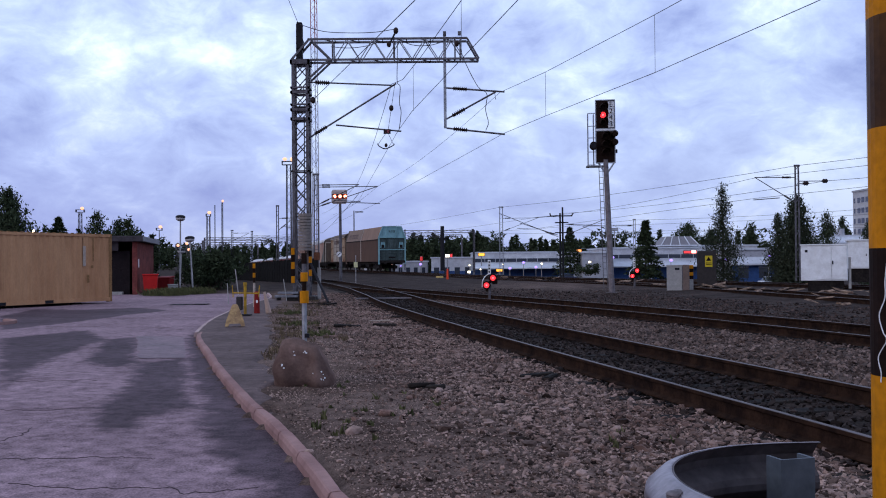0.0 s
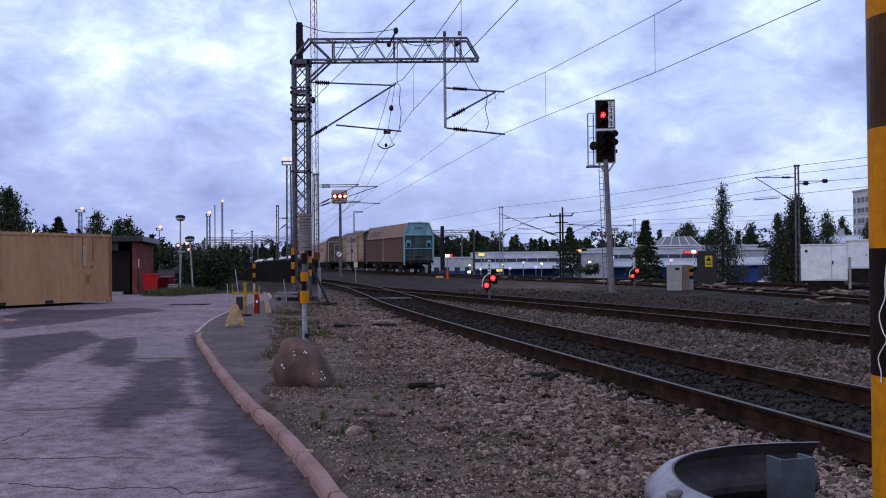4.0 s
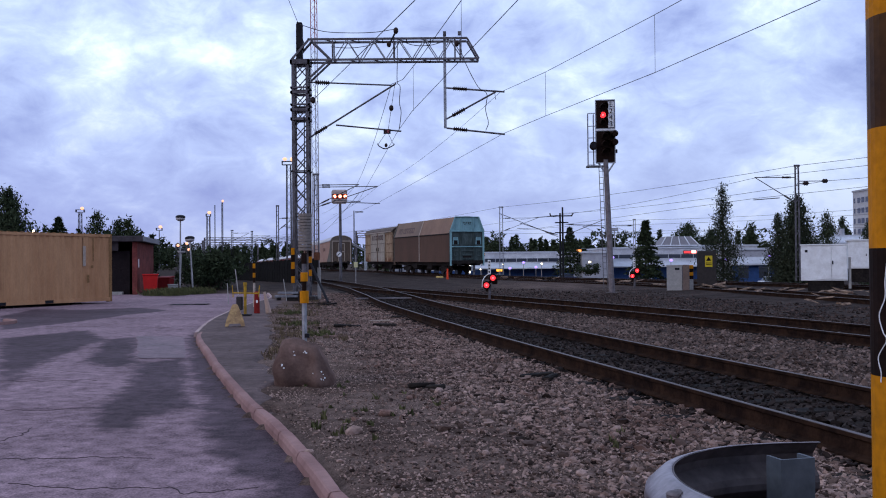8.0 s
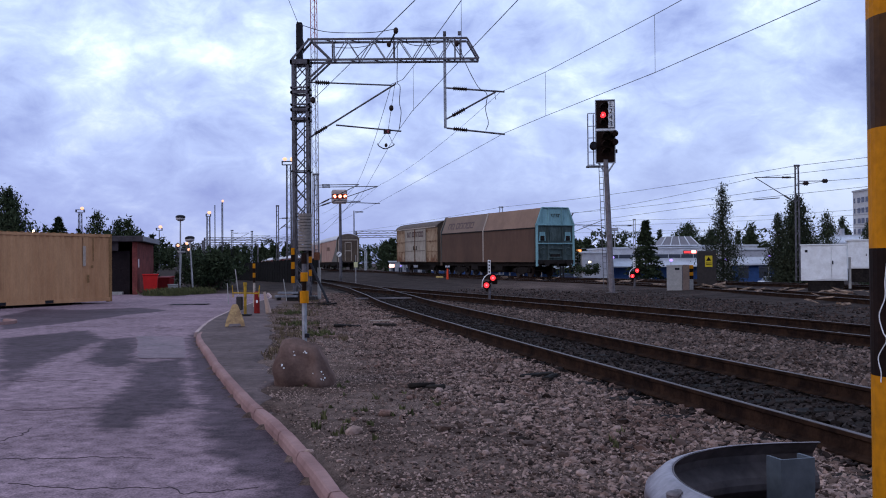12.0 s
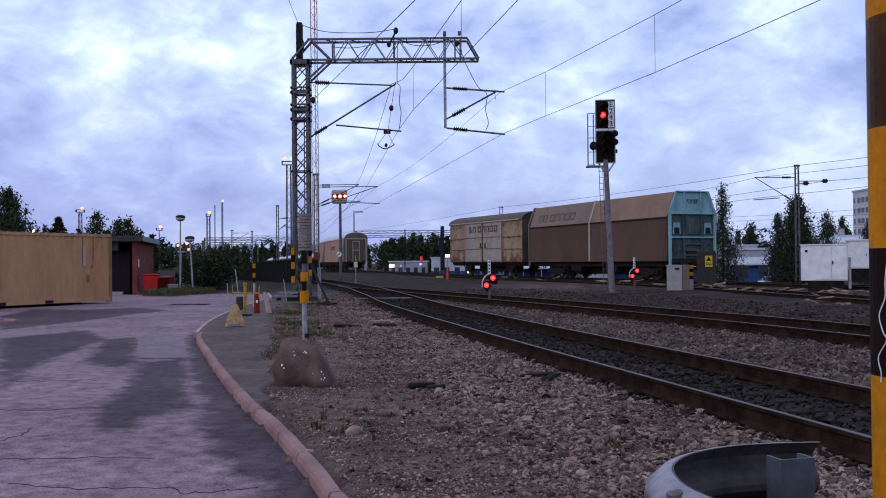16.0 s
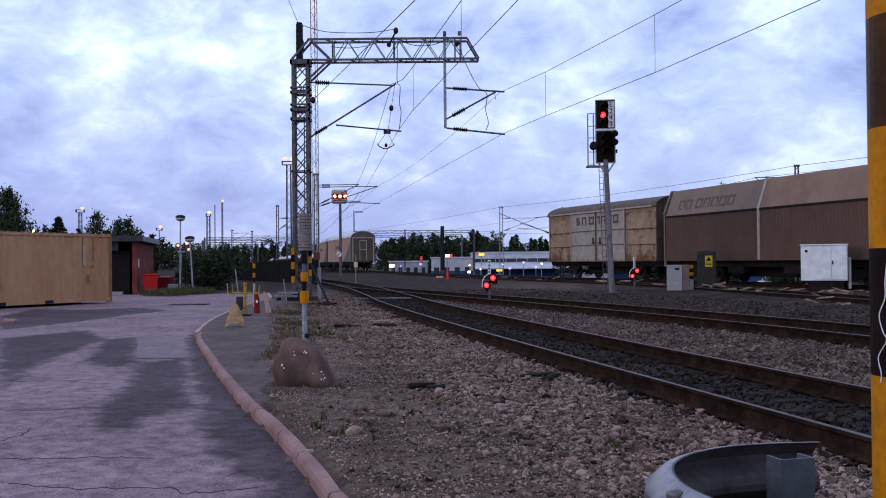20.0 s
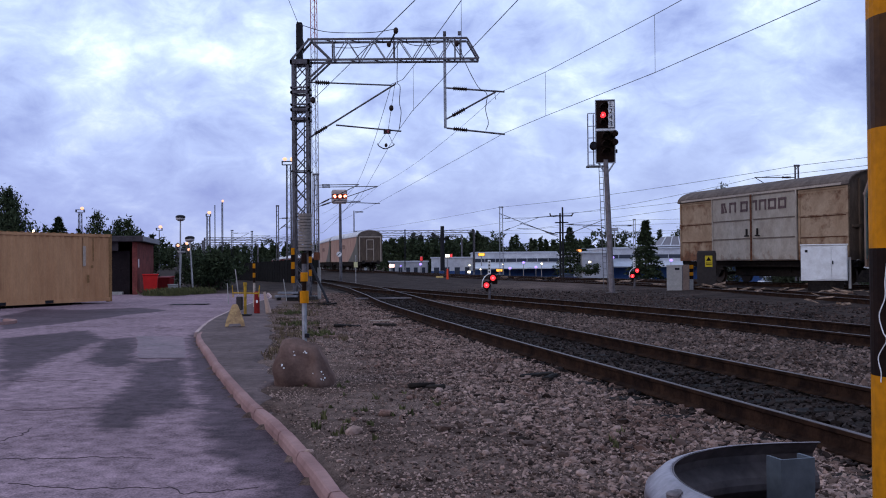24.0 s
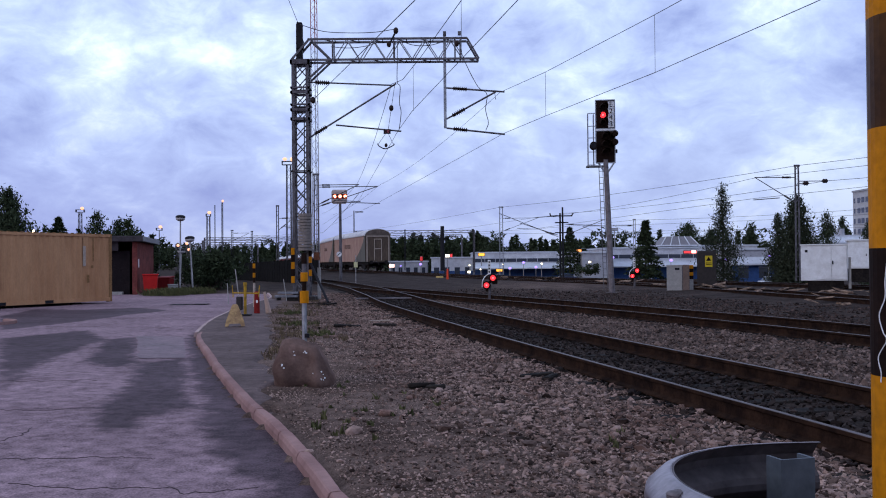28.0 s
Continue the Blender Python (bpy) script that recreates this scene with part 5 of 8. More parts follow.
lone("concrete_wedge", (v, f), mat("faded_yellow_concrete", (0.44, 0.29, 0.145), 0.9, vary=0.3, scale=5, grain=50, bump=0.4, tint=(0.25, 0.155, 0.09)), "faded yellow concrete wedge block on the pavement", "concrete block", pose(-4.62, 21.3, 0.085, 0, 0, 10))

M_STANDYEL = mat("dulled_yellow_paint", (0.40, 0.235, 0.025), 0.7, vary=0.25, scale=6, grain=40, bump=0.15, tint=(0.22, 0.13, 0.03))
stand = thing("hydrant_stand", "yellow steel stand with crossbar beside the kerb", "stand", pose(-5.32, 25.8, 0.085))
part("pole", rod(mesh(), (0, 0, 0), (0, 0, 0.82), 0.040, n=12), M_STANDYEL, stand)
part("foot_plate", box(mesh(), (0.3, 0.3, 0.03), (0, 0, 0.015)), M_DARK, stand)
part("crossbar", rod(mesh(), (-0.32, 0, 0.60), (0.36, 0, 0.58), 0.020, n=8), M_STANDYEL, stand)
for x in (-0.32, 0.36):
    part("prong", rod(mesh(), (x, 0, 0.48), (x * 1.08, 0, 0.80), 0.015, n=8), M_STANDYEL, stand)
part("cap", rod(mesh(), (0, 0, 0.80), (0, 0, 0.88), 0.052, n=12), M_STANDYEL, stand)
bm = mesh()
box(bm, (0.16, 0.16, 0.36), (-0.16, 0.06, 0.32), bevel=0.02)
part("valve_box", bm, M_DARKBOX, stand)
M_OLDRED = mat("dull_old_red", (0.20, 0.018, 0.016), 0.7, vary=0.25, scale=6, grain=40)
hyd = thing("red_hydrant", "small red and white hydrant", "hydrant", pose(-5.22, 26.9, 0.08))
part("body", rod(mesh(), (0, 0, 0), (0, 0, 0.55), 0.085, 0.07, n=12), M_OLDRED, hyd)
part("cap", ball(mesh(), (0, 0, 0.56), 0.085, (1, 1, 0.6)), M_OLDRED, hyd)
part("plate", box(mesh(), (0.05, 0.02, 0.07), (0.02, -0.09, 0.33)), M_WHITE, hyd, "white number plate left blank")
banded_post("snow_marker", "thin snow marker rod in black, yellow and white", "post", pose(-6.1, 31.0, 0.05), 0.05,
            [(0.0, 0.4, M_PALESTRIP, 0.8), (0.4, 0.8, M_PALESTRIP, 0.75), (0.8, 0.97, M_BLACK, 0.8), (0.97, 1.12, M_YELLOW, 0.85), (1.12, 1.27, M_BLACK, 0.85), (1.27, 1.42, M_YELLOW, 0.85)], (0, 0))
lone("cable_guard", rod(mesh(), (0, 0, 0), (-0.12, 0, 0.60), 0.085, 0.035, n=12), mat("pale_pink_plastic", (0.40, 0.28, 0.23), 0.7, vary=0.15), "pale conical cable guard", "cable guard", pose(-4.98, 27.4, 0.06))
for x, y, h, lean in ((-6.9, 32.6, 1.25, -7), (-7.6, 34, 0.75, -3), (-5.9, 36.2, 0.85, -8)):
    lone("stake", rod(mesh(), (0, 0, 0), (0, 0, h), 0.016, n=6), M_GREYBOX, "thin whitish leaning stake", "stake", pose(x, y, 0.04, 0, lean, 0), group="stakes by the road end")

# grey concrete trough pieces lying by the mast
tr = thing("cable_trough", "grey concrete cable trough pieces stacked on the ground", "cable trough", pose(-5.95, 36.5, 0.06))
for i, (dx, dz) in enumerate(((0, 0.12), (0.12, 0.25))):
    bm = mesh()
    box(bm, (0.86, 0.34, 0.08), (dx, 0, dz + 0.04), bevel=0.012)
    part("slab", bm, mat("damp_grey_concrete", (0.20, 0.20, 0.225), 0.8, vary=0.25, scale=4, grain=40, bump=0.2), tr)
for x in (-0.3, 0.4):
    part("bearer", box(mesh(), (0.12, 0.3, 0.14), (x, 0, 0.06)), M_SLEEPER, tr)


# ---------------------------------------------------------------- container, brick shed, bins
def container():
    L, W, H = 12.19, 2.44, 2.59
    c = thing("shipping_container", "beige corrugated steel shipping container with rusty lower rail", "shipping container")
    for sy in (-1, 1):
        out, x = [], -L / 2 + 0.16
        while x < L / 2 - 0.30:
            for dx, d in ((0.0, 0.0), (0.068, 0.034), (0.140, 0.034), (0.208, 0.0)):
                out.append((x + dx, d))
            x += 0.278
        out.append((L / 2 - 0.16, 0))
        vs, fs = [], []
        for a, d in out:
            for z in (0.17, H - 0.10):
                vs.append((a, sy * (W / 2 - 0.01 - d), z))
        for i in range(len(out) - 1):
            fs.append((2 * i, 2 * i + 2, 2 * i + 3, 2 * i + 1))
        part("side_wall", (vs, fs), M_CONT, c, "corrugated beige side wall")
        for z, h in ((0.11, 0.14), (H - 0.06, 0.10)):
            part("side_rail", box(mesh(), (L - 0.2, 0.08, h), (0, sy * (W / 2 - 0.03), z)), M_CONT, c)
        for x in (-3.1, -1.1, 1.1, 3.1):
            part("fork_pocket", box(mesh(), (0.36, 0.03, 0.11), (x, sy * (W / 2 + 0.006), 0.105)), M_DARK, c)
        for i in range(42):
            part("roof_rivet", box(mesh(), (0.10, 0.05, 0.035), (-L / 2 + 0.3 + i * 0.277, sy * (W / 2 - 0.01), H - 0.005)), M_CONTDARK, c)
    for sx in (-1, 1):
        part("end_wall", box(mesh(), (0.06, W - 0.2, H - 0.2), (sx * (L / 2 - 0.05), 0, H / 2)), M_CONT, c)
        for sy in (-1, 1):
            part("corner_post", box(mesh(), (0.16, 0.16, H - 0.2), (sx * (L / 2 - 0.08), sy * (W / 2 - 0.08), H / 2), bevel=0.01), M_CONTDARK if sx > 0 else M_CONT, c)
            for z in (0.06, H - 0.06):
                part("corner_casting", box(mesh(), (0.18, 0.165, 0.12), (sx * (L / 2 - 0.085), sy * (W / 2 - 0.08), z), bevel=0.012), M_CONTDARK, c)
    part("roof", box(mesh(), (L - 0.2, W - 0.12, 0.03), (0, 0, H - 0.03)), M_CONT, c)
    part("floor", box(mesh(), (L - 0.2, W - 0.1, 0.06), (0, 0, 0.15)), M_UNDER, c)
    # painted-over lettering and stains on the long side near the door end
    for x, z, w, h in ((4.75, 1.95, 0.16, 1.0), (5.15, 2.0, 0.05, 0.9), (5.1, 1.35, 0.1, 0.1), (4.9, 0.9, 0.12, 0.3), (0.6, 1.3, 0.05, 1.3), (1.1, 1.3, 0.05, 1.4)):
        part("worn_mark", box(mesh(), (w, 0.008, h), (x, -W / 2 - 0.0005, z)), M_CONTDARK if h > 0.35 and x > 5 or h < 0.35 else M_CONT, c)
    part("label_strip", box(mesh(), (0.13, 0.01, 0.75), (4.72, -W / 2 - 0.002, 1.75)), M_PALESTRIP, c, "pale faded label strip")
    return c


ang = math.degrees(math.atan2(0.894, 0.447))
# the long side faces the road; the far end stands by the shed
cx, cy = -12.78 - 0.447 * 6.095 - 0.894 * 1.22, 37.1 - 0.894 * 6.095 + 0.447 * 1.22
cont = container()
cont.matrix_basis = pose(cx, cy, 0.06, 0, 0, ang)
for s in (-4.5, -1.5, 1.6, 4.6):
    for o in (-0.9, 0.9):
        x, y = cx + 0.447 * s + 0.894 * o, cy + 0.894 * s - 0.447 * o
        lone("timber_block", box(mesh(), (0.3, 0.28, 0.12), bevel=0.01), M_SLEEPER, "dark timber block under the container", "timber block", pose(x, y, 0.01, 0, 0, ang), group="blocks under the container")

shed = thing("brick_shed", "small dark red brick shed with flat roof and open dark bay", "shed", pose(-15.15, 47.6, 0.0, 0, 0, 11.5))
# local: x along the front towards the right end, y backwards; corner of front and right side at the origin
H_S = 2.62
part("right_wall", box(mesh(), (0.24, 8.4, H_S), (-0.12, 4.2, H_S / 2)), M_BRICK, shed)
part("back_wall", box(mesh(), (7.0, 0.22, H_S), (-3.5, 8.29, H_S / 2)), M_BRICK, shed)
part("left_wall", box(mesh(), (0.22, 8.2, H_S), (-6.9, 4.1, H_S / 2)), M_BRICK, shed)
part("lintel", box(mesh(), (6.0, 0.24, 0.45), (-3.9, 0.12, H_S - 0.22)), M_ROOFDARK, shed)
part("bay_door", box(mesh(), (6.2, 0.08, H_S - 0.45), (-3.5, 0.5, (H_S - 0.45) / 2)), mat("dark_bay", (0.020, 0.015, 0.017), 0.9, vary=0.3), shed, "dark recessed bay")
part("step", box(mesh(), (5.0, 0.8, 0.14), (-3.2, 0.3, 0.07), bevel=0.01), M_GREYBOX, shed)
part("roof", box(mesh(), (7.5, 8.9, 0.28), (-3.45, 4.1, H_S + 0.14), bevel=0.02), M_ROOFDARK, shed, "dark flat roof with deep fascia")
part("roof_edge", box(mesh(), (0.03, 8.9, 0.24), (0.318, 4.1, H_S + 0.14)), M_ROOFGREY, shed, "grey sheet edge of the roof")
part("notice", box(mesh(), (0.02, 0.30, 0.42), (0.012, 0.55, 1.55)), M_WHITE, shed, "white notice on the brick")


def wheelie_bin(at, w=0.62, h=0.95, label="red plastic wheeled bin beside the brick shed", m_bin=M_REDBIN):
    b = thing("wheeled_bin", label, "bin", at, group="red bins by the shed")
    v = []
    for z, k in ((0.05, 0.80), (h - 0.1, 1.0)):
        for sx, sy in ((-1, -1), (1, -1), (1, 1), (-1, 1)):
            v.append((sx * w / 2 * k, sy * w / 2 * k, z))
    part("body", (v, [(0, 3, 2, 1), (4, 5, 6, 7), (0, 1, 5, 4), (1, 2, 6, 5), (2, 3, 7, 6), (3, 0, 4, 7)]), m_bin, b)
    part("lid", box(mesh(), (w * 1.08, w * 1.1, 0.09), (0, 0, h - 0.04), rot=(5, 0, 0), bevel=0.03), m_bin, b)
    for s in (-1, 1):
        part("wheel", rod(mesh(), (s * w * 0.34, w * 0.42, 0.09), (s * w * 0.42, w * 0.42, 0.09), 0.09, n=12), M_RUBBER, b)
    part("handle", rod(mesh(), (-w * 0.4, w * 0.56, h - 0.06), (w * 0.4, w * 0.56, h - 0.06), 0.018, n=6), m_bin, b)


wheelie_bin(pose(-14.62, 48.0, 0.03, -5, 0, 14), 0.72, 0.98)
wheelie_bin(pose(-14.75, 51.0, 0.03, 0, 0, -6), 0.72, 0.80, "dull dark red wheeled bin beside the shed", M_OLDBIN)
crate = thing("crate", "small grey plastic crate beside the bins", "crate", pose(-13.9, 49.4, 0.05, 0, 0, 12))
part("tub", box(mesh(), (0.46, 0.40, 0.36), (0, 0, 0.18), bevel=0.03), M_GREYBOX, crate)
part("lid", box(mesh(), (0.50, 0.44, 0.05), (0, 0, 0.385), bevel=0.015), M_GREYBOX, crate)


def globe_lamp(x, y, h, lean=0.0, r=0.24):
    p = thing("globe_lamp", "pale park lamp with a flat dark-topped globe", "street lamp", pose(x, y, 0.05, 0, lean, 0), group="park lamps by the shed")
    part("pole", rod(mesh(), (0, 0, 0), (0, 0, h), 0.050, 0.036, n=10), mat("dull_lamp_pole", (0.36, 0.34, 0.35), 0.6, vary=0.15), p, "whitish pole")
    bm = mesh()
    ball(bm, (0, 0, h + 0.12), r, (1, 1, 0.62), 3)
    part("globe", bm, mat("milky_globe", (0.40, 0.37, 0.38), 0.35, vary=0.15), p, smooth=True)
    bm = mesh()
    ball(bm, (0, 0, h + 0.20), r * 1.07, (1, 1, 0.45), 3)
    part("hood", bm, M_DARK, p, "dark hood", smooth=True)


globe_lamp(-13.75, 50.2, 3.7, 0.6)
globe_lamp(-13.1, 50.3, 2.6, -3.2)
globe_lamp(-15.9, 58.0, 2.1, 3)


# ---------------------------------------------------------------- signals
def text_mesh(word, size, parent, material, m, name="lettering", depth=0.004):
    cu = bpy.data.curves.new("lettering", "FONT")
    cu.body, cu.size, cu.extrude = word, size, depth
    cu.align_x, cu.align_y = "CENTER", "CENTER"
    tmp = bpy.data.objects.new("lettering", cu)
    me = bpy.data.meshes.new_from_object(tmp)
    bpy.data.objects.remove(tmp)
    me.materials.append(material)
    o = new(name, me)
    o.parent = parent
    o.matrix_basis = m @ pose(0, 0, 0, 90, 0, 0)
    return o


def hooded_lens(parent, x, z, material, y=-0.13, r=0.115, hood=0.30, aside=0.0):
    part("lens", rod(mesh(), (x, y - 0.02, z), (x, y + 0.02, z), r, n=20), material, parent, "red signal lens" if material is M_RED else "dark lens")
    if material is M_RED:
        part("lens_centre", rod(mesh(), (x, y - 0.024, z), (x, y - 0.02, z), r * 0.34, n=16), M_REDCORE, parent, "bright centre of the red lens")
    vs, fs = [], []
    k = 14
    for i in range(k):
        a = math.radians(-20 + 220 * i / (k - 1))
        for d in (0.0, hood * (0.55 + 0.45 * math.sin(max(a, 0.0)) if math.sin(a) > 0 else 0.5)):
            vs.append((x + (r + 0.035) * math.cos(a) + d * aside, y - d, z + (r + 0.035) * math.sin(a)))
    for i in range(k - 1):
        fs.append((2 * i, 2 * i + 1, 2 * i + 3, 2 * i + 2))
    hd = part("hood", (vs, fs), M_BLACK, parent)
    hd.modifiers.new("thick", "SOLIDIFY").thickness = 0.006


def main_signal():
    s = thing("main_signal", "tall railway main signal, red light over dark lower head", "railway signal", pose(6.93, 40.7, 0.0, 0, 0, -6))
    part("pole", rod(mesh(), (0.21, 0, -0.1), (0, 0, 5.75), 0.130, 0.105, n=16), M_POLE, s, "grey steel tube pole")
    bm = mesh()
    box(bm, (0.5, 0.5, 0.16), (0.21, 0, 0.04), bevel=0.02)
    part("footing", bm, M_DARKBOX, s)
    for name, z0, z1 in (("lower_head", 5.62, 6.98), ("upper_head", 7.06, 8.28)):
        bm = mesh()
        box(bm, (0.80, 0.10, z1 - z0), (0, 0, (z0 + z1) / 2), bevel=0.03)
        hd = part(name, bm, M_BLACK, s, "black signal head")
        bm = mesh()
        w = 0.04
        for x in (-0.40, 0.40):
            box(bm, (w, 0.12, z1 - z0), (x, 0, (z0 + z1) / 2))
        for z in (z0, z1):
            box(bm, (0.82, 0.12, w), (0, 0, z))
        part("rim", bm, M_GALV, hd, "pale metal rim")
    part("joint_plate", box(mesh(), (0.86, 0.14, 0.07), (0, 0, 7.02)), M_WHITE, s)
    for z, m in ((7.96, M_BLACK), (7.64, M_RED), (7.30, M_BLACK)):
        hooded_lens(s, -0.10, z, m, r=0.125, aside=0.35)
    for z in (6.72, 6.38, 6.04):
        hooded_lens(s, -0.02, z, M_BLACK, hood=0.34, r=0.13, aside=0.3)
    for z in (6.84, 6.48):
        bm = mesh()
        rod(bm, (0.29, -0.04, z), (0.40, -0.32, z - 0.02), 0.125, 0.135, n=18)
        part("hooded_lamp", bm, M_BLACK, s, "black hooded lamp turned aside")
    plate = part("number_plate", box(mesh(), (0.24, 0.03, 1.10), (0.24, -0.07, 7.66)), M_WHITE, s, "white plate with black characters")
    for ch, z in (("E", 8.08), ("2", 7.80), ("4", 7.52), ("3", 7.25)):
        text_mesh(ch, 0.30, plate, M_BLACK, pose(0.24, -0.088, z))
    for a, b in (((-0.30, 0, 5.62), (0, 0, 5.15)), ((0.36, 0, 5.62), (0.05, 0, 5.15))):
        strut(s, a, b, 0.07, M_GALV, "bracket")
    cage = part("maintenance_cage", mesh(), M_GALV, s)
    for x in (-0.72, -0.48):
        for y in (0.1, 0.6):
            strut(s, (x, y, 5.5), (x, y, 7.75), 0.03, M_GALV, "cage_rail")
    for z in (5.55, 6.1, 6.7, 7.2, 7.75):
        strut(s, (-0.72, 0.1, z), (-0.42, 0.1, z), 0.03, M_GALV, "cage_rail")
        strut(s, (-0.72, 0.1, z), (-0.72, 0.6, z), 0.03, M_GALV, "cage_rail")
    cage.data.from_pydata(*[(list(q)) for q in ([(-0.8, 0.0, 5.48), (0.1, 0.0, 5.48), (0.1, 0.7, 5.48), (-0.8, 0.7, 5.48), (-0.8, 0.0, 5.52), (0.1, 0.0, 5.52), (0.1, 0.7, 5.52), (-0.8, 0.7, 5.52)], [], [(0, 3, 2, 1), (4, 5, 6, 7), (0, 1, 5, 4), (1, 2, 6, 5), (2, 3, 7, 6), (3, 0, 4, 7)])])
    part("side_lamp", rod(mesh(), (-0.50, -0.22, 6.34), (-0.50, 0.08, 6.34), 0.17, n=18), M_BLACK, s, "round dark side lamp")
    part("side_lamp_rim", rod(mesh(), (-0.52, -0.235, 6.34), (-0.52, -0.222, 6.34), 0.13, n=18), M_DARK, s)
    part("side_horn", box(mesh(), (0.08, 0.1, 0.16), (0.46, 0, 6.1), bevel=0.02), M_DARK, s)
    for x in (-0.28, -0.12):
        strut(s, (x + 0.16, 0.14, 0.3), (x, 0.14, 5.5), 0.026, M_MAST, "ladder_rail")
    for i in range(19):
        z = 0.6 + i * 0.26
        d = 0.16 * (5.5 - z) / 5.2
        strut(s, (-0.28 + d, 0.14, z), (-0.12 + d, 0.14, z), 0.022, M_MAST, "rung")


main_signal()


def dwarf_signal(x, y, z, turn=0):
    d = thing("dwarf_signal", "low shunting signal with two red lights and numbered white post", "railway signal", pose(x, y, z, 0, 0, turn), group="shunting signals")
    part("post", rod(mesh(), (0.06, 0, 0), (0.06, 0, 0.70), 0.045, n=10), M_MAST, d)
    part("bracket", box(mesh(), (0.30, 0.06, 0.10), (0.09, 0.03, 0.74), rot=(0, -48, 0), bevel=0.01), M_BLACK, d)
    rim = [(x0, -0.10, z0) for x0, z0 in smooth_line([(-0.19, 0.56), (-0.18, 0.76), (-0.09, 0.93), (0.05, 1.02)], 6)]
    part("pale_rim", sweep(rim, [(0.014, 0), (0, 0.014), (-0.014, 0), (0, -0.014)], up=(0, 1, 0)), M_WHITE, d, "pale curved guard")
    for lx, lz in ((-0.04, 0.625), (0.185, 0.88)):
        head = part("lamp_housing", rod(mesh(), (lx, -0.10, lz), (lx, 0.10, lz), 0.145, n=20), M_BLACK, d, "round black lamp housing")
        part("back_box", box(mesh(), (0.20, 0.16, 0.24), (lx + 0.06, 0.06, lz - 0.10), bevel=0.03), M_BLACK, head)
        part("lens", rod(mesh(), (lx, -0.12, lz), (lx, -0.101, lz), 0.092, n=18), M_RED, head, "glowing red lens")
        part("lens_centre", rod(mesh(), (lx, -0.125, lz), (lx, -0.12, lz), 0.030, n=14), M_REDCORE, head, "bright centre of the lens")
    part("id_post", box(mesh(), (0.10, 0.03, 0.50), (0.06, 0.1, 1.26)), M_WHITE, d, "white strip with dark marks")
    for i in range(4):
        part("id_mark", box(mesh(), (0.05, 0.008, 0.06), (0.06, 0.082, 1.09 + i * 0.115)), M_BLACK, d)


dwarf_signal(1.55, 33.6, 0.02, -3)
dwarf_signal(9.15, 46.3, 0.10, -8)

# three-light signal over the far tracks
tl = thing("shunting_signal", "high signal panel with three lit lamps in a row", "railway signal", pose(-8.0, 75.0, 0.0))
part("pole", rod(mesh(), (0, 0, 0), (0, 0, 6.2), 0.13, 0.10, n=10), M_MAST, tl)
part("panel", box(mesh(), (1.22, 0.2, 1.10), (-0.05, -0.1, 6.65), bevel=0.12), mat("bleached_signal_panel", (0.42, 0.34, 0.33), 0.7, vary=0.2), tl, "pale rounded signal panel")
part("screen", box(mesh(), (1.12, 0.03, 0.36), (-0.02, -0.215, 6.68)), M_BLACK, tl)
part("round_plate", rod(mesh(), (-0.10, -0.16, 2.17), (-0.10, -0.13, 2.17), 0.20, n=20), M_WHITE, tl, "round white plate with a dark slanting bar")
part("slanting_bar", box(mesh(), (0.34, 0.01, 0.06), (-0.10, -0.166, 2.17), rot=(0, -42, 0)), M_DARK, tl)
for x in (-0.38, 0.02, 0.42):
    part("lamp_rim", rod(mesh(), (x, -0.25, 6.68), (x, -0.22, 6.68), 0.17, n=16), lamp_mat("red_glow_rim", (1.0, 0.10, 0.03), 0.7), tl)
    part("lamp", rod(mesh(), (x, -0.27, 6.68), (x, -0.24, 6.68), 0.105, n=12), M_WARM, tl)

# ---------------------------------------------------------------- cabinets between the tracks
kiosk = thing("relay_kiosk", "white steel relay cabinet with double doors on a dark plinth", "cabinet", pose(15.42, 38.9, 0.10, 0, 0, -22))
part("plinth", box(mesh(), (1.35, 0.8, 0.52), (0.05, 0, 0.22)), M_SLEEPER, kiosk)
part("body", box(mesh(), (1.74, 1.0, 1.42), (0, 0, 1.20), bevel=0.015), M_CABWHITE, kiosk)
part("roof", box(mesh(), (1.80, 1.08, 0.05), (0, 0, 1.93), bevel=0.01), M_CABWHITE, kiosk)
for x in (-0.02, 0.56):
    dr = part("door", box(mesh(), (0.56, 0.03, 1.30), (x, -0.515, 1.20), bevel=0.008), M_CABWHITE, kiosk)
part("handle", box(mesh(), (0.05, 0.04, 0.14), (0.32, -0.55, 1.22), bevel=0.01), M_DARK, kiosk)
part("vent", box(mesh(), (0.10, 0.02, 0.10), (-0.66, -0.51, 1.68)), M_DARK, kiosk)
part("conduit", box(mesh(), (0.10, 0.12, 1.25), (0.95, -0.3, 0.8)), M_GREYBOX, kiosk)

k2 = thing("relay_kiosk", "second white steel cabinet behind the running track", "cabinet", pose(26.9, 60.5, 0.1, 0, 0, -20))
part("base", box(mesh(), (2.6, 1.6, 0.9), (0, 0, 0.35)), M_SLEEPER, k2)
part("body", box(mesh(), (2.7, 1.8, 1.75), (0, 0, 1.62), bevel=0.02), M_CABWHITE, k2)
part("roof", box(mesh(), (2.9, 2.0, 0.08), (0, 0, 2.53)), M_CABWHITE, k2)
part("door", box(mesh(), (0.9, 0.03, 1.5), (-0.6, -0.915, 1.6)), M_CABWHITE, k2)
part("handle", box(mesh(), (0.05, 0.04, 0.14), (-0.3, -0.94, 1.6)), M_DARK, k2)

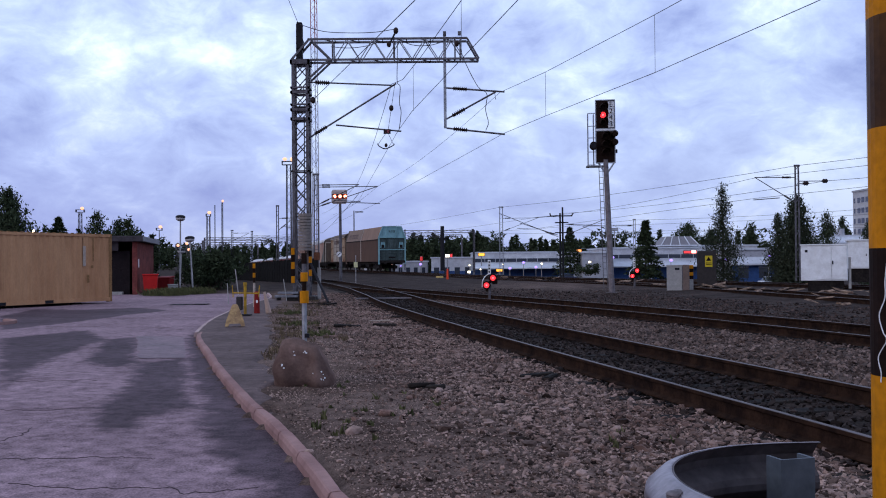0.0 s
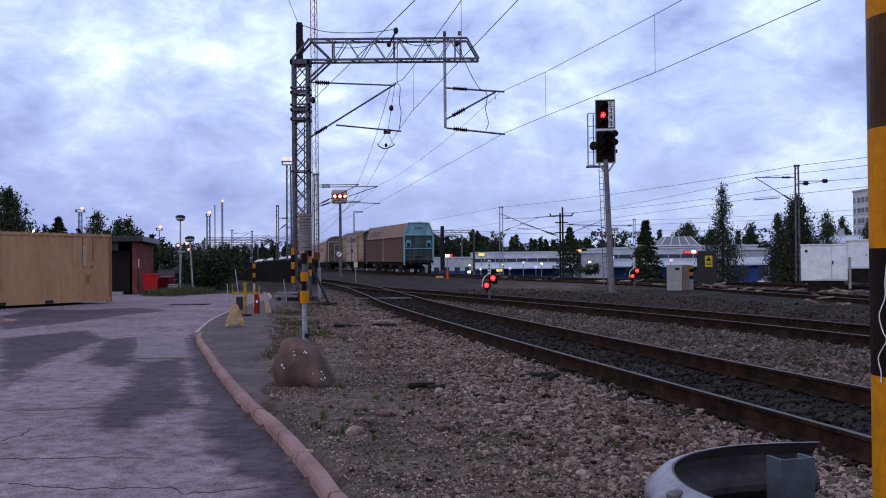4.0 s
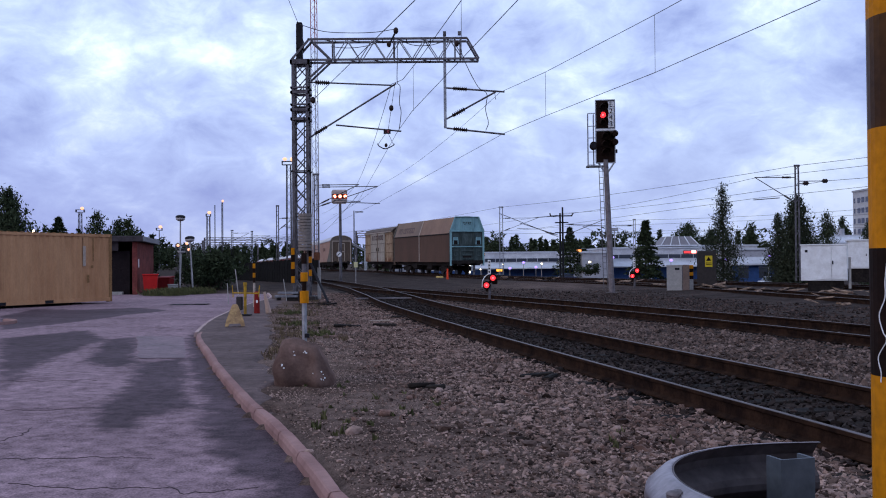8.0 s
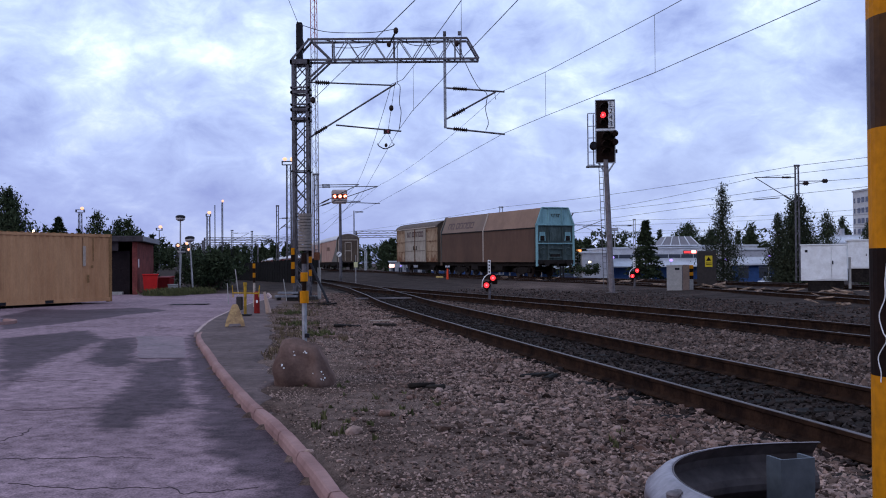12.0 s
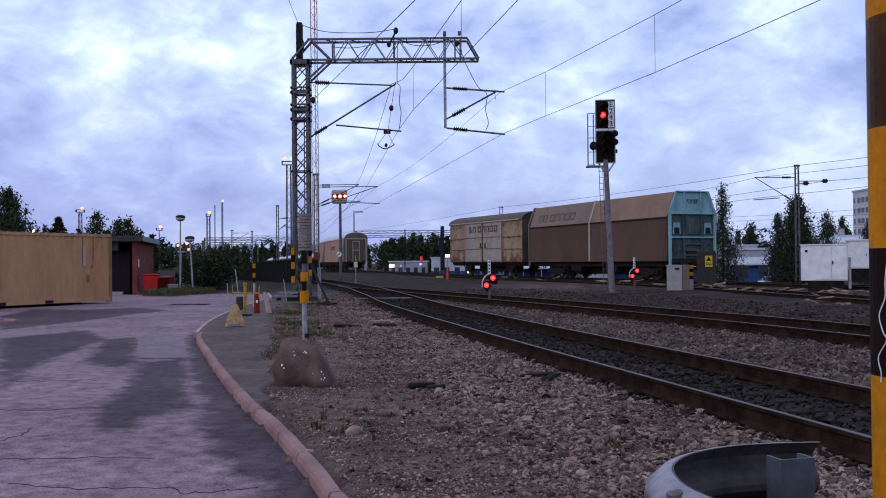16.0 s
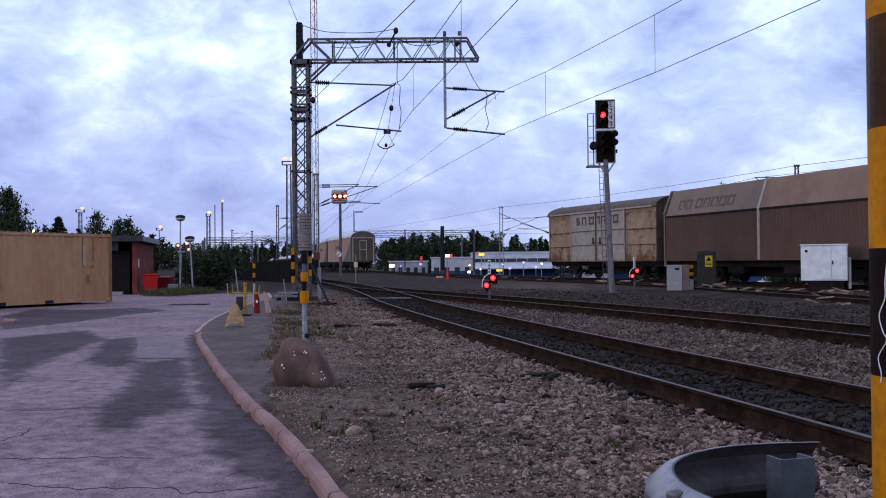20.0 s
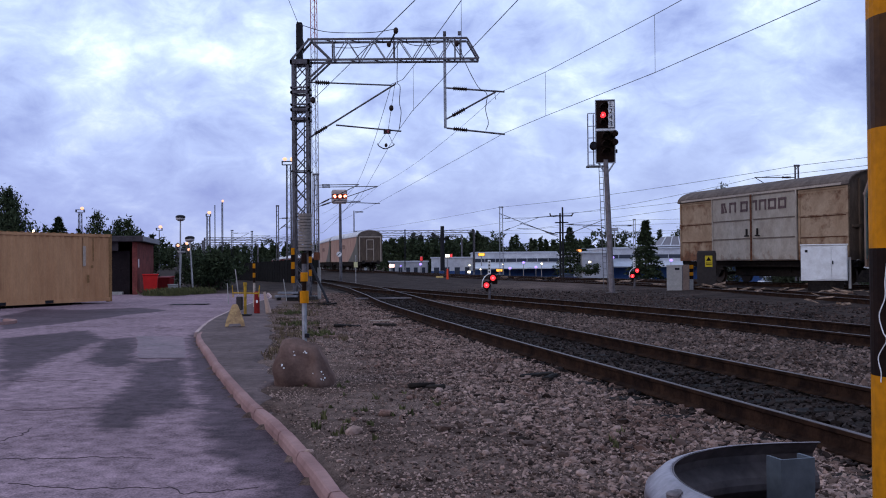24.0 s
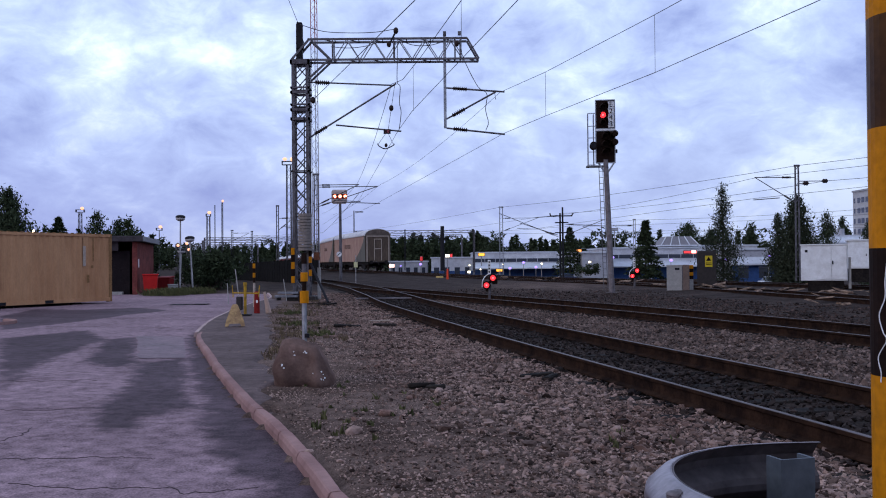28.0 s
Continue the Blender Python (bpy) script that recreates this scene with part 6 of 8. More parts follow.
gb = thing("cable_cabinet", "small grey cable cabinet beside the siding", "cabinet", pose(10.2, 42.4, 0.08, 0, 0, -14))
part("body", box(mesh(), (0.66, 0.42, 1.12), (0, 0, 0.58), bevel=0.02), M_GREYBOX, gb)
part("lid", box(mesh(), (0.70, 0.46, 0.05), (0, 0, 1.15), bevel=0.012), M_GREYBOX, gb)
part("label_plate", box(mesh(), (0.2, 0.012, 0.1), (0.12, -0.216, 1.0)), M_DARK, gb)
part("side_box", box(mesh(), (0.30, 0.4, 1.16), (0.49, 0.02, 0.60), bevel=0.015), mat("brown_cabinet", (0.16, 0.115, 0.10), 0.8, vary=0.2), gb, "brown side cabinet")

pst = thing("striped_post", "short post with black and yellow bands", "post", pose(10.95, 42.5, 0.08))
part("lower", box(mesh(), (0.18, 0.12, 0.55), (0, 0, 0.27)), M_GREYBOX, pst)
for i in range(4):
    part("band", box(mesh(), (0.19, 0.13, 0.155), (0, 0, 0.62 + i * 0.155)), M_BLACK if i % 2 == 0 else M_YELLOW, pst)

db = thing("transformer_box", "dark grey tall box with yellow warning plate", "cabinet", pose(12.75, 46.5, 0.12, 0, 0, -16))
part("body", box(mesh(), (0.90, 0.72, 1.70), (0, 0, 0.86), bevel=0.03), M_DARKBOX, db)
part("cap", box(mesh(), (0.86, 0.68, 0.10), (0, 0, 1.74), bevel=0.045), M_DARKBOX, db)
wp = part("warning_plate", box(mesh(), (0.34, 0.012, 0.54), (0.10, -0.368, 1.28)), mat("warning_yellow", (0.55, 0.40, 0.03), 0.6, vary=0.12, scale=6, grain=40, bump=0.05), db, "yellow warning plate")
tri = [(0.10 - 0.12, 1.30), (0.10 + 0.12, 1.30), (0.10, 1.50)]
v, f = prism(tri, 0.008)
part("warning_mark", ([(x, y - 0.378, z) for x, y, z in v], f), M_BLACK, wp)
for z in (1.20, 1.13):
    part("warning_line", box(mesh(), (0.26, 0.008, 0.03), (0.10, -0.378, z)), M_BLACK, wp)

op = thing("warning_post", "small orange-red plastic marker post", "post", pose(0.33, 73.5, 0.05))
part("body", rod(mesh(), (0, 0, 0), (0, 0, 0.92), 0.095, 0.06, n=10), mat("orange_plastic", (0.75, 0.075, 0.03), 0.6, vary=0.15, scale=6, grain=40, bump=0.05), op)
part("foot", rod(mesh(), (0, 0, 0), (0, 0, 0.08), 0.22, n=10), M_RUBBER, op)
sw = thing("switch_stand", "yellow switch box beside the track", "switch box", pose(-0.3, 80, 0.05))
part("body", box(mesh(), (0.62, 0.36, 0.22), (0, 0, 0.16), bevel=0.04), mat("faded_yellow_box", (0.50, 0.34, 0.12), 0.7, vary=0.2), sw)
yl = thing("track_sign", "small pale track sign on a thin post", "sign", pose(-6.0, 66, 0.1))
part("pole", rod(mesh(), (0, 0, 0), (0, 0, 1.9), 0.03, n=6), M_GALV, yl)
part("board", box(mesh(), (0.26, 0.04, 0.36), (0, -0.03, 1.25)), mat("pale_yellow_board", (0.55, 0.52, 0.30), 0.7, vary=0.15), yl)


# ---------------------------------------------------------------- overhead line
def lattice(parent, legs, z0, z1, bays, w_leg, w_brace, material, taper=1.0, cross=False):
    """Corner legs with diagonal lacing; legs are the corners at the foot, in order round."""
    k = len(legs)
    top = [(x * taper, y * taper) for x, y in legs]
    def at(i, u):
        (a, b), (c, d) = legs[i % k], top[i % k]
        return (a + (c - a) * u, b + (d - b) * u, z0 + (z1 - z0) * u)
    for i in range(k):
        strut(parent, at(i, 0), at(i, 1), w_leg, material, "leg")
    for j in range(bays):
        for i in range(k):
            u0, u1 = j / bays, (j + 1) / bays
            a, b = (i, i + 1) if (j + i) % 2 else (i + 1, i)
            strut(parent, at(a, u0), at(b, u1), w_brace, material, "brace", w_brace * 0.4)
            if cross:
                strut(parent, at(b, u0), at(a, u1), w_brace, material, "brace", w_brace * 0.4)
    return parent


def insulator(parent, a, b, r=0.07):
    a, b = Vector(a), Vector(b)
    d = (b - a).normalized()
    u = d.orthogonal().normalized()
    w = d.cross(u)
    n, k = 7, 10
    rings = [(0.0, 0.3), (0.0, 0.55)]
    for i in range(n):
        rings += [((i + 0.25) / n, 0.55), ((i + 0.35) / n, 1.0), ((i + 0.62) / n, 1.0), ((i + 0.75) / n, 0.55)]
    rings += [(1.0, 0.55), (1.0, 0.3)]
    vs, fs = [], []
    for q, f in rings:
        c = a.lerp(b, q)
        for j in range(k):
            t = 2 * math.pi * j / k
            vs.append(tuple(c + (u * math.cos(t) + w * math.sin(t)) * r * f))
    for i in range(len(rings) - 1):
        for j in range(k):
            fs.append((i * k + j, i * k + (j + 1) % k, (i + 1) * k + (j + 1) % k, (i + 1) * k + j))
    return part("insulator", (vs, fs), M_INSUL, parent, "ribbed brown insulator")


def catenary_tower():
    t = thing("lattice_mast", "grey steel lattice mast with long arm over the tracks", "catenary mast", pose(-5.42, 37.0, 0.0, 0, 0, 0))
    box_legs = [(-0.27, -0.27), (0.27, -0.27), (0.27, 0.27), (-0.27, 0.27)]
    part("footing", box(mesh(), (1.1, 1.1, 0.30), (0, 0, 0.06), bevel=0.03), M_DARKBOX, t)
    lattice(t, box_legs, 0.2, 9.2, 15, 0.11, 0.07, M_MAST, 1.0, cross=True)
    for z, h in ((7.0, 0.10), (7.35, 0.10), (7.55, 0.06), (8.02, 0.10), (8.2, 0.06), (9.18, 0.16), (5.0, 0.05)):
        bm = mesh()
        for s in (-1, 1):
            box(bm, (0.74, 0.08, h), (0, s * 0.33, z))
            box(bm, (0.08, 0.74, h), (s * 0.33, 0, z))
        part("collar", bm, M_MAST, t)
    strut(t, (-0.05, 0, 9.2), (-0.05, 0, 10.7), 0.24, M_DARK, "peak_post")
    strut(t, (-0.16, 0, 9.9), (0.1, 0, 9.9), 0.34, M_DARK, "peak_fitting")
    strut(t, (-0.14, 0, 10.72), (0.05, 0, 10.72), 0.30, M_DARK, "peak_cap", 0.06)
    # arm: box truss
    x0, x1, zb, zt = 0.3, 6.86, 9.26, 10.05
    for y in (-0.28, 0.28):
        strut(t, (x0, y, zt), (x1 - 0.45, y, zt), 0.075, M_MAST, "arm_chord")
        strut(t, (-0.30, y, zb), (x1, y, zb), 0.075, M_MAST, "arm_chord")
        strut(t, (-0.34, y, zb), (x0 + 0.05, y, zt), 0.075, M_MAST, "arm_chord")
        strut(t, (x1 - 0.45, y, zt), (x1, y, zb), 0.065, M_MAST, "arm_chord")
        strut(t, (x0 + 0.1, y, zt), (1.2, y, zb), 0.06, M_MAST, "arm_brace")
        n = 10
        for i in range(n):
            a, b = 1.3 + i * 0.5, 1.3 + (i + 1) * 0.5
            za, zc = (zb, zt) if i % 2 == 0 else (zt, zb)
            strut(t, (a, y, za), (b, y, zc), 0.035, M_GALV, "arm_brace")
        for x in (1.25, 3.6, 5.95, 6.15):
            strut(t, (x, y, zb), (x, y, zt), 0.05, M_MAST, "arm_upright")
        strut(t, (0.35, y, 8.55), (1.1, y, 9.25), 0.07, M_MAST, "knee_brace")
    for i in range(14):
        x = 0.4 + i * 0.46
        for z in (zb, zt):
            if x < x1 - 0.5 or z == zb:
                strut(t, (x, -0.28, z), (x + (0.46 if i % 2 else 0), 0.28, z), 0.03, M_MAST, "arm_brace")
    # hanging post and two cantilevers
    strut(t, (5.55, -0.1, 6.62), (5.55, -0.1, 10.2), 0.11, M_GALV, "drop_post")
    for x in (5.55, 6.12):
        strut(t, (x - 0.06, -0.2, 10.25), (x + 0.06, -0.2, 10.25), 0.14, M_MAST, "clamp")
    tubes = [((5.6, -0.1, 8.17), (7.84, -0.1, 8.00), 0.035), ((5.6, -0.1, 6.97), (7.50, -0.1, 8.00), 0.034), ((5.6, -0.1, 6.62), (7.84, -0.1, 6.36), 0.035),
             ((0.32, -0.2, 8.42), (3.50, -0.2, 8.27), 0.030), ((0.32, -0.2, 6.28), (3.68, -0.2, 8.34), 0.034), ((1.36, -0.2, 6.76), (3.86, -0.2, 6.50), 0.030)]
    for a, b, r in tubes:
        strut(t, a, b, r * 2, M_MAST, "cantilever_tube", round_bar=True)
        va, vb = Vector(a), Vector(b)
        if a[0] < 1.0 or a[0] > 5:
            d = (vb - va).normalized()
            insulator(t, va + d * 0.26, va + d * 0.80, 0.092)
    for a, b in (((7.45, -0.1, 8.06), (7.5, -0.1, 7.7)),):
        strut(t, a, b, 0.02, M_WIRE, "hanger")
    # cables on the arm
    for pts in ([(0.0, -0.3, 10.62), (0.9, -0.3, 10.35), (1.9, -0.3, 10.28), (2.9, -0.3, 10.30), (3.70, -0.3, 10.42)], [(1.2, -0.3, 9.75), (1.9, -0.3, 9.7), (2.6, -0.3, 9.78), (3.1, -0.3, 9.95)], [(3.6, -0.3, 10.1), (4.3, -0.3, 9.8), (5.0, -0.3, 9.78), (5.6, -0.3, 9.95)],
                [(3.74, -0.25, 9.9), (3.73, -0.25, 9.2), (3.72, -0.25, 8.40), (3.83, -0.25, 8.2), (3.80, -0.25, 7.6), (3.86, -0.25, 7.2), (3.78, -0.25, 6.55)], [(6.1, -0.25, 9.9), (6.3, -0.25, 9.2), (6.8, -0.25, 8.2), (7.15, -0.25, 7.9), (7.1, -0.25, 7.3), (7.2, -0.25, 6.8), (7.1, -0.25, 6.5)]):
        part("jumper_cable", sweep(smooth_line(pts, 6), [(0.014, 0), (0, 0.014), (-0.014, 0), (0, -0.014)], up=(0, 1, 0)), M_WIRE, t)
    for x, z, r in ((3.69, 10.34, 0.10), (3.42, 9.82, 0.09), (3.49, 7.37, 0.09), (6.02, 9.83, 0.09), (0.50, 7.70, 0.10), (3.28, 5.95, 0.06)):
        part("strain_insulator", ball(mesh(), (x, -0.35, z), r, (1.0, 1.0, 1.35)), M_INSUL, t)
    strut(t, (3.45, -0.32, 9.85), (3.68, -0.32, 10.3), 0.06, M_DARK, "insulator_link")
    strut(t, (3.62, -0.2, 8.28), (3.36, -0.3, 6.52), 0.014, M_WIRE, "hanger")
    part("rusty_bracket", box(mesh(), (0.22, 0.12, 0.30), (0.64, -0.60, 1.73), bevel=0.02), M_RUST, t, "rusty red bracket")
    sign = part("sign_box", box(mesh(), (0.27, 0.05, 0.18), (3.32, -0.3, 6.48)), M_DARK, t)
    text_mesh("18", 0.17, sign, mat("faded_red_numerals", (0.35, 0.10, 0.12), 0.7, vary=0.15), pose(3.32, -0.33, 6.48))
    hang = [(2.95, -0.3, 6.02), (3.02, -0.3, 5.92), (3.25, -0.3, 5.82), (3.55, -0.3, 5.95), (3.58, -0.3, 6.02)]
    part("spreader", sweep(smooth_line(hang, 5), [(0.02, 0), (0, 0.02), (-0.02, 0), (0, -0.02)], up=(0, 1, 0)), M_DARK, t)
    for x in (2.98, 3.55):
        strut(t, (x, -0.3, 6.0), (3.30 if x < 3.2 else 3.34, -0.3, 6.45), 0.016, M_WIRE, "hanger")
    # tensioning weights in front of the mast
    for i in range(12):
        part("weight_disc", rod(mesh(), (0.20, -0.62, 1.95 + i * 0.118), (0.20, -0.62, 2.05 + i * 0.118), 0.26, n=16), mat("concrete_weight", (0.215, 0.180, 0.165), 0.9, vary=0.2, scale=5), t, "concrete tension weight")
    part("weight_rod", rod(mesh(), (0.20, -0.62, 1.8), (0.20, -0.62, 7.0), 0.02, n=6), M_DARK, t)
    # striped guards on the legs
    for i in range(5):
        part("guard_band", box(mesh(), (0.13, 0.13, 0.26), (-0.30, -0.36, 0.85 + i * 0.27)), (M_YELLOW, M_BLACK)[i % 2], t)
        part("guard_band", box(mesh(), (0.11, 0.11, 0.24), (0.36, -0.38, 1.1 + i * 0.25)), (M_YELLOW, M_BLACK)[i % 2], t)
    strut(t, (0.40, -0.55, 1.45), (1.26, -2.3, 0.05), 0.10, M_DARK, "stay", round_bar=True)
    strut(t, (0.62, 0.2, 0.1), (0.62, 0.2, 1.3), 0.12, M_GREYBOX, "stub_post")
    return t


catenary_tower()


def line_mast(x, y, h, arms, width=0.30, material=None, label="slim steel catenary mast with cantilever", z=0.0, group="catenary masts"):
    """A slim mast of two channels with rungs; arms: (reach, height of top tube, height of contact)."""
    m = thing("catenary_mast", label, "catenary mast", pose(x, y, z), group=group)
    material = material or M_MAST
    for s in (-1, 1):
        strut(m, (s * width / 2, 0, 0), (s * width / 2 * 0.8, 0, h), 0.09, material, "channel")
    n = int(h / 0.55)
    for i in range(n):
        z0 = 0.3 + i * 0.55
        strut(m, (-width / 2, 0, z0), (width / 2, 0, z0 + (0.35 if i % 2 else -0.0)), 0.06, material, "batten", 0.03)
    strut(m, (-width * 0.7, 0, h), (width * 0.7, 0, h), 0.14, material, "cap")
    for reach, zt, zc in arms:
        s = 1 if reach > 0 else -1
        for a, b in (((s * 0.15, -0.1, zt), (reach, -0.1, zt + 0.02)), ((s * 0.15, -0.1, zc - 0.2), (reach * 0.98, -0.1, zt)), ((reach * 0.42, -0.1, zc + 0.12), (reach * 1.03, -0.1, zc))):
            strut(m, a, b, 0.06, material, "cantilever_tube", round_bar=True)
        for a, b in (((s * 0.15, -0.1, zt), (reach, -0.1, zt + 0.02)), ((s * 0.15, -0.1, zc - 0.2), (reach * 0.98, -0.1, zt))):
            va, vb = Vector(a), Vector(b)
            d = (vb - va).normalized()
            insulator(m, va + d * 0.3, va + d * 0.9, 0.08)
    return m


line_mast(-9.35, 71.0, 8.05, [(3.2, 7.25, 6.0), (4.6, 7.1, 5.85)], 0.34)
m_r = line_mast(24.0, 65.0, 7.8, [(-2.9, 7.0, 5.5)], 0.26)
for x, z in ((0.6, 6.6), (1.9, 6.75)):
    part("bracket", rod(mesh(), (0.1, 0, z), (x, 0, z), 0.03, n=6), M_MAST, m_r)
    bm = mesh()
    rod(bm, (x - 0.12, 0, z), (x - 0.04, 0, z), 0.15, n=12)
    rod(bm, (x + 0.04, 0, z), (x + 0.12, 0, z), 0.15, n=12)
    rod(bm, (x - 0.2, 0, z), (x + 0.2, 0, z), 0.06, n=8)
    part("insulator", bm, M_INSUL, m_r)
line_mast(6.75, 111.0, 7.8, [(4.3, 6.5, 5.2)], 0.40, M_GALV)
wood = thing("twin_pole", "dark twin wooden pole with cross arms", "catenary mast", pose(14.2, 115.0, 0.0))
for s in (-1, 1):
    part("pole", rod(mesh(), (s * 0.17, 0, -0.5), (s * 0.15, 0, 7.6 + s * 0.35), 0.13, 0.10, n=10), M_DARK, wood)
for z in (6.1, 6.9, 4.9):
    part("cross_arm", box(mesh(), (2.6 if z > 6.5 else 1.6, 0.12, 0.14), (0, -0.2, z)), M_DARK, wood)
for x in (-1.3, 1.2):
    part("insulator", rod(mesh(), (x, -0.2, 6.9), (x + (0.2 if x > 0 else -0.1), -0.2, 7.25), 0.08, n=8), M_INSUL, wood)
for a, b in (((-0.4, -0.2, 4.4), (-7.5, -0.2, 7.3)), ((-0.4, -0.2, 4.6), (-5.0, -0.2, 6.1)), ((0.5, -0.2, 4.6), (5.0, -0.2, 6.4)), ((0.5, -0.2, 5.9), (4.6, -0.2, 5.7)), ((-0.4, -0.2, 6.9), (-3.4, -0.2, 6.7))):
    strut(wood, a, b, 0.07, M_MAST, "cantilever_tube", round_bar=True)
    va, vb = Vector(a), Vector(b)
    insulator(wood, va.lerp(vb, 0.08), va.lerp(vb, 0.22), 0.1)
line_mast(29.3, 147.0, 7.8, [(-3.3, 6.9, 5.6), (-8.0, 6.8, 3.4)], 0.36, M_GALV)
line_mast(-36.2, 165.0, 7.3, [(3.0, 6.8, 5.7)], 0.34, M_DARK, "far catenary mast with cantilever")
line_mast(-32.8, 165.0, 7.1, [(3.2, 6.3, 5.4)], 0.30, M_DARK, "far catenary mast with cantilever")
for x, y, h in ((5.7, 180, 7.6), (-7.3, 185, 7.8), (-59.3, 250, 16.8), (-57.5, 250, 17.5)):
    line_mast(x, y, h, [], 0.20, M_DARK, "plain far catenary mast", group="far masts")
line_mast(-17.2, 100.0, 7.5, [(1.7, 6.2, 5.2)], 0.24)
dk = thing("distant_pole", "thick dark far pole with fittings", "pole", pose(-0.1, 170, 0))
part("pole", rod(mesh(), (0, 0, 0), (0, 0, 7.9), 0.42, 0.34, n=10), M_DARK, dk)
part("fitting", box(mesh(), (1.4, 0.6, 0.5), (0, 0, 5.6)), M_DARK, dk)

# gantries across the far tracks
def gantry(x0, x1, y, z, deep=0.45, post=True):
    g = thing("far_gantry", "thin dark steel gantry spanning far tracks", "gantry", pose(0, y, 0), group="far gantries")
    for dz in (0, deep):
        strut(g, (x0, 0, z + dz), (x1, 0, z + dz), 0.12, M_MAST, "chord")
    n = int(abs(x1 - x0) / 1.6)
    for i in range(n):
        a, b = x0 + (x1 - x0) * i / n, x0 + (x1 - x0) * (i + 1) / n
        strut(g, (a, 0, z + (deep if i % 2 else 0)), (b, 0, z + (0 if i % 2 else deep)), 0.07, M_MAST, "lacing")
    if post:
        for x in (x0, x1):
            strut(g, (x, 0, -0.5), (x, 0, z + deep), 0.35, M_MAST, "post")


gantry(-16.7, 6.0, 185, 7.2)
gantry(-20.5, 4.5, 230, 7.6, 0.5)
gantry(-62, -36, 250, 8.0)
gantry(-75, -52, 270, 6.6)
gantry(-50, -30, 200, 6.0)

WIRE_RING = [(1, 0), (0.31, 0.95), (-0.81, 0.59), (-0.81, -0.59), (0.31, -0.95)]


def wire(pts, r=0.011, sag=0.0, label="thin dark overhead wire", name="overhead_wire"):
    """An overhead wire through the points, with a sag in each span."""
    out = []
    for a, b in zip(pts, pts[1:]):
        a, b = Vector(a), Vector(b)
        n = 10 if sag else 2
        for i in range(n):
            u = i / n
            p = a.lerp(b, u)
            p.z -= sag * 4 * u * (1 - u)
            out.append(tuple(p))
    out.append(tuple(pts[-1]))
    lone(name, sweep(out, [(x * r, z * r) for x, z in WIRE_RING]), M_WIRE, label, "wire", group="overhead wires")


wire([(7.8, -15, 6.5), (1.48, 18.5, 6.5), (0.684, 22.8, 6.5), (-0.975, 31.86, 6.5), (-1.70, 36.8, 6.5), (-6.2, 71, 6.1), (-14, 112, 6.0)], 0.009)
wire([(6.9, -15, 8.4), (0.50, 23.6, 7.90), (-0.646, 30.5, 8.007), (-1.42, 35.0, 8.14), (-1.92, 36.8, 8.32)], 0.011)
wire([(-1.92, 36.8, 8.32), (-6.3, 71, 7.35), (-14, 112, 7.3)], 0.011, 0.35)
wire([(14.4, -12, 6.4), (7.23, 18.33, 6.4), (5.62, 25.2, 6.4), (3.50, 32.3, 6.36), (2.36, 36.8, 6.38), (-4.7, 71, 5.95), (-13, 112, 5.9)], 0.009)
wire([(16.2, -12, 8.3), (5.99, 23.9, 7.94), (5.62, 25.2, 7.92), (3.495, 32.3, 7.835), (2.25, 36.8, 7.97)], 0.009)
wire([(2.25, 36.8, 7.97), (-4.7, 71, 7.2), (-13, 112, 7.1)], 0.008, 0.35)
wire([(6.3, -6, 5.75), (-0.55, 20, 6.926), (-4.95, 36.65, 7.68)], 0.011)
wire([(-7.8, 25, 18.0), (-5.5, 36.9, 10.7)], 0.010)
for y, za in ((25.2, 6.4), (32.3, 6.36)):
    xa = 5.62 if y < 26 else 3.5
    lone("dropper", rod(mesh(), (xa, y, za), (xa, y, 7.92 if y < 26 else 7.835), 0.006, n=5), M_WIRE, "thin dropper between the wires", "wire", group="droppers")
for y, xa, zb in ((23.6, 0.50, 7.90), (31.9, -0.94, 8.03)):
    lone("dropper", rod(mesh(), (xa, y, 6.5), (xa, y, zb), 0.006, n=5), M_WIRE, "thin dropper between the wires", "wire", group="droppers")
# lines along the far side of the yard
wire([(-20, 190, 7.5), (6.75, 111, 7.8), (24.0, 65, 7.8), (46, 8, 7.8)], 0.016, 0.25)
wire([(-16, 190, 6.4), (10.9, 111, 6.6), (21.2, 65, 7.0), (40, 8, 7.1)], 0.014, 0.35)
wire([(10.9, 111, 5.3), (21.1, 65, 5.6), (40, 8, 5.6)], 0.014)
wire([(14.2, 115, 7.2), (26.0, 65, 6.75), (52, 8, 6.6)], 0.016, 0.3)
wire([(-5, 180, 7.0), (29.3, 147, 7.7), (62, 100, 8.0), (110, 60, 8.4)], 0.020, 0.5)
wire([(21.5, 147, 6.9), (60, 100, 7.0), (110, 60, 7.2)], 0.018, 0.4)
wire([(21.5, 147, 5.2), (60, 100, 5.6), (110, 60, 5.8)], 0.018)
wire([(-12, 185, 7.2), (40, 165, 6.6), (110, 120, 6.6)], 0.020, 0.3)
wire([(-60, 250, 8.0), (-25, 180, 7.4), (-9.3, 71, 7.9)], 0.02, 0.3)
wire([(-70, 260, 6.8), (-20, 160, 6.6), (-6.2, 71, 6.6)], 0.02, 0.2)

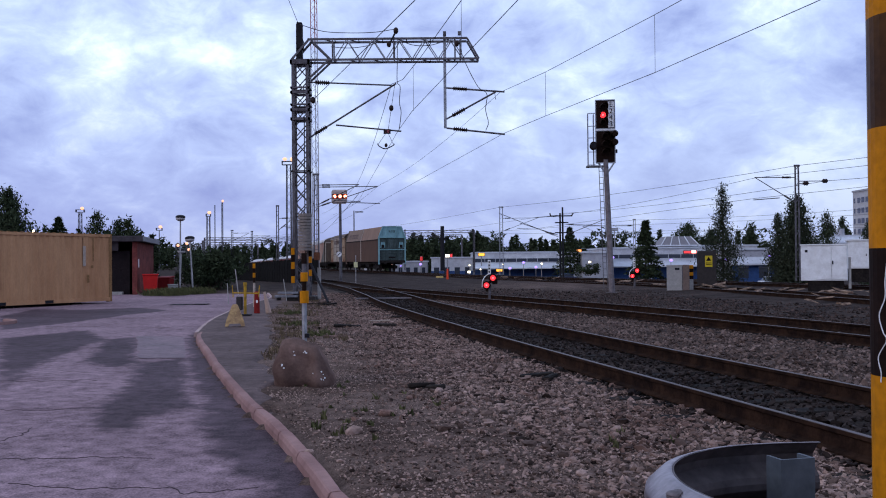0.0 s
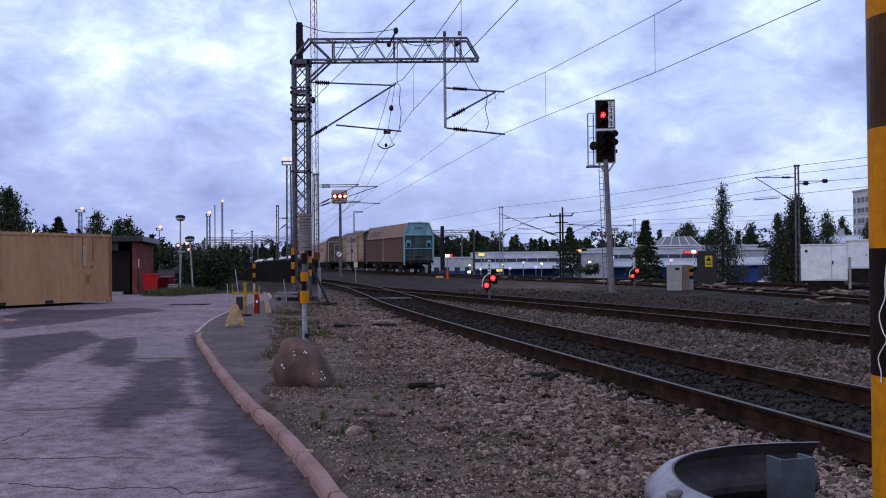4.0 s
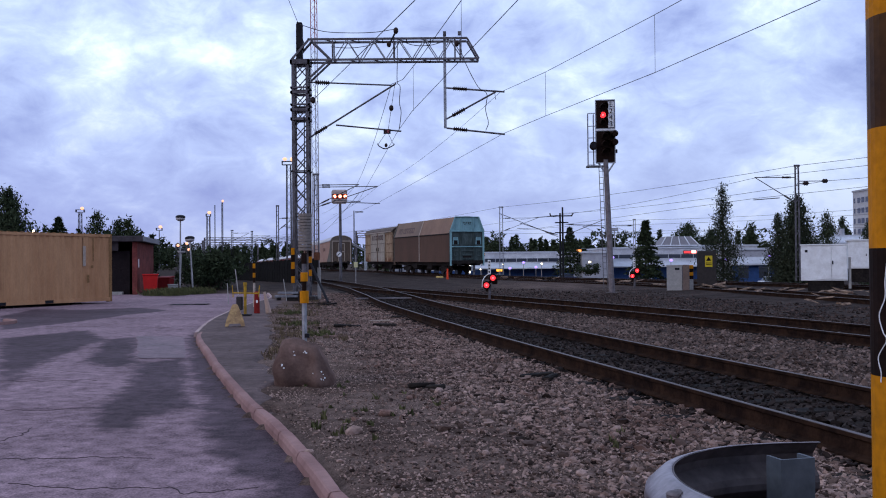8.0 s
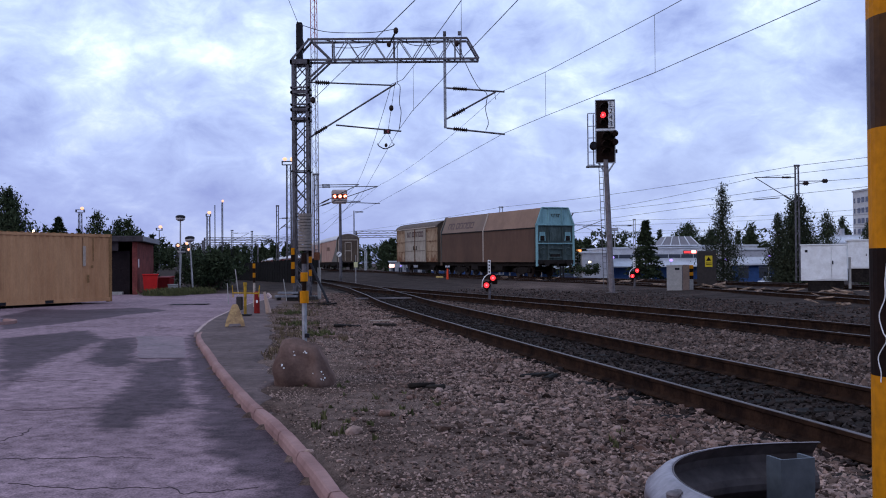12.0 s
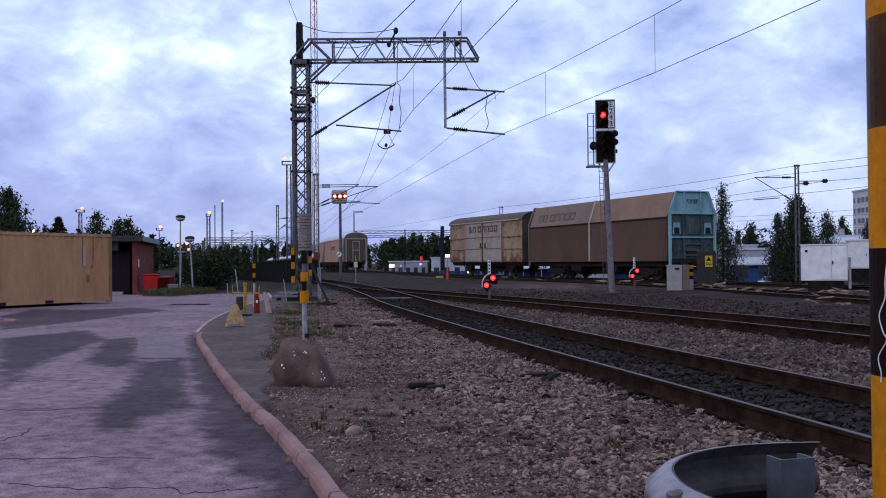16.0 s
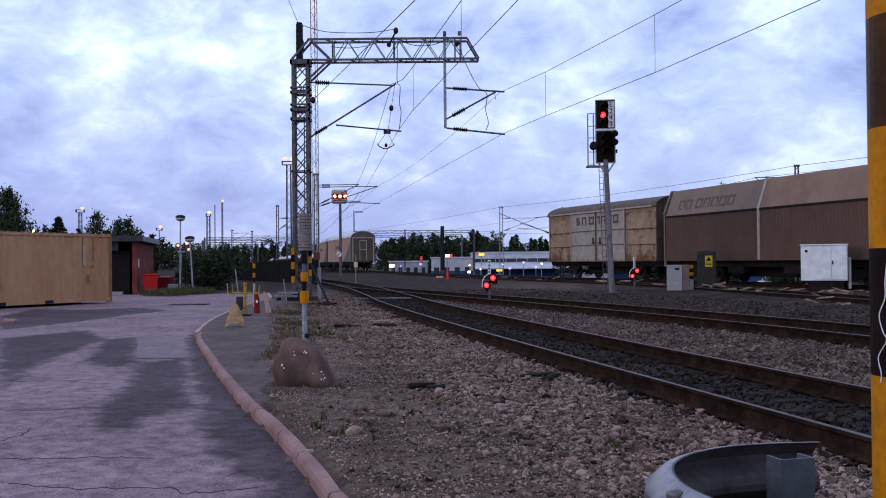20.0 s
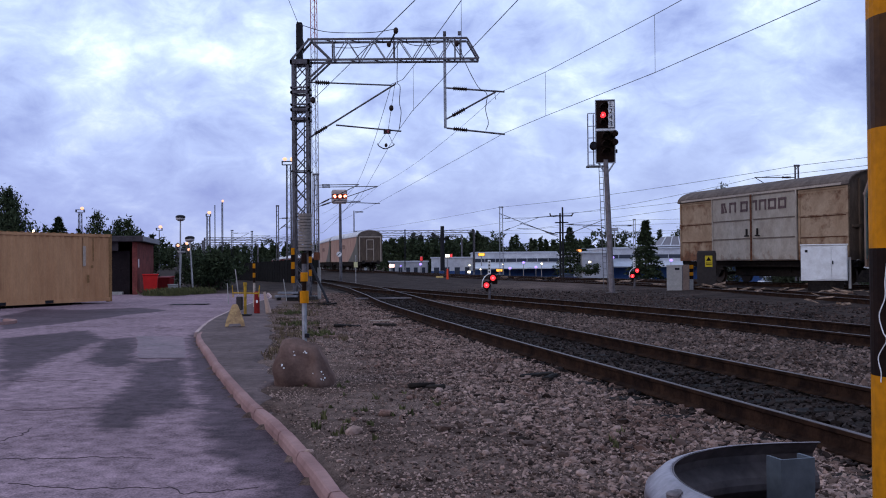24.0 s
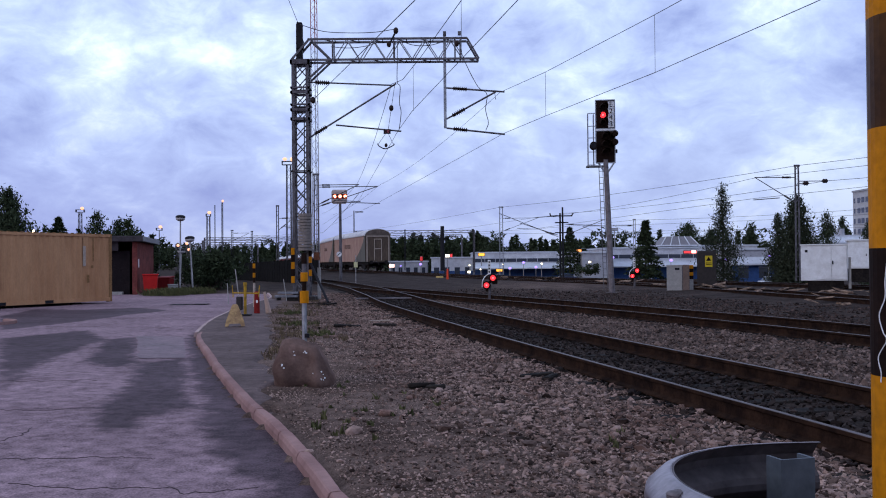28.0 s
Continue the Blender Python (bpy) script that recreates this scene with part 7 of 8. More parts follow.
# ---------------------------------------------------------------- towers and yard lights
M_TOWRED = mat("tower_red", (0.42, 0.12, 0.10), 0.6, vary=0.15)
M_TOWWHITE = mat("tower_grey", (0.40, 0.38, 0.40), 0.6, 0.2, vary=0.15)
tow = thing("radio_tower", "slender red and white lattice radio tower", "radio tower", pose(-19.75, 150, 0, 0, -0.2, 0))
tri_legs = [(-0.5, -0.3), (0.5, -0.3), (0.0, 0.57)]
for i in range(8):
    z0, z1 = i * 7.0, (i + 1) * 7.0
    lattice(tow, tri_legs, z0, z1, 7, 0.11, 0.06, M_TOWRED if i in (5, 6) else M_TOWWHITE)
part("footing", box(mesh(), (1.6, 1.6, 0.3), (0, 0, 0.1)), M_GREYBOX, tow)


def flood_mast(x, y, h, lit=True, lattice_mast=True, head=1.6):
    f = thing("floodlight_mast", "tall yard floodlight mast with lit orange lamps" if lit else "tall yard floodlight mast", "floodlight", pose(x, y, 0), group="yard floodlights")
    if lattice_mast:
        lattice(f, [(-0.35, -0.35), (0.35, -0.35), (0.35, 0.35), (-0.35, 0.35)], 0, h, int(h / 1.2), 0.10, 0.06, M_MAST, 0.8)
    else:
        part("pole", rod(mesh(), (0, 0, 0), (0, 0, h), 0.16, 0.09, n=8), M_MAST, f)
    bm = mesh()
    for z in (h, h + 0.5):
        box(bm, (head, 0.9, 0.08), (0, 0, z))
    for s in (-1, 1):
        box(bm, (0.06, 0.8, 0.5), (s * head / 2, 0, h + 0.25))
    part("platform", bm, M_MAST, f)
    if lit:
        part("lamp", ball(mesh(), (head * 0.35, -0.5, h + 0.75), 0.36, (1.1, 0.8, 0.9)), M_AMBER, f, "glowing orange lamp")
        if head > 1.8:
            part("lamp", ball(mesh(), (-head * 0.25, -0.5, h + 0.8), 0.30, (1.1, 0.8, 0.8)), M_AMBER, f, "glowing orange lamp")


flood_mast(-22.4, 140, 15.9, head=1.9)
flood_mast(-75.5, 200, 12.6, head=1.7)
flood_mast(-62, 210, 9.0, lattice_mast=False, head=1.2)
flood_mast(-48.8, 200, 11.5, head=0.9)
for x, y, z in ((-56.5, 205, 5.6), (-54.2, 205, 4.7), (-53.3, 200, 5.9), (-81, 190, 8.4), (-61.2, 205, 3.2), (-57.0, 249, 17.9)):
    l = thing("yard_lamp", "far yard lamp, lit orange", "street lamp", pose(x, y, 0), group="far yard lamps")
    part("pole", rod(mesh(), (0, 0, 0), (0, 0, z), 0.1, n=6), M_MAST, l)
    part("lamp", ball(mesh(), (0, -0.1, z), 0.30), M_AMBER if x > -60 else M_WARM, l)
sl = thing("street_lamp", "slim street lamp with arm", "street lamp", pose(-13.4, 145, 0))
part("pole", rod(mesh(), (0, 0, 0), (0, 0, 9.4), 0.12, 0.08, n=8), M_MAST, sl)
part("head", box(mesh(), (1.2, 0.3, 0.16), (0.8, 0, 9.2)), M_MAST, sl)

rodset = thing("point_rods", "dark steel point rods lying across the near track", "point rods", pose(-2.2, 35.6, 0.0, 0, 0, 4))
for dy in (0.0, 0.42):
    part("rod", box(mesh(), (2.3, 0.09, 0.05), (0.1 + dy * 0.2, dy, 0.145), bevel=0.008), M_POLE if dy == 0 else M_DARK, rodset)


# ---------------------------------------------------------------- trees, bushes, woods
def leaf_cloud(centres, sizes, count, leaf, rng, squash=0.7):
    """Small leaf triangles scattered in clumps round the centres."""
    c = np.array(centres)
    s = np.array(sizes)
    pick = rng.randint(0, len(c), count)
    d = rng.normal(0, 1, (count, 3))
    d /= np.linalg.norm(d, axis=1)[:, None]
    rad = rng.uniform(0.25, 1.0, (count, 1)) ** 0.6
    at = c[pick] + d * rad * s[pick][:, None] * np.array([1, 1, squash])
    a = rng.normal(0, 1, (count, 3)) * leaf
    b = rng.normal(0, 1, (count, 3)) * leaf
    verts = np.empty((count * 3, 3))
    verts[0::3], verts[1::3], verts[2::3] = at - (a + b) / 3, at + a * 0.9, at + b * 0.9
    faces = np.arange(count * 3).reshape(-1, 3)
    return verts, faces


def trunk_mesh(h, r, limbs, rng):
    bm = mesh()
    rod(bm, (0, 0, -0.2), (0, 0, h * 0.5), r, r * 0.7, n=8)
    rod(bm, (0, 0, h * 0.5), (rng.uniform(-0.1, 0.1), 0, h * 0.97), r * 0.7, r * 0.12, n=6)
    for a, b in limbs:
        rod(bm, a, b, r * 0.28, r * 0.07, n=5)
    return bm


def broad_tree(x, y, h, wide, seed, label, leaves=2600, material=None, z=0.0, base=0.25, leaf=0.08, name="tree", group="", slim=0.5):
    """Birch or willow: limbs and uneven clumps of leaves, with gaps, narrowing to the top."""
    rng = np.random.RandomState(seed)
    t = thing(name, label, "tree", pose(x, y, z), group=group)
    limbs, n = [], 64
    for i in range(n):
        v = (i + rng.uniform(0, 1)) / n
        a = rng.uniform(0, 6.28)
        # fullest in the lower half, running out to a thin top
        prof = wide * min(1.0, v * 2.6 + 0.5) * (1.0 - v) ** (0.42 + slim * 0.55) * rng.uniform(0.55, 1.08)
        z1 = h * (base + (1 - base) * v * 0.97)
        limbs.append(((0, 0, z1 - 0.35 * prof), (math.cos(a) * prof, math.sin(a) * prof, z1)))
    part("trunk", trunk_mesh(h, 0.010 * h + 0.03, limbs, rng), M_BARK, t)
    count = int(leaves * 1.8)
    ends = np.array(limbs)
    length = np.linalg.norm(ends[:, 1] - ends[:, 0], axis=1) + 0.12 * wide
    pick = rng.choice(n, count, p=length / length.sum())
    u = rng.uniform(0.1, 1.0, (count, 1)) ** 0.7
    loose = 0.05 * wide + 0.16 * length[pick][:, None]
    at = ends[pick, 0] + (ends[pick, 1] - ends[pick, 0]) * u + rng.normal(0, 1, (count, 3)) * loose
    # twigs hang down from the limbs
    at[:, 2] -= rng.exponential(0.16, count) * length[pick]
    at[:, 2] = np.maximum(at[:, 2], 0.05)
    p = rng.normal(0, 1, (count, 3)) * leaf * 0.62
    q = rng.normal(0, 1, (count, 3)) * leaf * 0.62
    p[:, 2] *= 1.5
    verts = np.empty((count * 3, 3))
    verts[0::3], verts[1::3], verts[2::3] = at - (p + q) / 3, at + p, at + q
    part("crown", (verts.tolist(), np.arange(count * 3).reshape(-1, 3).tolist()), material or M_BIRCH, t)
    return t


def spruce_mesh(h, wide, count, rng, leaf):
    """Needle tufts on drooping whorls, ragged outline."""
    u = rng.uniform(0.06, 1.0, count) ** 0.8
    tier = np.floor(u * 16) / 16 + rng.normal(0, 0.012, count)
    a = rng.uniform(0, 6.28, count)
    arm = np.cos(a * 3 + np.floor(u * 16) * 1.9) * 0.25 + 0.85
    out = wide * (1 - tier) ** 1.0 * rng.uniform(0.15, 1.0, count) ** 0.6 * arm + 0.03
    at = np.stack([np.cos(a) * out, np.sin(a) * out, h * tier - out * 0.25], 1)
    p = rng.normal(0, 1, (count, 3)) * leaf * np.array([1, 1, 0.5])
    q = rng.normal(0, 1, (count, 3)) * leaf * np.array([1, 1, 0.9])
    verts = np.empty((count * 3, 3))
    verts[0::3], verts[1::3], verts[2::3] = at - (p + q) / 3, at + p, at + q
    return verts, np.arange(count * 3).reshape(-1, 3)


def spruce(x, y, h, wide, seed, label="dark spruce with ragged outline", count=1600, z=0.0, group="spruces"):
    rng = np.random.RandomState(seed)
    t = thing("spruce", label, "tree", pose(x, y, z), group=group)
    part("trunk", rod(mesh(), (0, 0, -0.2), (0, 0, h * 0.95), 0.02 * h, 0.02, n=7), M_BARK, t)
    v, f = spruce_mesh(h, wide, count * 2, rng, 0.016 * h + 0.025)
    part("crown", (v.tolist(), f.tolist()), M_LEAF, t)


def woods(name, x0, x1, y0, y1, h0, h1, count, seed, label, z=-1.0, broad=0.35):
    """Far wood: many ragged trees in one mesh."""
    rng = np.random.RandomState(seed)
    vs, fs, k = [], [], 0
    for i in range(count):
        u = (i + rng.uniform(-0.4, 0.4)) / count
        x, y = x0 + (x1 - x0) * u, rng.uniform(y0, y1)
        h = rng.uniform(h0, h1) * (0.9 + 0.25 * noise.noise((x * 0.07, 3, seed)))
        if rng.uniform() < broad:
            c = [(rng.normal(0, 0.16) * h, rng.normal(0, 0.16) * h, h * rng.uniform(0.3, 0.92)) for _ in range(9)]
            v, f = leaf_cloud(c, [h * 0.17] * 9, 420, 0.032 * h, rng)
        else:
            v, f = spruce_mesh(h, h * rng.uniform(0.20, 0.28), 420, rng, 0.036 * h)
        vs.append(v + np.array([x, y, z]))
        fs.append(f + k)
        k += len(v)
    lone(name, (np.vstack(vs).tolist(), np.vstack(fs).tolist()), M_LEAF, label, "woods", kind="stuff")


def bush(x, y, w, h, seed, label, leaves=1800, material=None):
    rng = np.random.RandomState(seed)
    b = thing("bush", label, "bush", pose(x, y, 0), group="bushes by the road end")
    c = [(rng.uniform(-1, 1) * w * 0.4, rng.uniform(-0.6, 0.6) * w * 0.4, h * rng.uniform(0.2, 0.85)) for _ in range(16)]
    bm = mesh()
    for p in c[:9]:
        rod(bm, (p[0] * 0.2, p[1] * 0.2, -0.1), p, 0.03, 0.01, n=5)
    part("stems", bm, M_BARK, b)
    v, f = leaf_cloud(c, [0.26 * h + 0.1] * 16, leaves, 0.075, rng)
    part("leaves", (v.tolist(), f.tolist()), material or M_LEAF, b)


# left: behind the container and the shed
broad_tree(-40.8, 90, 8.8, 4.0, 21, "dark leafy tree behind the container", 7000, M_LEAF, leaf=0.17, base=0.12)
broad_tree(-37.6, 84, 6.2, 2.4, 22, "lower dark tree behind the container", 2400, M_LEAF, leaf=0.15, base=0.12)
spruce(-34.6, 86.5, 6.0, 3.0, 23, count=3000)
broad_tree(-30.9, 86, 6.4, 2.3, 24, "dark pointed leafy tree behind the shed", 3000, M_LEAF, leaf=0.13, base=0.08)
broad_tree(-30.3, 90, 5.9, 2.3, 25, "leafy tree behind the shed", 2200, M_LEAF, leaf=0.15, base=0.1)
broad_tree(-28.2, 86, 5.7, 2.2, 26, "leafy tree behind the shed", 2200, M_LEAF, leaf=0.15, base=0.1)
bush(-13.6, 55.0, 1.9, 2.3, 31, "dark green bush beside the shed", 1700)
bush(-12.6, 53.0, 2.6, 2.3, 32, "large dark green bush at the road end", 2600)
bush(-13.1, 56.5, 2.4, 2.2, 33, "dark green bush at the road end", 2200)
bush(-15.3, 59.0, 2.4, 2.2, 34, "dark bush at the road end", 2000)
bush(-15.6, 62.0, 3.0, 2.3, 35, "dark bush behind the shed", 1800)
woods("far_woods", -175, -33, 300, 350, 7.0, 10.2, 130, 41, "dark far spruce wood along the horizon", 0)
woods("mid_woods", -38, -13, 190, 230, 4.6, 7.0, 40, 42, "dark trees behind the yard", 0)
woods("left_woods", -96, -44, 268, 300, 5.8, 8.8, 96, 47, "dark scrubby trees along the far side of the yard", 0, 0.45)
woods("shed_woods", -45, -27.5, 92, 98, 4.7, 5.8, 22, 48, "dark trees behind the container and the shed", 0, 0.5)
woods("yard_woods", -18, 21, 255, 300, 10.0, 13.4, 84, 43, "dense dark wood behind the shops", -2.4, 0.45)
woods("shop_woods", 23, 64, 300, 340, 9.6, 13.4, 88, 44, "dark spruces behind the shops", -2.4, 0.3)
woods("right_woods", 60, 190, 300, 360, 10, 17, 70, 45, "mixed dark wood behind the shops", -2.4, 0.6)
spruce(26.4, 200, 11.4, 5.0, 46, "tall dark spruce behind the shops", 2600, -2.4)

# right: trees beyond the running track
spruce(19.4, 92, 7.0, 2.7, 51, "broad dark pointed conifer beside the yard", 3000, -1.5)
broad_tree(23.6, 81, 9.4, 2.5, 52, "tall drooping birch beside the yard", 7000, M_BIRCH, -1.4, 0.06, 0.085, slim=1.15)
broad_tree(27.3, 74, 7.9, 2.1, 53, "dense dark leafy tree behind a mast", 14000, M_BIRCH, -1.4, 0.05, 0.10, slim=0.3)
broad_tree(27.2, 78, 6.8, 1.6, 54, "pointed thin-leaved tree beside the yard", 6000, M_BIRCH, -1.4, 0.08, 0.085, slim=0.7)
broad_tree(73.7, 230, 12.0, 3.0, 58, "dark round tree behind the shops", 5200, M_LEAF, -2.4, 0.10, 0.26, slim=0.1)
broad_tree(62.4, 246, 13.4, 6.4, 62, "broad dark tree behind the shops", 9000, M_LEAF, -2.4, 0.06, 0.28, slim=0.1)
broad_tree(69.2, 248, 12.0, 5.6, 63, "dark tree behind the shops", 8000, M_LEAF, -2.4, 0.06, 0.28, slim=0.1)
broad_tree(98.0, 244, 13.4, 4.6, 55, "leafy tree before the tower block", 3600, M_LEAF, -2.4, 0.08, 0.28, slim=0.1)
broad_tree(102.5, 246, 15.0, 3.4, 56, "slim leafy tree before the tower block", 3000, M_LEAF, -2.4, 0.08, 0.28, slim=0.3)
broad_tree(40.9, 92, 7.3, 1.8, 57, "dark leafy tree before the tower block", 3200, M_LEAF, -2.0, 0.08, 0.11, slim=0.3)
broad_tree(56, 140, 11.0, 3.4, 60, "dark leafy tree beside the far shops", 2400, M_LEAF, -2.4, 0.12, 0.18)
bush(15.4, 102, 2.6, 1.2, 61, "roundish bush before the shops", 1900)

# ---------------------------------------------------------------- bank, grass, weeds
def bank():
    """Dark plank screen beside the curve, rising towards the mast."""
    w = thing("plank_screen", "tall dark tarred plank screen beside the curved track", "screen", pose(0, 0, 0))
    a, b = Vector((-21.0, 91.0, 0)), Vector((-8.6, 66.0, 0))
    n = 84
    d = (b - a) / n
    turn = math.degrees(math.atan2(d.y, d.x))
    for i in range(n):
        p = a + d * (i + 0.5)
        h = 1.40 + 0.45 * (i / n) + 0.03 * math.sin(i * 2.1)
        bm = mesh()
        box(bm, (d.length * 0.985, 0.05, h + 0.2), (0, (0.02 if i % 2 else 0), h / 2 - 0.1))
        pl = part("plank", bm, M_BANK, w)
        pl.matrix_basis = pose(p.x, p.y, 0, 0, 0, turn)


bank()


def tufts(name, spots, tall, material, label, seed, blades=14, spread_r=0.16):
    rng = np.random.RandomState(seed)
    vs, fs = [], []
    for x, y, z, k in spots:
        for _ in range(blades):
            a, r = rng.uniform(0, 6.28), rng.uniform(0, spread_r) * k
            px, py = x + math.cos(a) * r, y + math.sin(a) * r
            h = tall * k * rng.uniform(0.4, 1.15)
            lx, ly = rng.normal(0, 0.35) * h, rng.normal(0, 0.35) * h
            w = 0.006 + 0.006 * k
            b = len(vs)
            vs += [(px - w, py, z), (px + w, py, z), (px + lx * 0.5 + w * 0.6, py + ly * 0.5, z + h * 0.65), (px + lx, py + ly, z + h)]
            fs += [(b, b + 1, b + 2), (b, b + 2, b + 3)]
    lone(name, (vs, fs), material, label, "grass", kind="stuff")


rng = np.random.RandomState(77)
sp = []
while len(sp) < 620:
    x, y = rng.uniform(-15.0, -11.2), rng.uniform(43.5, 51.5)
    if ((x + 13.0) / 1.35) ** 2 + ((y - 47.6) / 3.4) ** 2 < 1 + 0.5 * noise.noise((x * 1.5, y * 0.8, 2)):
        sp.append((x, y, 0.03, rng.uniform(0.7, 1.5)))
tufts("verge_grass", sp, 0.22, M_GRASS, "green grass verge before the bushes", 78, 12, 0.3)
sp = []
for _ in range(260):
    y = rng.uniform(13, 36)
    e = float(np.interp(y, pe[:, 1], pe[:, 0]))
    x = e + abs(rng.normal(0.35, 0.55))
    if noise.noise((x * 0.8, y * 0.35, 9)) > -0.05:
        sp.append((x, y, ground_z(x, y), rng.uniform(0.5, 1.2)))
tufts("dry_weeds", sp, 0.09, M_STRAW, "dry straw-coloured weeds at the edge of the pavement", 79, 10, 0.14)
sp = []
for cx0, cy0, n, k in ((-1.18, 11.1, 4, 0.5), (-0.85, 8.3, 6, 0.6), (-0.72, 8.0, 4, 0.6), (-0.62, 10.2, 3, 0.5), (-2.5, 19, 24, 1.0), (-3.3, 22, 30, 1.0), (1.4, 7.4, 5, 0.6), (-0.2, 9.4, 5, 0.5), (-1.0, 8.9, 6, 0.5), (-4.2, 27, 30, 1.1)):
    for _ in range(n):
        x, y = cx0 + rng.normal(0, 0.17), cy0 + rng.normal(0, 0.25)
        sp.append((x, y, ground_z(x, y), rng.uniform(0.5, 1.1) * k))
tufts("green_weeds", sp, 0.12, M_GRASS, "small green weeds in the gravel", 80, 10, 0.07)

# bigger stones and dark timber scraps in the gravel
random.seed(21)
for x, y, r in ((-0.52, 8.85, 0.085), (-0.06, 10.35, 0.07), (0.02, 10.2, 0.06), (-0.75, 7.95, 0.075), (0.45, 12.8, 0.06), (-1.0, 7.1, 0.06), (0.3, 7.0, 0.05), (1.1, 9.0, 0.06), (-0.35, 9.9, 0.05), (0.9, 6.3, 0.05)):
    bm = mesh()
    ball(bm, (0, 0, 0), r * 0.75, (1.2, 0.9, 0.7), 2)
    rough_solid(bm, r * 0.5, 9, r * 50)
    lone("stone", bm, M_STONE, "single larger grey stone in the gravel", "stone", pose(x, y, 0.07, 0, 0, random.uniform(0, 90)), group="larger stones")
for x, y, l, turn in ((-0.25, 10.75, 0.30, 12), (-0.10, 10.55, 0.22, -40), (1.12, 11.6, 0.42, 15), (1.25, 11.35, 0.3, 60), (-2.1, 21.0, 0.6, 8), (-1.3, 21.2, 0.5, -12), (-4.3, 33.0, 0.9, 6), (-3.9, 32.2, 0.7, 25), (-1.0, 24.3, 0.7, 10)):
    bm = mesh()
    box(bm, (l, 0.10, 0.05), bevel=0.012)
    rough_solid(bm, 0.02, 6, x)
    lone("timber_scrap", bm, M_SLEEPER, "charred dark timber scrap lying in the gravel", "timber scrap", pose(x, y, 0.085, random.uniform(-8, 8), random.uniform(-6, 6), turn), group="timber scraps")
bm = mesh()
rod(bm, (0, 0, 0), (0.5, 0.05, 0.02), 0.012, n=6)
lone("pale_stick", bm, M_PALESTRIP, "pale stick lying in the gravel", "stick", pose(-1.75, 22.6, 0.09, 0, 0, -12))

# split old sleepers in heaps along the siding
rng = np.random.RandomState(91)
heaps = [(12.35, 42.6, 14), (13.15, 38.6, 15), (14.1, 34.2, 18), (14.6, 31.4, 12), (11.3, 47.5, 8), (16.6, 41.5, 6), (9.6, 54.5, 8), (6.9, 63.5, 9), (4.6, 71, 8), (12.0, 29.5, 5), (17.2, 36.5, 6)]
for hx, hy, n in heaps:
    for i in range(n):
        x, y = hx + rng.normal(0, 0.45), hy + rng.normal(0, 1.1)
        l = rng.uniform(0.15, 0.55)
        bm = mesh()
        box(bm, (l, rng.uniform(0.03, 0.10), rng.uniform(0.02, 0.08)))
        for v in bm.verts:
            v.co.x += rng.normal(0, 0.09)
            v.co.y += rng.normal(0, 0.02)
        lone("broken_sleeper", bm, M_TIMBER if rng.uniform() < 0.62 else M_SLEEPER, "splintered piece of old timber sleeper", "timber scrap",
             pose(x, y, ground_z(x, y) + rng.uniform(0.04, 0.20), rng.uniform(-15, 15), rng.uniform(-18, 18), rng.uniform(-40, 40)), group="broken sleepers along the siding")

# small shelter roof behind the vans
sh = thing("track_shelter", "small whitish shelter roof on a post behind the vans", "shelter", pose(-12.3, 140, 0))
strut(sh, (-1.1, 0, 4.35), (0.95, 0, 3.25), 0.16, M_WHITE, "roof_beam")
strut(sh, (-1.1, 3, 4.35), (0.95, 3, 3.25), 0.16, M_WHITE, "roof_beam")
v, f = prism([(-1.2, 4.45), (1.0, 3.3), (1.0, 3.38), (-1.2, 4.53)], 3.4)
part("roof", ([(a, b + 1.5, c) for a, b, c in v], f), M_ROOFGREY, sh)
for y in (0, 3):
    strut(sh, (0.92, y, 0), (0.92, y, 3.3), 0.14, M_WHITE, "post")


# ---------------------------------------------------------------- shops and blocks beyond the yard
M_SHOPWHITE = mat("white_shop_cladding", (0.58, 0.59, 0.63), 0.6, vary=0.18, scale=0.3, grain=4, bump=0.05, tint=(0.42, 0.42, 0.47))
M_SHOPGREY = mat("grey_shop_cladding", (0.36, 0.36, 0.40), 0.6, vary=0.15, scale=0.4, grain=6, bump=0.05)
M_SHOPBLUE = mat("blue_shop_cladding", (0.035, 0.075, 0.20), 0.6, vary=0.2, scale=0.4, grain=6, bump=0.05)
M_ROOFPALE = mat("pale_sheet_roofing", (0.50, 0.52, 0.58), 0.5, vary=0.12, scale=0.4, grain=6, bump=0.05)
M_BLOCK = mat("pale_block_wall", (0.48, 0.47, 0.50), 0.8, vary=0.12, scale=0.5, grain=6, bump=0.05)
Z_S = -2.5


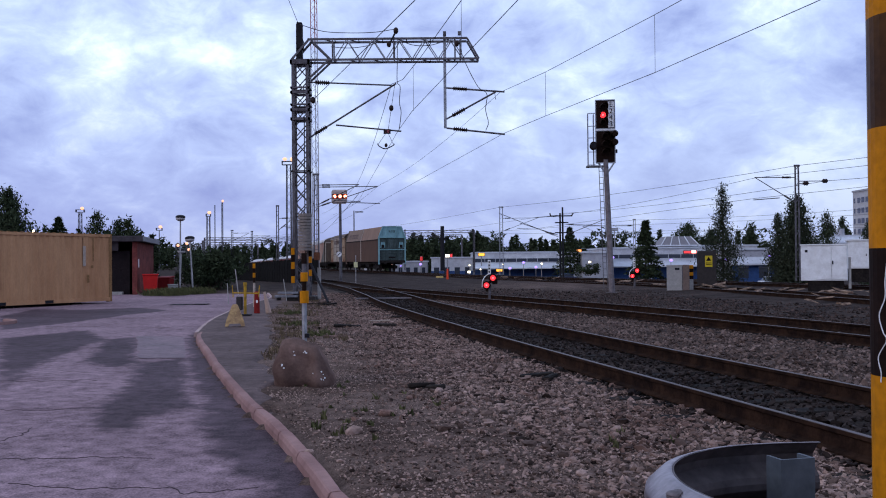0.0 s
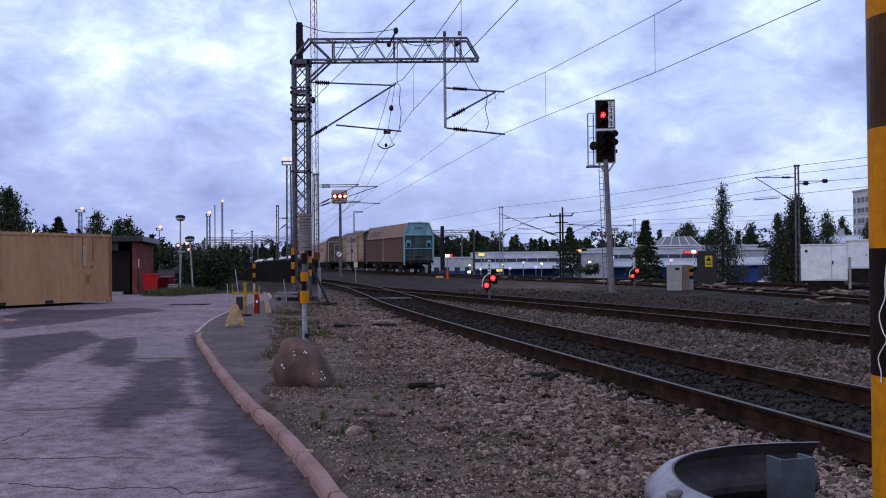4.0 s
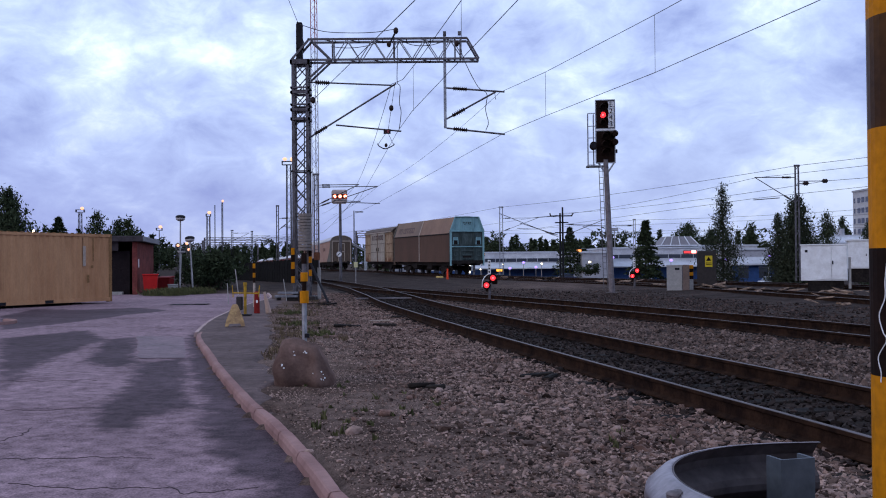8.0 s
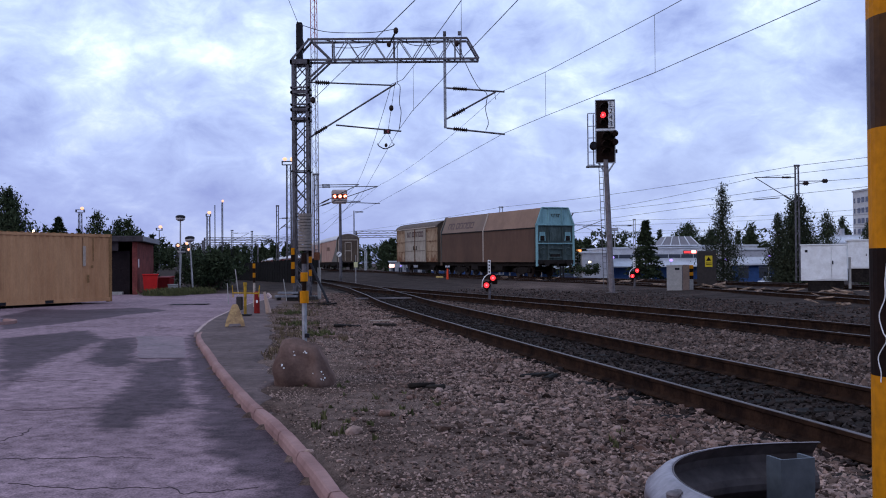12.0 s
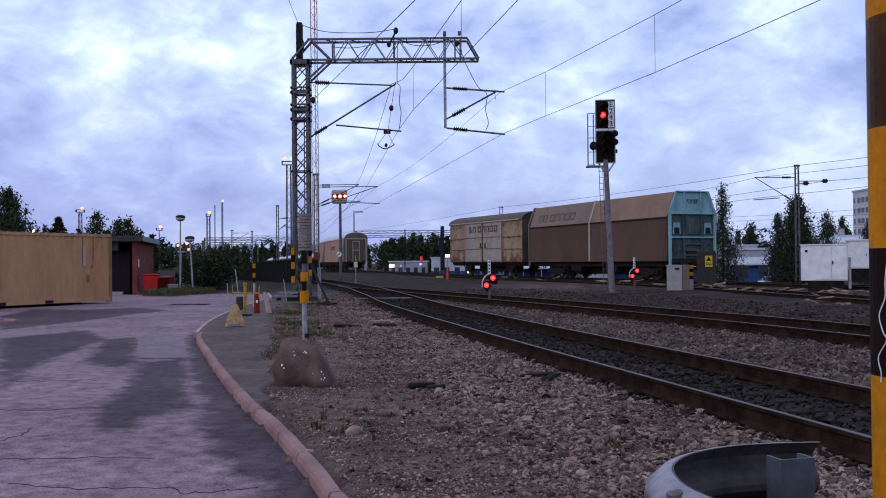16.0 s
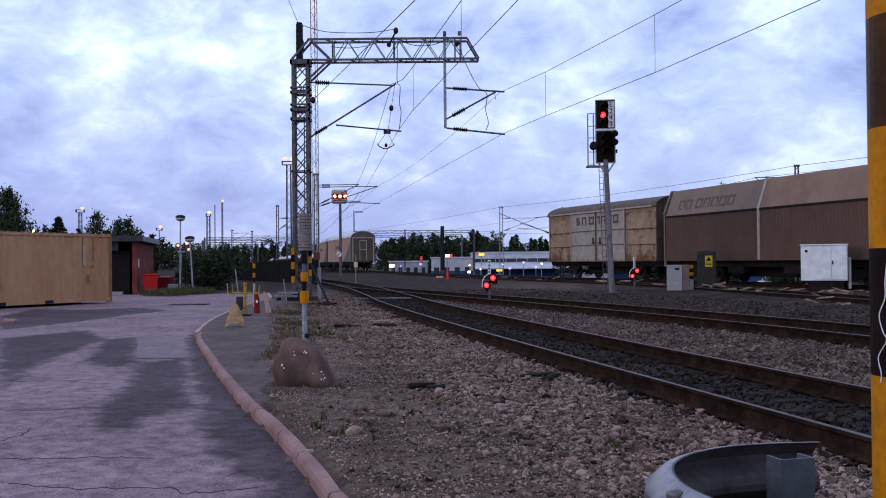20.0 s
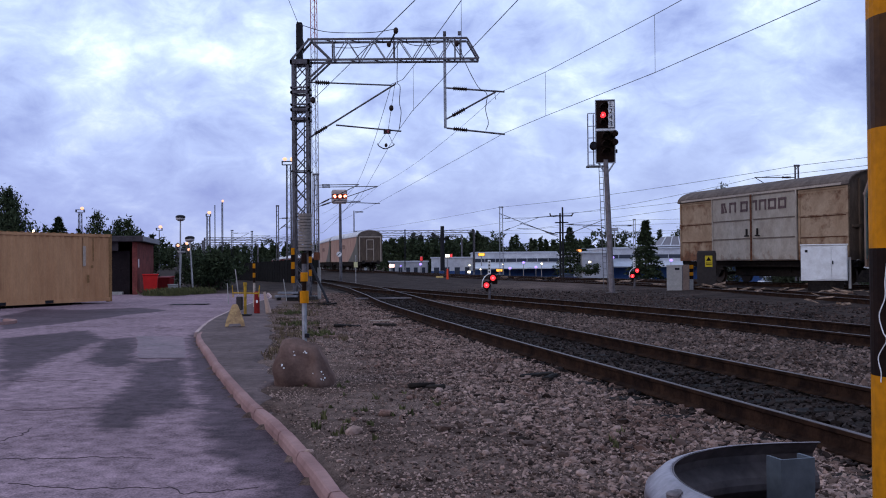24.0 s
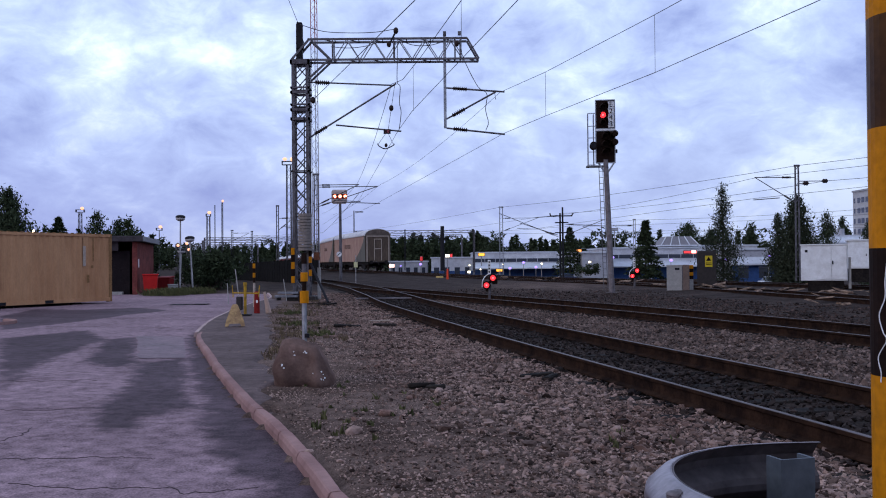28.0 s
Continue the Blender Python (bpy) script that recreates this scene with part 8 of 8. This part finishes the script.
def shop(x0, x1, y, deep, top, label, wall=None, canopy=None, ribbon=None, windows=0, stripe=None, slant=0.0):
    """A low shop: walls, roof slab with parapet, canopy, window ribbon or single windows."""
    wdt, h = x1 - x0, top - Z_S
    b = thing("shop_building", label, "building", pose((x0 + x1) / 2, y, Z_S), group="shops beyond the yard")
    part("wall", box(mesh(), (wdt, deep, h), (0, deep / 2, h / 2)), wall or M_SHOPWHITE, b)
    part("roof", box(mesh(), (wdt + 0.5, deep + 0.5, 0.30), (0, deep / 2, h + 0.12)), M_ROOFPALE, b, "pale roof slab")
    if canopy:
        z, hh, out = canopy
        v, f = prism([(-out, z), (0.0, z + hh), (0.0, z), (-out, z - 0.25)], wdt + 0.6, "x")
        part("canopy", (v, f), M_ROOFPALE, b, "pale sloping canopy")
    if ribbon:
        z, hh = ribbon
        n = max(3, int(wdt / 2.4))
        for i in range(n):
            x = -wdt / 2 + wdt * (i + 0.5) / n
            wn = part("window", box(mesh(), (wdt / n * 0.94, 0.12, hh), (x, -0.02, z)), M_GLASS, b)
            part("mullion", box(mesh(), (0.14, 0.18, hh), (x + wdt / n / 2, -0.04, z)), M_SHOPGREY, wn)
    for i in range(windows):
        x = -wdt / 2 + wdt * (i + 0.5) / windows
        wn = part("window", box(mesh(), (wdt / windows * 0.5, 0.1, 1.6), (x, -0.02, 2.0)), M_GLASS, b)
        part("frame", box(mesh(), (wdt / windows * 0.5 + 0.2, 0.06, 0.12), (x, -0.06, 2.85)), M_SHOPGREY, wn)
    if stripe:
        z, hh, m = stripe
        part("stripe", box(mesh(), (wdt + 0.02, 0.06, hh), (0, -0.03, z)), m, b)
    return b


shop(-13.5, -4.0, 240, 14, 1.7, "low grey-white shed behind the wood edge", M_SHOPGREY, windows=5)
shop(-2.8, 7.0, 228, 16, 2.5, "white low shop with blue door band", canopy=None, windows=4, stripe=(1.2, 1.5, M_SHOPBLUE))
shop(7.2, 34.0, 222, 30, 3.55, "long white shop with sloping canopy and window ribbon", canopy=(2.6, 1.1, 3.5), ribbon=(4.35, 0.8), stripe=(1.3, 2.5, M_SHOPBLUE))
shop(28.5, 34.6, 196, 14, 3.1, "white block-like shop corner", M_SHOPGREY)
shop(34.8, 56.0, 205, 26, 4.1, "long white shop with layered canopies", canopy=(2.9, 1.0, 3.0), ribbon=(4.9, 0.8), stripe=(1.4, 2.8, M_SHOPBLUE))
shop(44.5, 70, 214, 30, 4.6, "upper storey of the white shop", ribbon=(6.0, 0.7))
shop(44.0, 53.5, 146, 10, 3.0, "grey and blue low warehouse", M_SHOPGREY, canopy=(3.4, 1.0, 1.2), stripe=(1.7, 3.2, M_SHOPBLUE), windows=3)
shop(53.2, 55.5, 144, 10, 3.3, "blue gable of the warehouse", M_SHOPBLUE)
shop(82, 108, 212, 24, 6.5, "white hall with pale sloping roof", canopy=(7.6, 1.5, 2.0))
pyr = thing("roof_lantern", "dark glazed pyramid-like roof lantern on the shop", "roof lantern", pose(51.3, 212, 4.7))
bm = mesh()
lo = [(-4.2, -4.2), (4.2, -4.2), (4.2, 4.2), (-4.2, 4.2)]
up4 = [(-2.6, -2.6), (2.6, -2.6), (2.6, 2.6), (-2.6, 2.6)]
vl = [bm.verts.new((x, y, 0)) for x, y in lo]
vu = [bm.verts.new((x, y, 2.0)) for x, y in up4]
for i in range(4):
    bm.faces.new((vl[i], vl[(i + 1) % 4], vu[(i + 1) % 4], vu[i]))
bm.faces.new(vu)
part("glazing", bm, M_ROOFGREY, pyr)
for i in range(5):
    u = -1 + i * 0.5
    strut(pyr, (u * 4.2, -4.25, 0), (u * 2.6, -2.65, 2.02), 0.16, M_SHOPWHITE, "rib")
part("kerb_frame", box(mesh(), (9.0, 9.0, 0.3), (0, 0, 0.0)), M_SHOPWHITE, pyr)
chim = thing("roof_vent", "small pale roof vent on the hall", "roof vent", pose(88.5, 214, 6.6))
part("stack", rod(mesh(), (0, 0, 0), (0, 0, 1.6), 0.9, n=12), M_SHOPGREY, chim)

tower = thing("office_tower", "pale tower block with rows of dark windows", "building", pose(157.7, 330, -3, 0, 0, 0))
part("wall", box(mesh(), (26, 18, 28.6), (4, 9, 14.3)), M_BLOCK, tower)
part("roof", box(mesh(), (26.6, 18.6, 0.6), (4, 9, 28.8)), M_SHOPGREY, tower)
for fl in range(7):
    for y in (16.6, 13.0, 9.8, 6.4, 3.0):
        wn = part("window", box(mesh(), (0.14, 1.2 if y > 16 else 2.3, 1.8), (-9.03, y, 25.4 - fl * 3.7)), M_GLASS, tower)
        part("sill", box(mesh(), (0.2, 1.4 if y > 16 else 2.5, 0.14), (-9.06, y, 24.4 - fl * 3.7)), M_SHOPWHITE, wn)
    for c in range(6):
        wn = part("window", box(mesh(), (2.3, 0.14, 1.8), (-6.5 + c * 4.2, -0.03, 25.4 - fl * 3.7)), M_GLASS, tower)
        part("sill", box(mesh(), (2.5, 0.2, 0.14), (-6.5 + c * 4.2, -0.06, 24.4 - fl * 3.7)), M_SHOPWHITE, wn)


def lit_sign(x, y, z, w, h, material, label, post=True, second=None):
    s = thing("lit_sign", label, "sign", pose(x, y, Z_S), group="lit shop signs")
    z = z - Z_S
    if post:
        part("post", rod(mesh(), (0, 0.1, 0), (0, 0.1, z), 0.12, n=8), M_GALV, s)
    part("panel", box(mesh(), (w, 0.25, h), (0, 0, z)), material, s)
    part("frame", box(mesh(), (w + 0.2, 0.2, h + 0.2), (0, 0.06, z)), M_DARK, s)
    if second:
        dx, w2, m2 = second
        part("side_panel", box(mesh(), (w2, 0.25, h * 1.15), (dx, 0, z + 0.05)), m2, s)


L_YEL = lamp_mat("yellow_sign_light", (1.0, 0.44, 0.05), 1.7)
L_WHT = lamp_mat("white_sign_light", (1.0, 0.90, 0.72), 2.6)
L_RED = lamp_mat("red_sign_light", (1.0, 0.06, 0.07), 0.8)
L_PINK = lamp_mat("pink_sign_light", (1.0, 0.55, 0.48), 2.6)
L_ORG = lamp_mat("orange_sign_light", (1.0, 0.35, 0.10), 1.8)
lit_sign(1.0, 222, 3.0, 1.0, 0.65, L_WHT, "lit white and red pole sign", second=(0.9, 0.45, L_RED))
lit_sign(8.8, 220, 3.2, 1.35, 0.6, L_YEL, "lit orange-yellow pole sign")
lit_sign(12.6, 216, -0.4, 1.3, 0.5, L_YEL, "lit yellow low sign")
lit_sign(-12.6, 236, 0.75, 1.3, 0.8, L_PINK, "bright pinkish lit sign by the shed")
lit_sign(-5.2, 230, 2.4, 0.5, 1.0, L_RED, "red and white lit pylon sign", second=(0.0, 0.3, M_SHOPWHITE))
lit_sign(30.8, 220, 3.9, 1.7, 0.5, L_ORG, "lit orange roof sign")
lit_sign(52.2, 203, 3.2, 2.7, 0.5, L_RED, "red and white lit shop sign", post=False, second=(0.75, 1.0, L_PINK))
lit_sign(46.5, 260, 10.0, 1.7, 0.6, M_SHOPGREY, "dark roof sign on a post")
lit_sign(58.5, 190, 3.4, 1.0, 0.5, L_ORG, "small orange lit sign")
lit_sign(5.8, 215, -0.7, 0.7, 0.5, L_WHT, "small lit board by the car park")


def lot_lamp(x, y, z, r, material, label="car park lamp, lit cool white"):
    l = thing("car_park_lamp", label, "street lamp", pose(x, y, Z_S), group="car park lamps")
    part("pole", rod(mesh(), (0, 0, 0), (0, 0, z - Z_S), 0.07, n=6), M_GALV, l)
    part("lamp", ball(mesh(), (0, -0.2, z - Z_S), r, (1, 0.7, 0.8)), material, l)


for px, py, d, r, m in ((744, 468, 215, 0.40, M_COOL), (902, 475, 205, 0.42, M_COOL), (926, 465, 210, 0.40, M_COOL), (948, 473, 205, 0.42, M_COOL), (958, 467, 215, 0.28, M_WARM), (890, 468, 215, 0.22, M_WARM), (831, 470, 215, 0.24, M_WARM), (839, 468, 215, 0.18, M_COOL),
                       (709, 471, 225, 0.25, M_COOL), (1043, 464, 190, 0.32, M_WARM), (1084, 456, 195, 0.40, M_COOL), (1152, 463, 150, 0.24, M_WARM), (1187, 461, 185, 0.42, M_COOL), (1285, 460, 140, 0.38, M_COOL), (1267, 451, 150, 0.14, M_WARM), (1360, 453, 140, 0.28, M_COOL), (850, 477, 200, 0.2, M_WARM)):
    r *= 0.8
    lot_lamp((px - 784) / 1700 * d, d, 1.45 + (465 - (px - 784) * 0.0087 - py) / 1700 * d, r, m, "car park lamp, lit cool white" if m is M_COOL else "car park lamp, lit warm white")


def parked_car(x, y, z, turn, material, label):
    c = thing("parked_car", label, "car", pose(x, y, z, 0, 0, turn), group="parked cars")
    lower = [(-2.1, 0.3), (2.1, 0.3), (2.15, 0.7), (1.2, 0.88), (-2.0, 0.92), (-2.15, 0.6)]
    part("body", prism(lower, 1.75), material, c)
    cab = [(-1.75, 0.9), (1.15, 0.88), (0.4, 1.42), (-1.2, 1.45)]
    part("cabin", prism(cab, 1.5), M_GLASS, c)
    part("roof", box(mesh(), (1.55, 1.48, 0.05), (-0.4, 0, 1.45), bevel=0.02), material, c)
    for sx in (-1.35, 1.35):
        for sy in (-1, 1):
            part("wheel", rod(mesh(), (sx, sy * 0.72, 0.31), (sx, sy * 0.9, 0.31), 0.31, n=14), M_RUBBER, c)


parked_car(45.5, 132, -2.35, 8, M_SHOPWHITE, "white parked car before the warehouse")
parked_car(19.5, 128, -2.3, -5, M_YELLOW, "yellow parked car before the shops")
parked_car(-9.8, 205, -2.4, 5, M_SHOPWHITE, "white parked car by the shed")
parked_car(11.5, 190, -2.4, 0, M_SHOPGREY, "grey parked car before the long shop")
parked_car(24.0, 185, -2.4, 4, M_SHOPBLUE, "blue parked car before the long shop")


def turn_wheels(wagon, travelled, r=0.46):
    """Wheels roll as far as the wagon goes; rows close enough for less than a quarter turn each."""
    for ws in [c for c in wagon.children if c.name.startswith("wheelset")]:
        at = ws.matrix_basis.translation.copy()
        walk(ws, [(t, pose(at.x, at.y, at.z, 0, math.degrees(d / r) % 360, 0)) for t, d in travelled])


def motions():
    """The cut of two wagons rolls free; the vans behind creep on."""
    times = [i * 0.5 for i in range(57)]
    lead = [(t, glide(t, CUT_T, CUT_S)) for t in times]
    walk(hood, [(t, ride(s - 10.3, 11.0)) for t, s in lead])
    walk(covered, [(t, ride(s - 10.3 - 8.6 - 1.13 - 6.5, 7.6)) for t, s in lead])
    push = [(t, glide(t, VAN_T, VAN_S)) for t in times]
    for k, v in enumerate(vans):
        walk(v, [(t, ride(s - 10.7 - k * 22.5, 15.2)) for t, s in push])
    ticks = [i / 7.5 for i in range(211)]
    roll = [(t, glide(min(t, 28), CUT_T, CUT_S) - CUT_S[0]) for t in ticks if t <= 28.0]
    turn_wheels(hood, roll)
    turn_wheels(covered, roll)
    slow = [(t, glide(t, VAN_T, VAN_S) - VAN_S[0]) for t in [i * 0.4 for i in range(71)]]
    turn_wheels(vans[0], slow)
    turn_wheels(vans[1], slow)
    for k, v in enumerate(trucks):
        walk(v, [(t, ride(s - 45.2 - 6.65 - k * 14.5, 7.2)) for t, s in push])
        turn_wheels(v, slow)


motions()
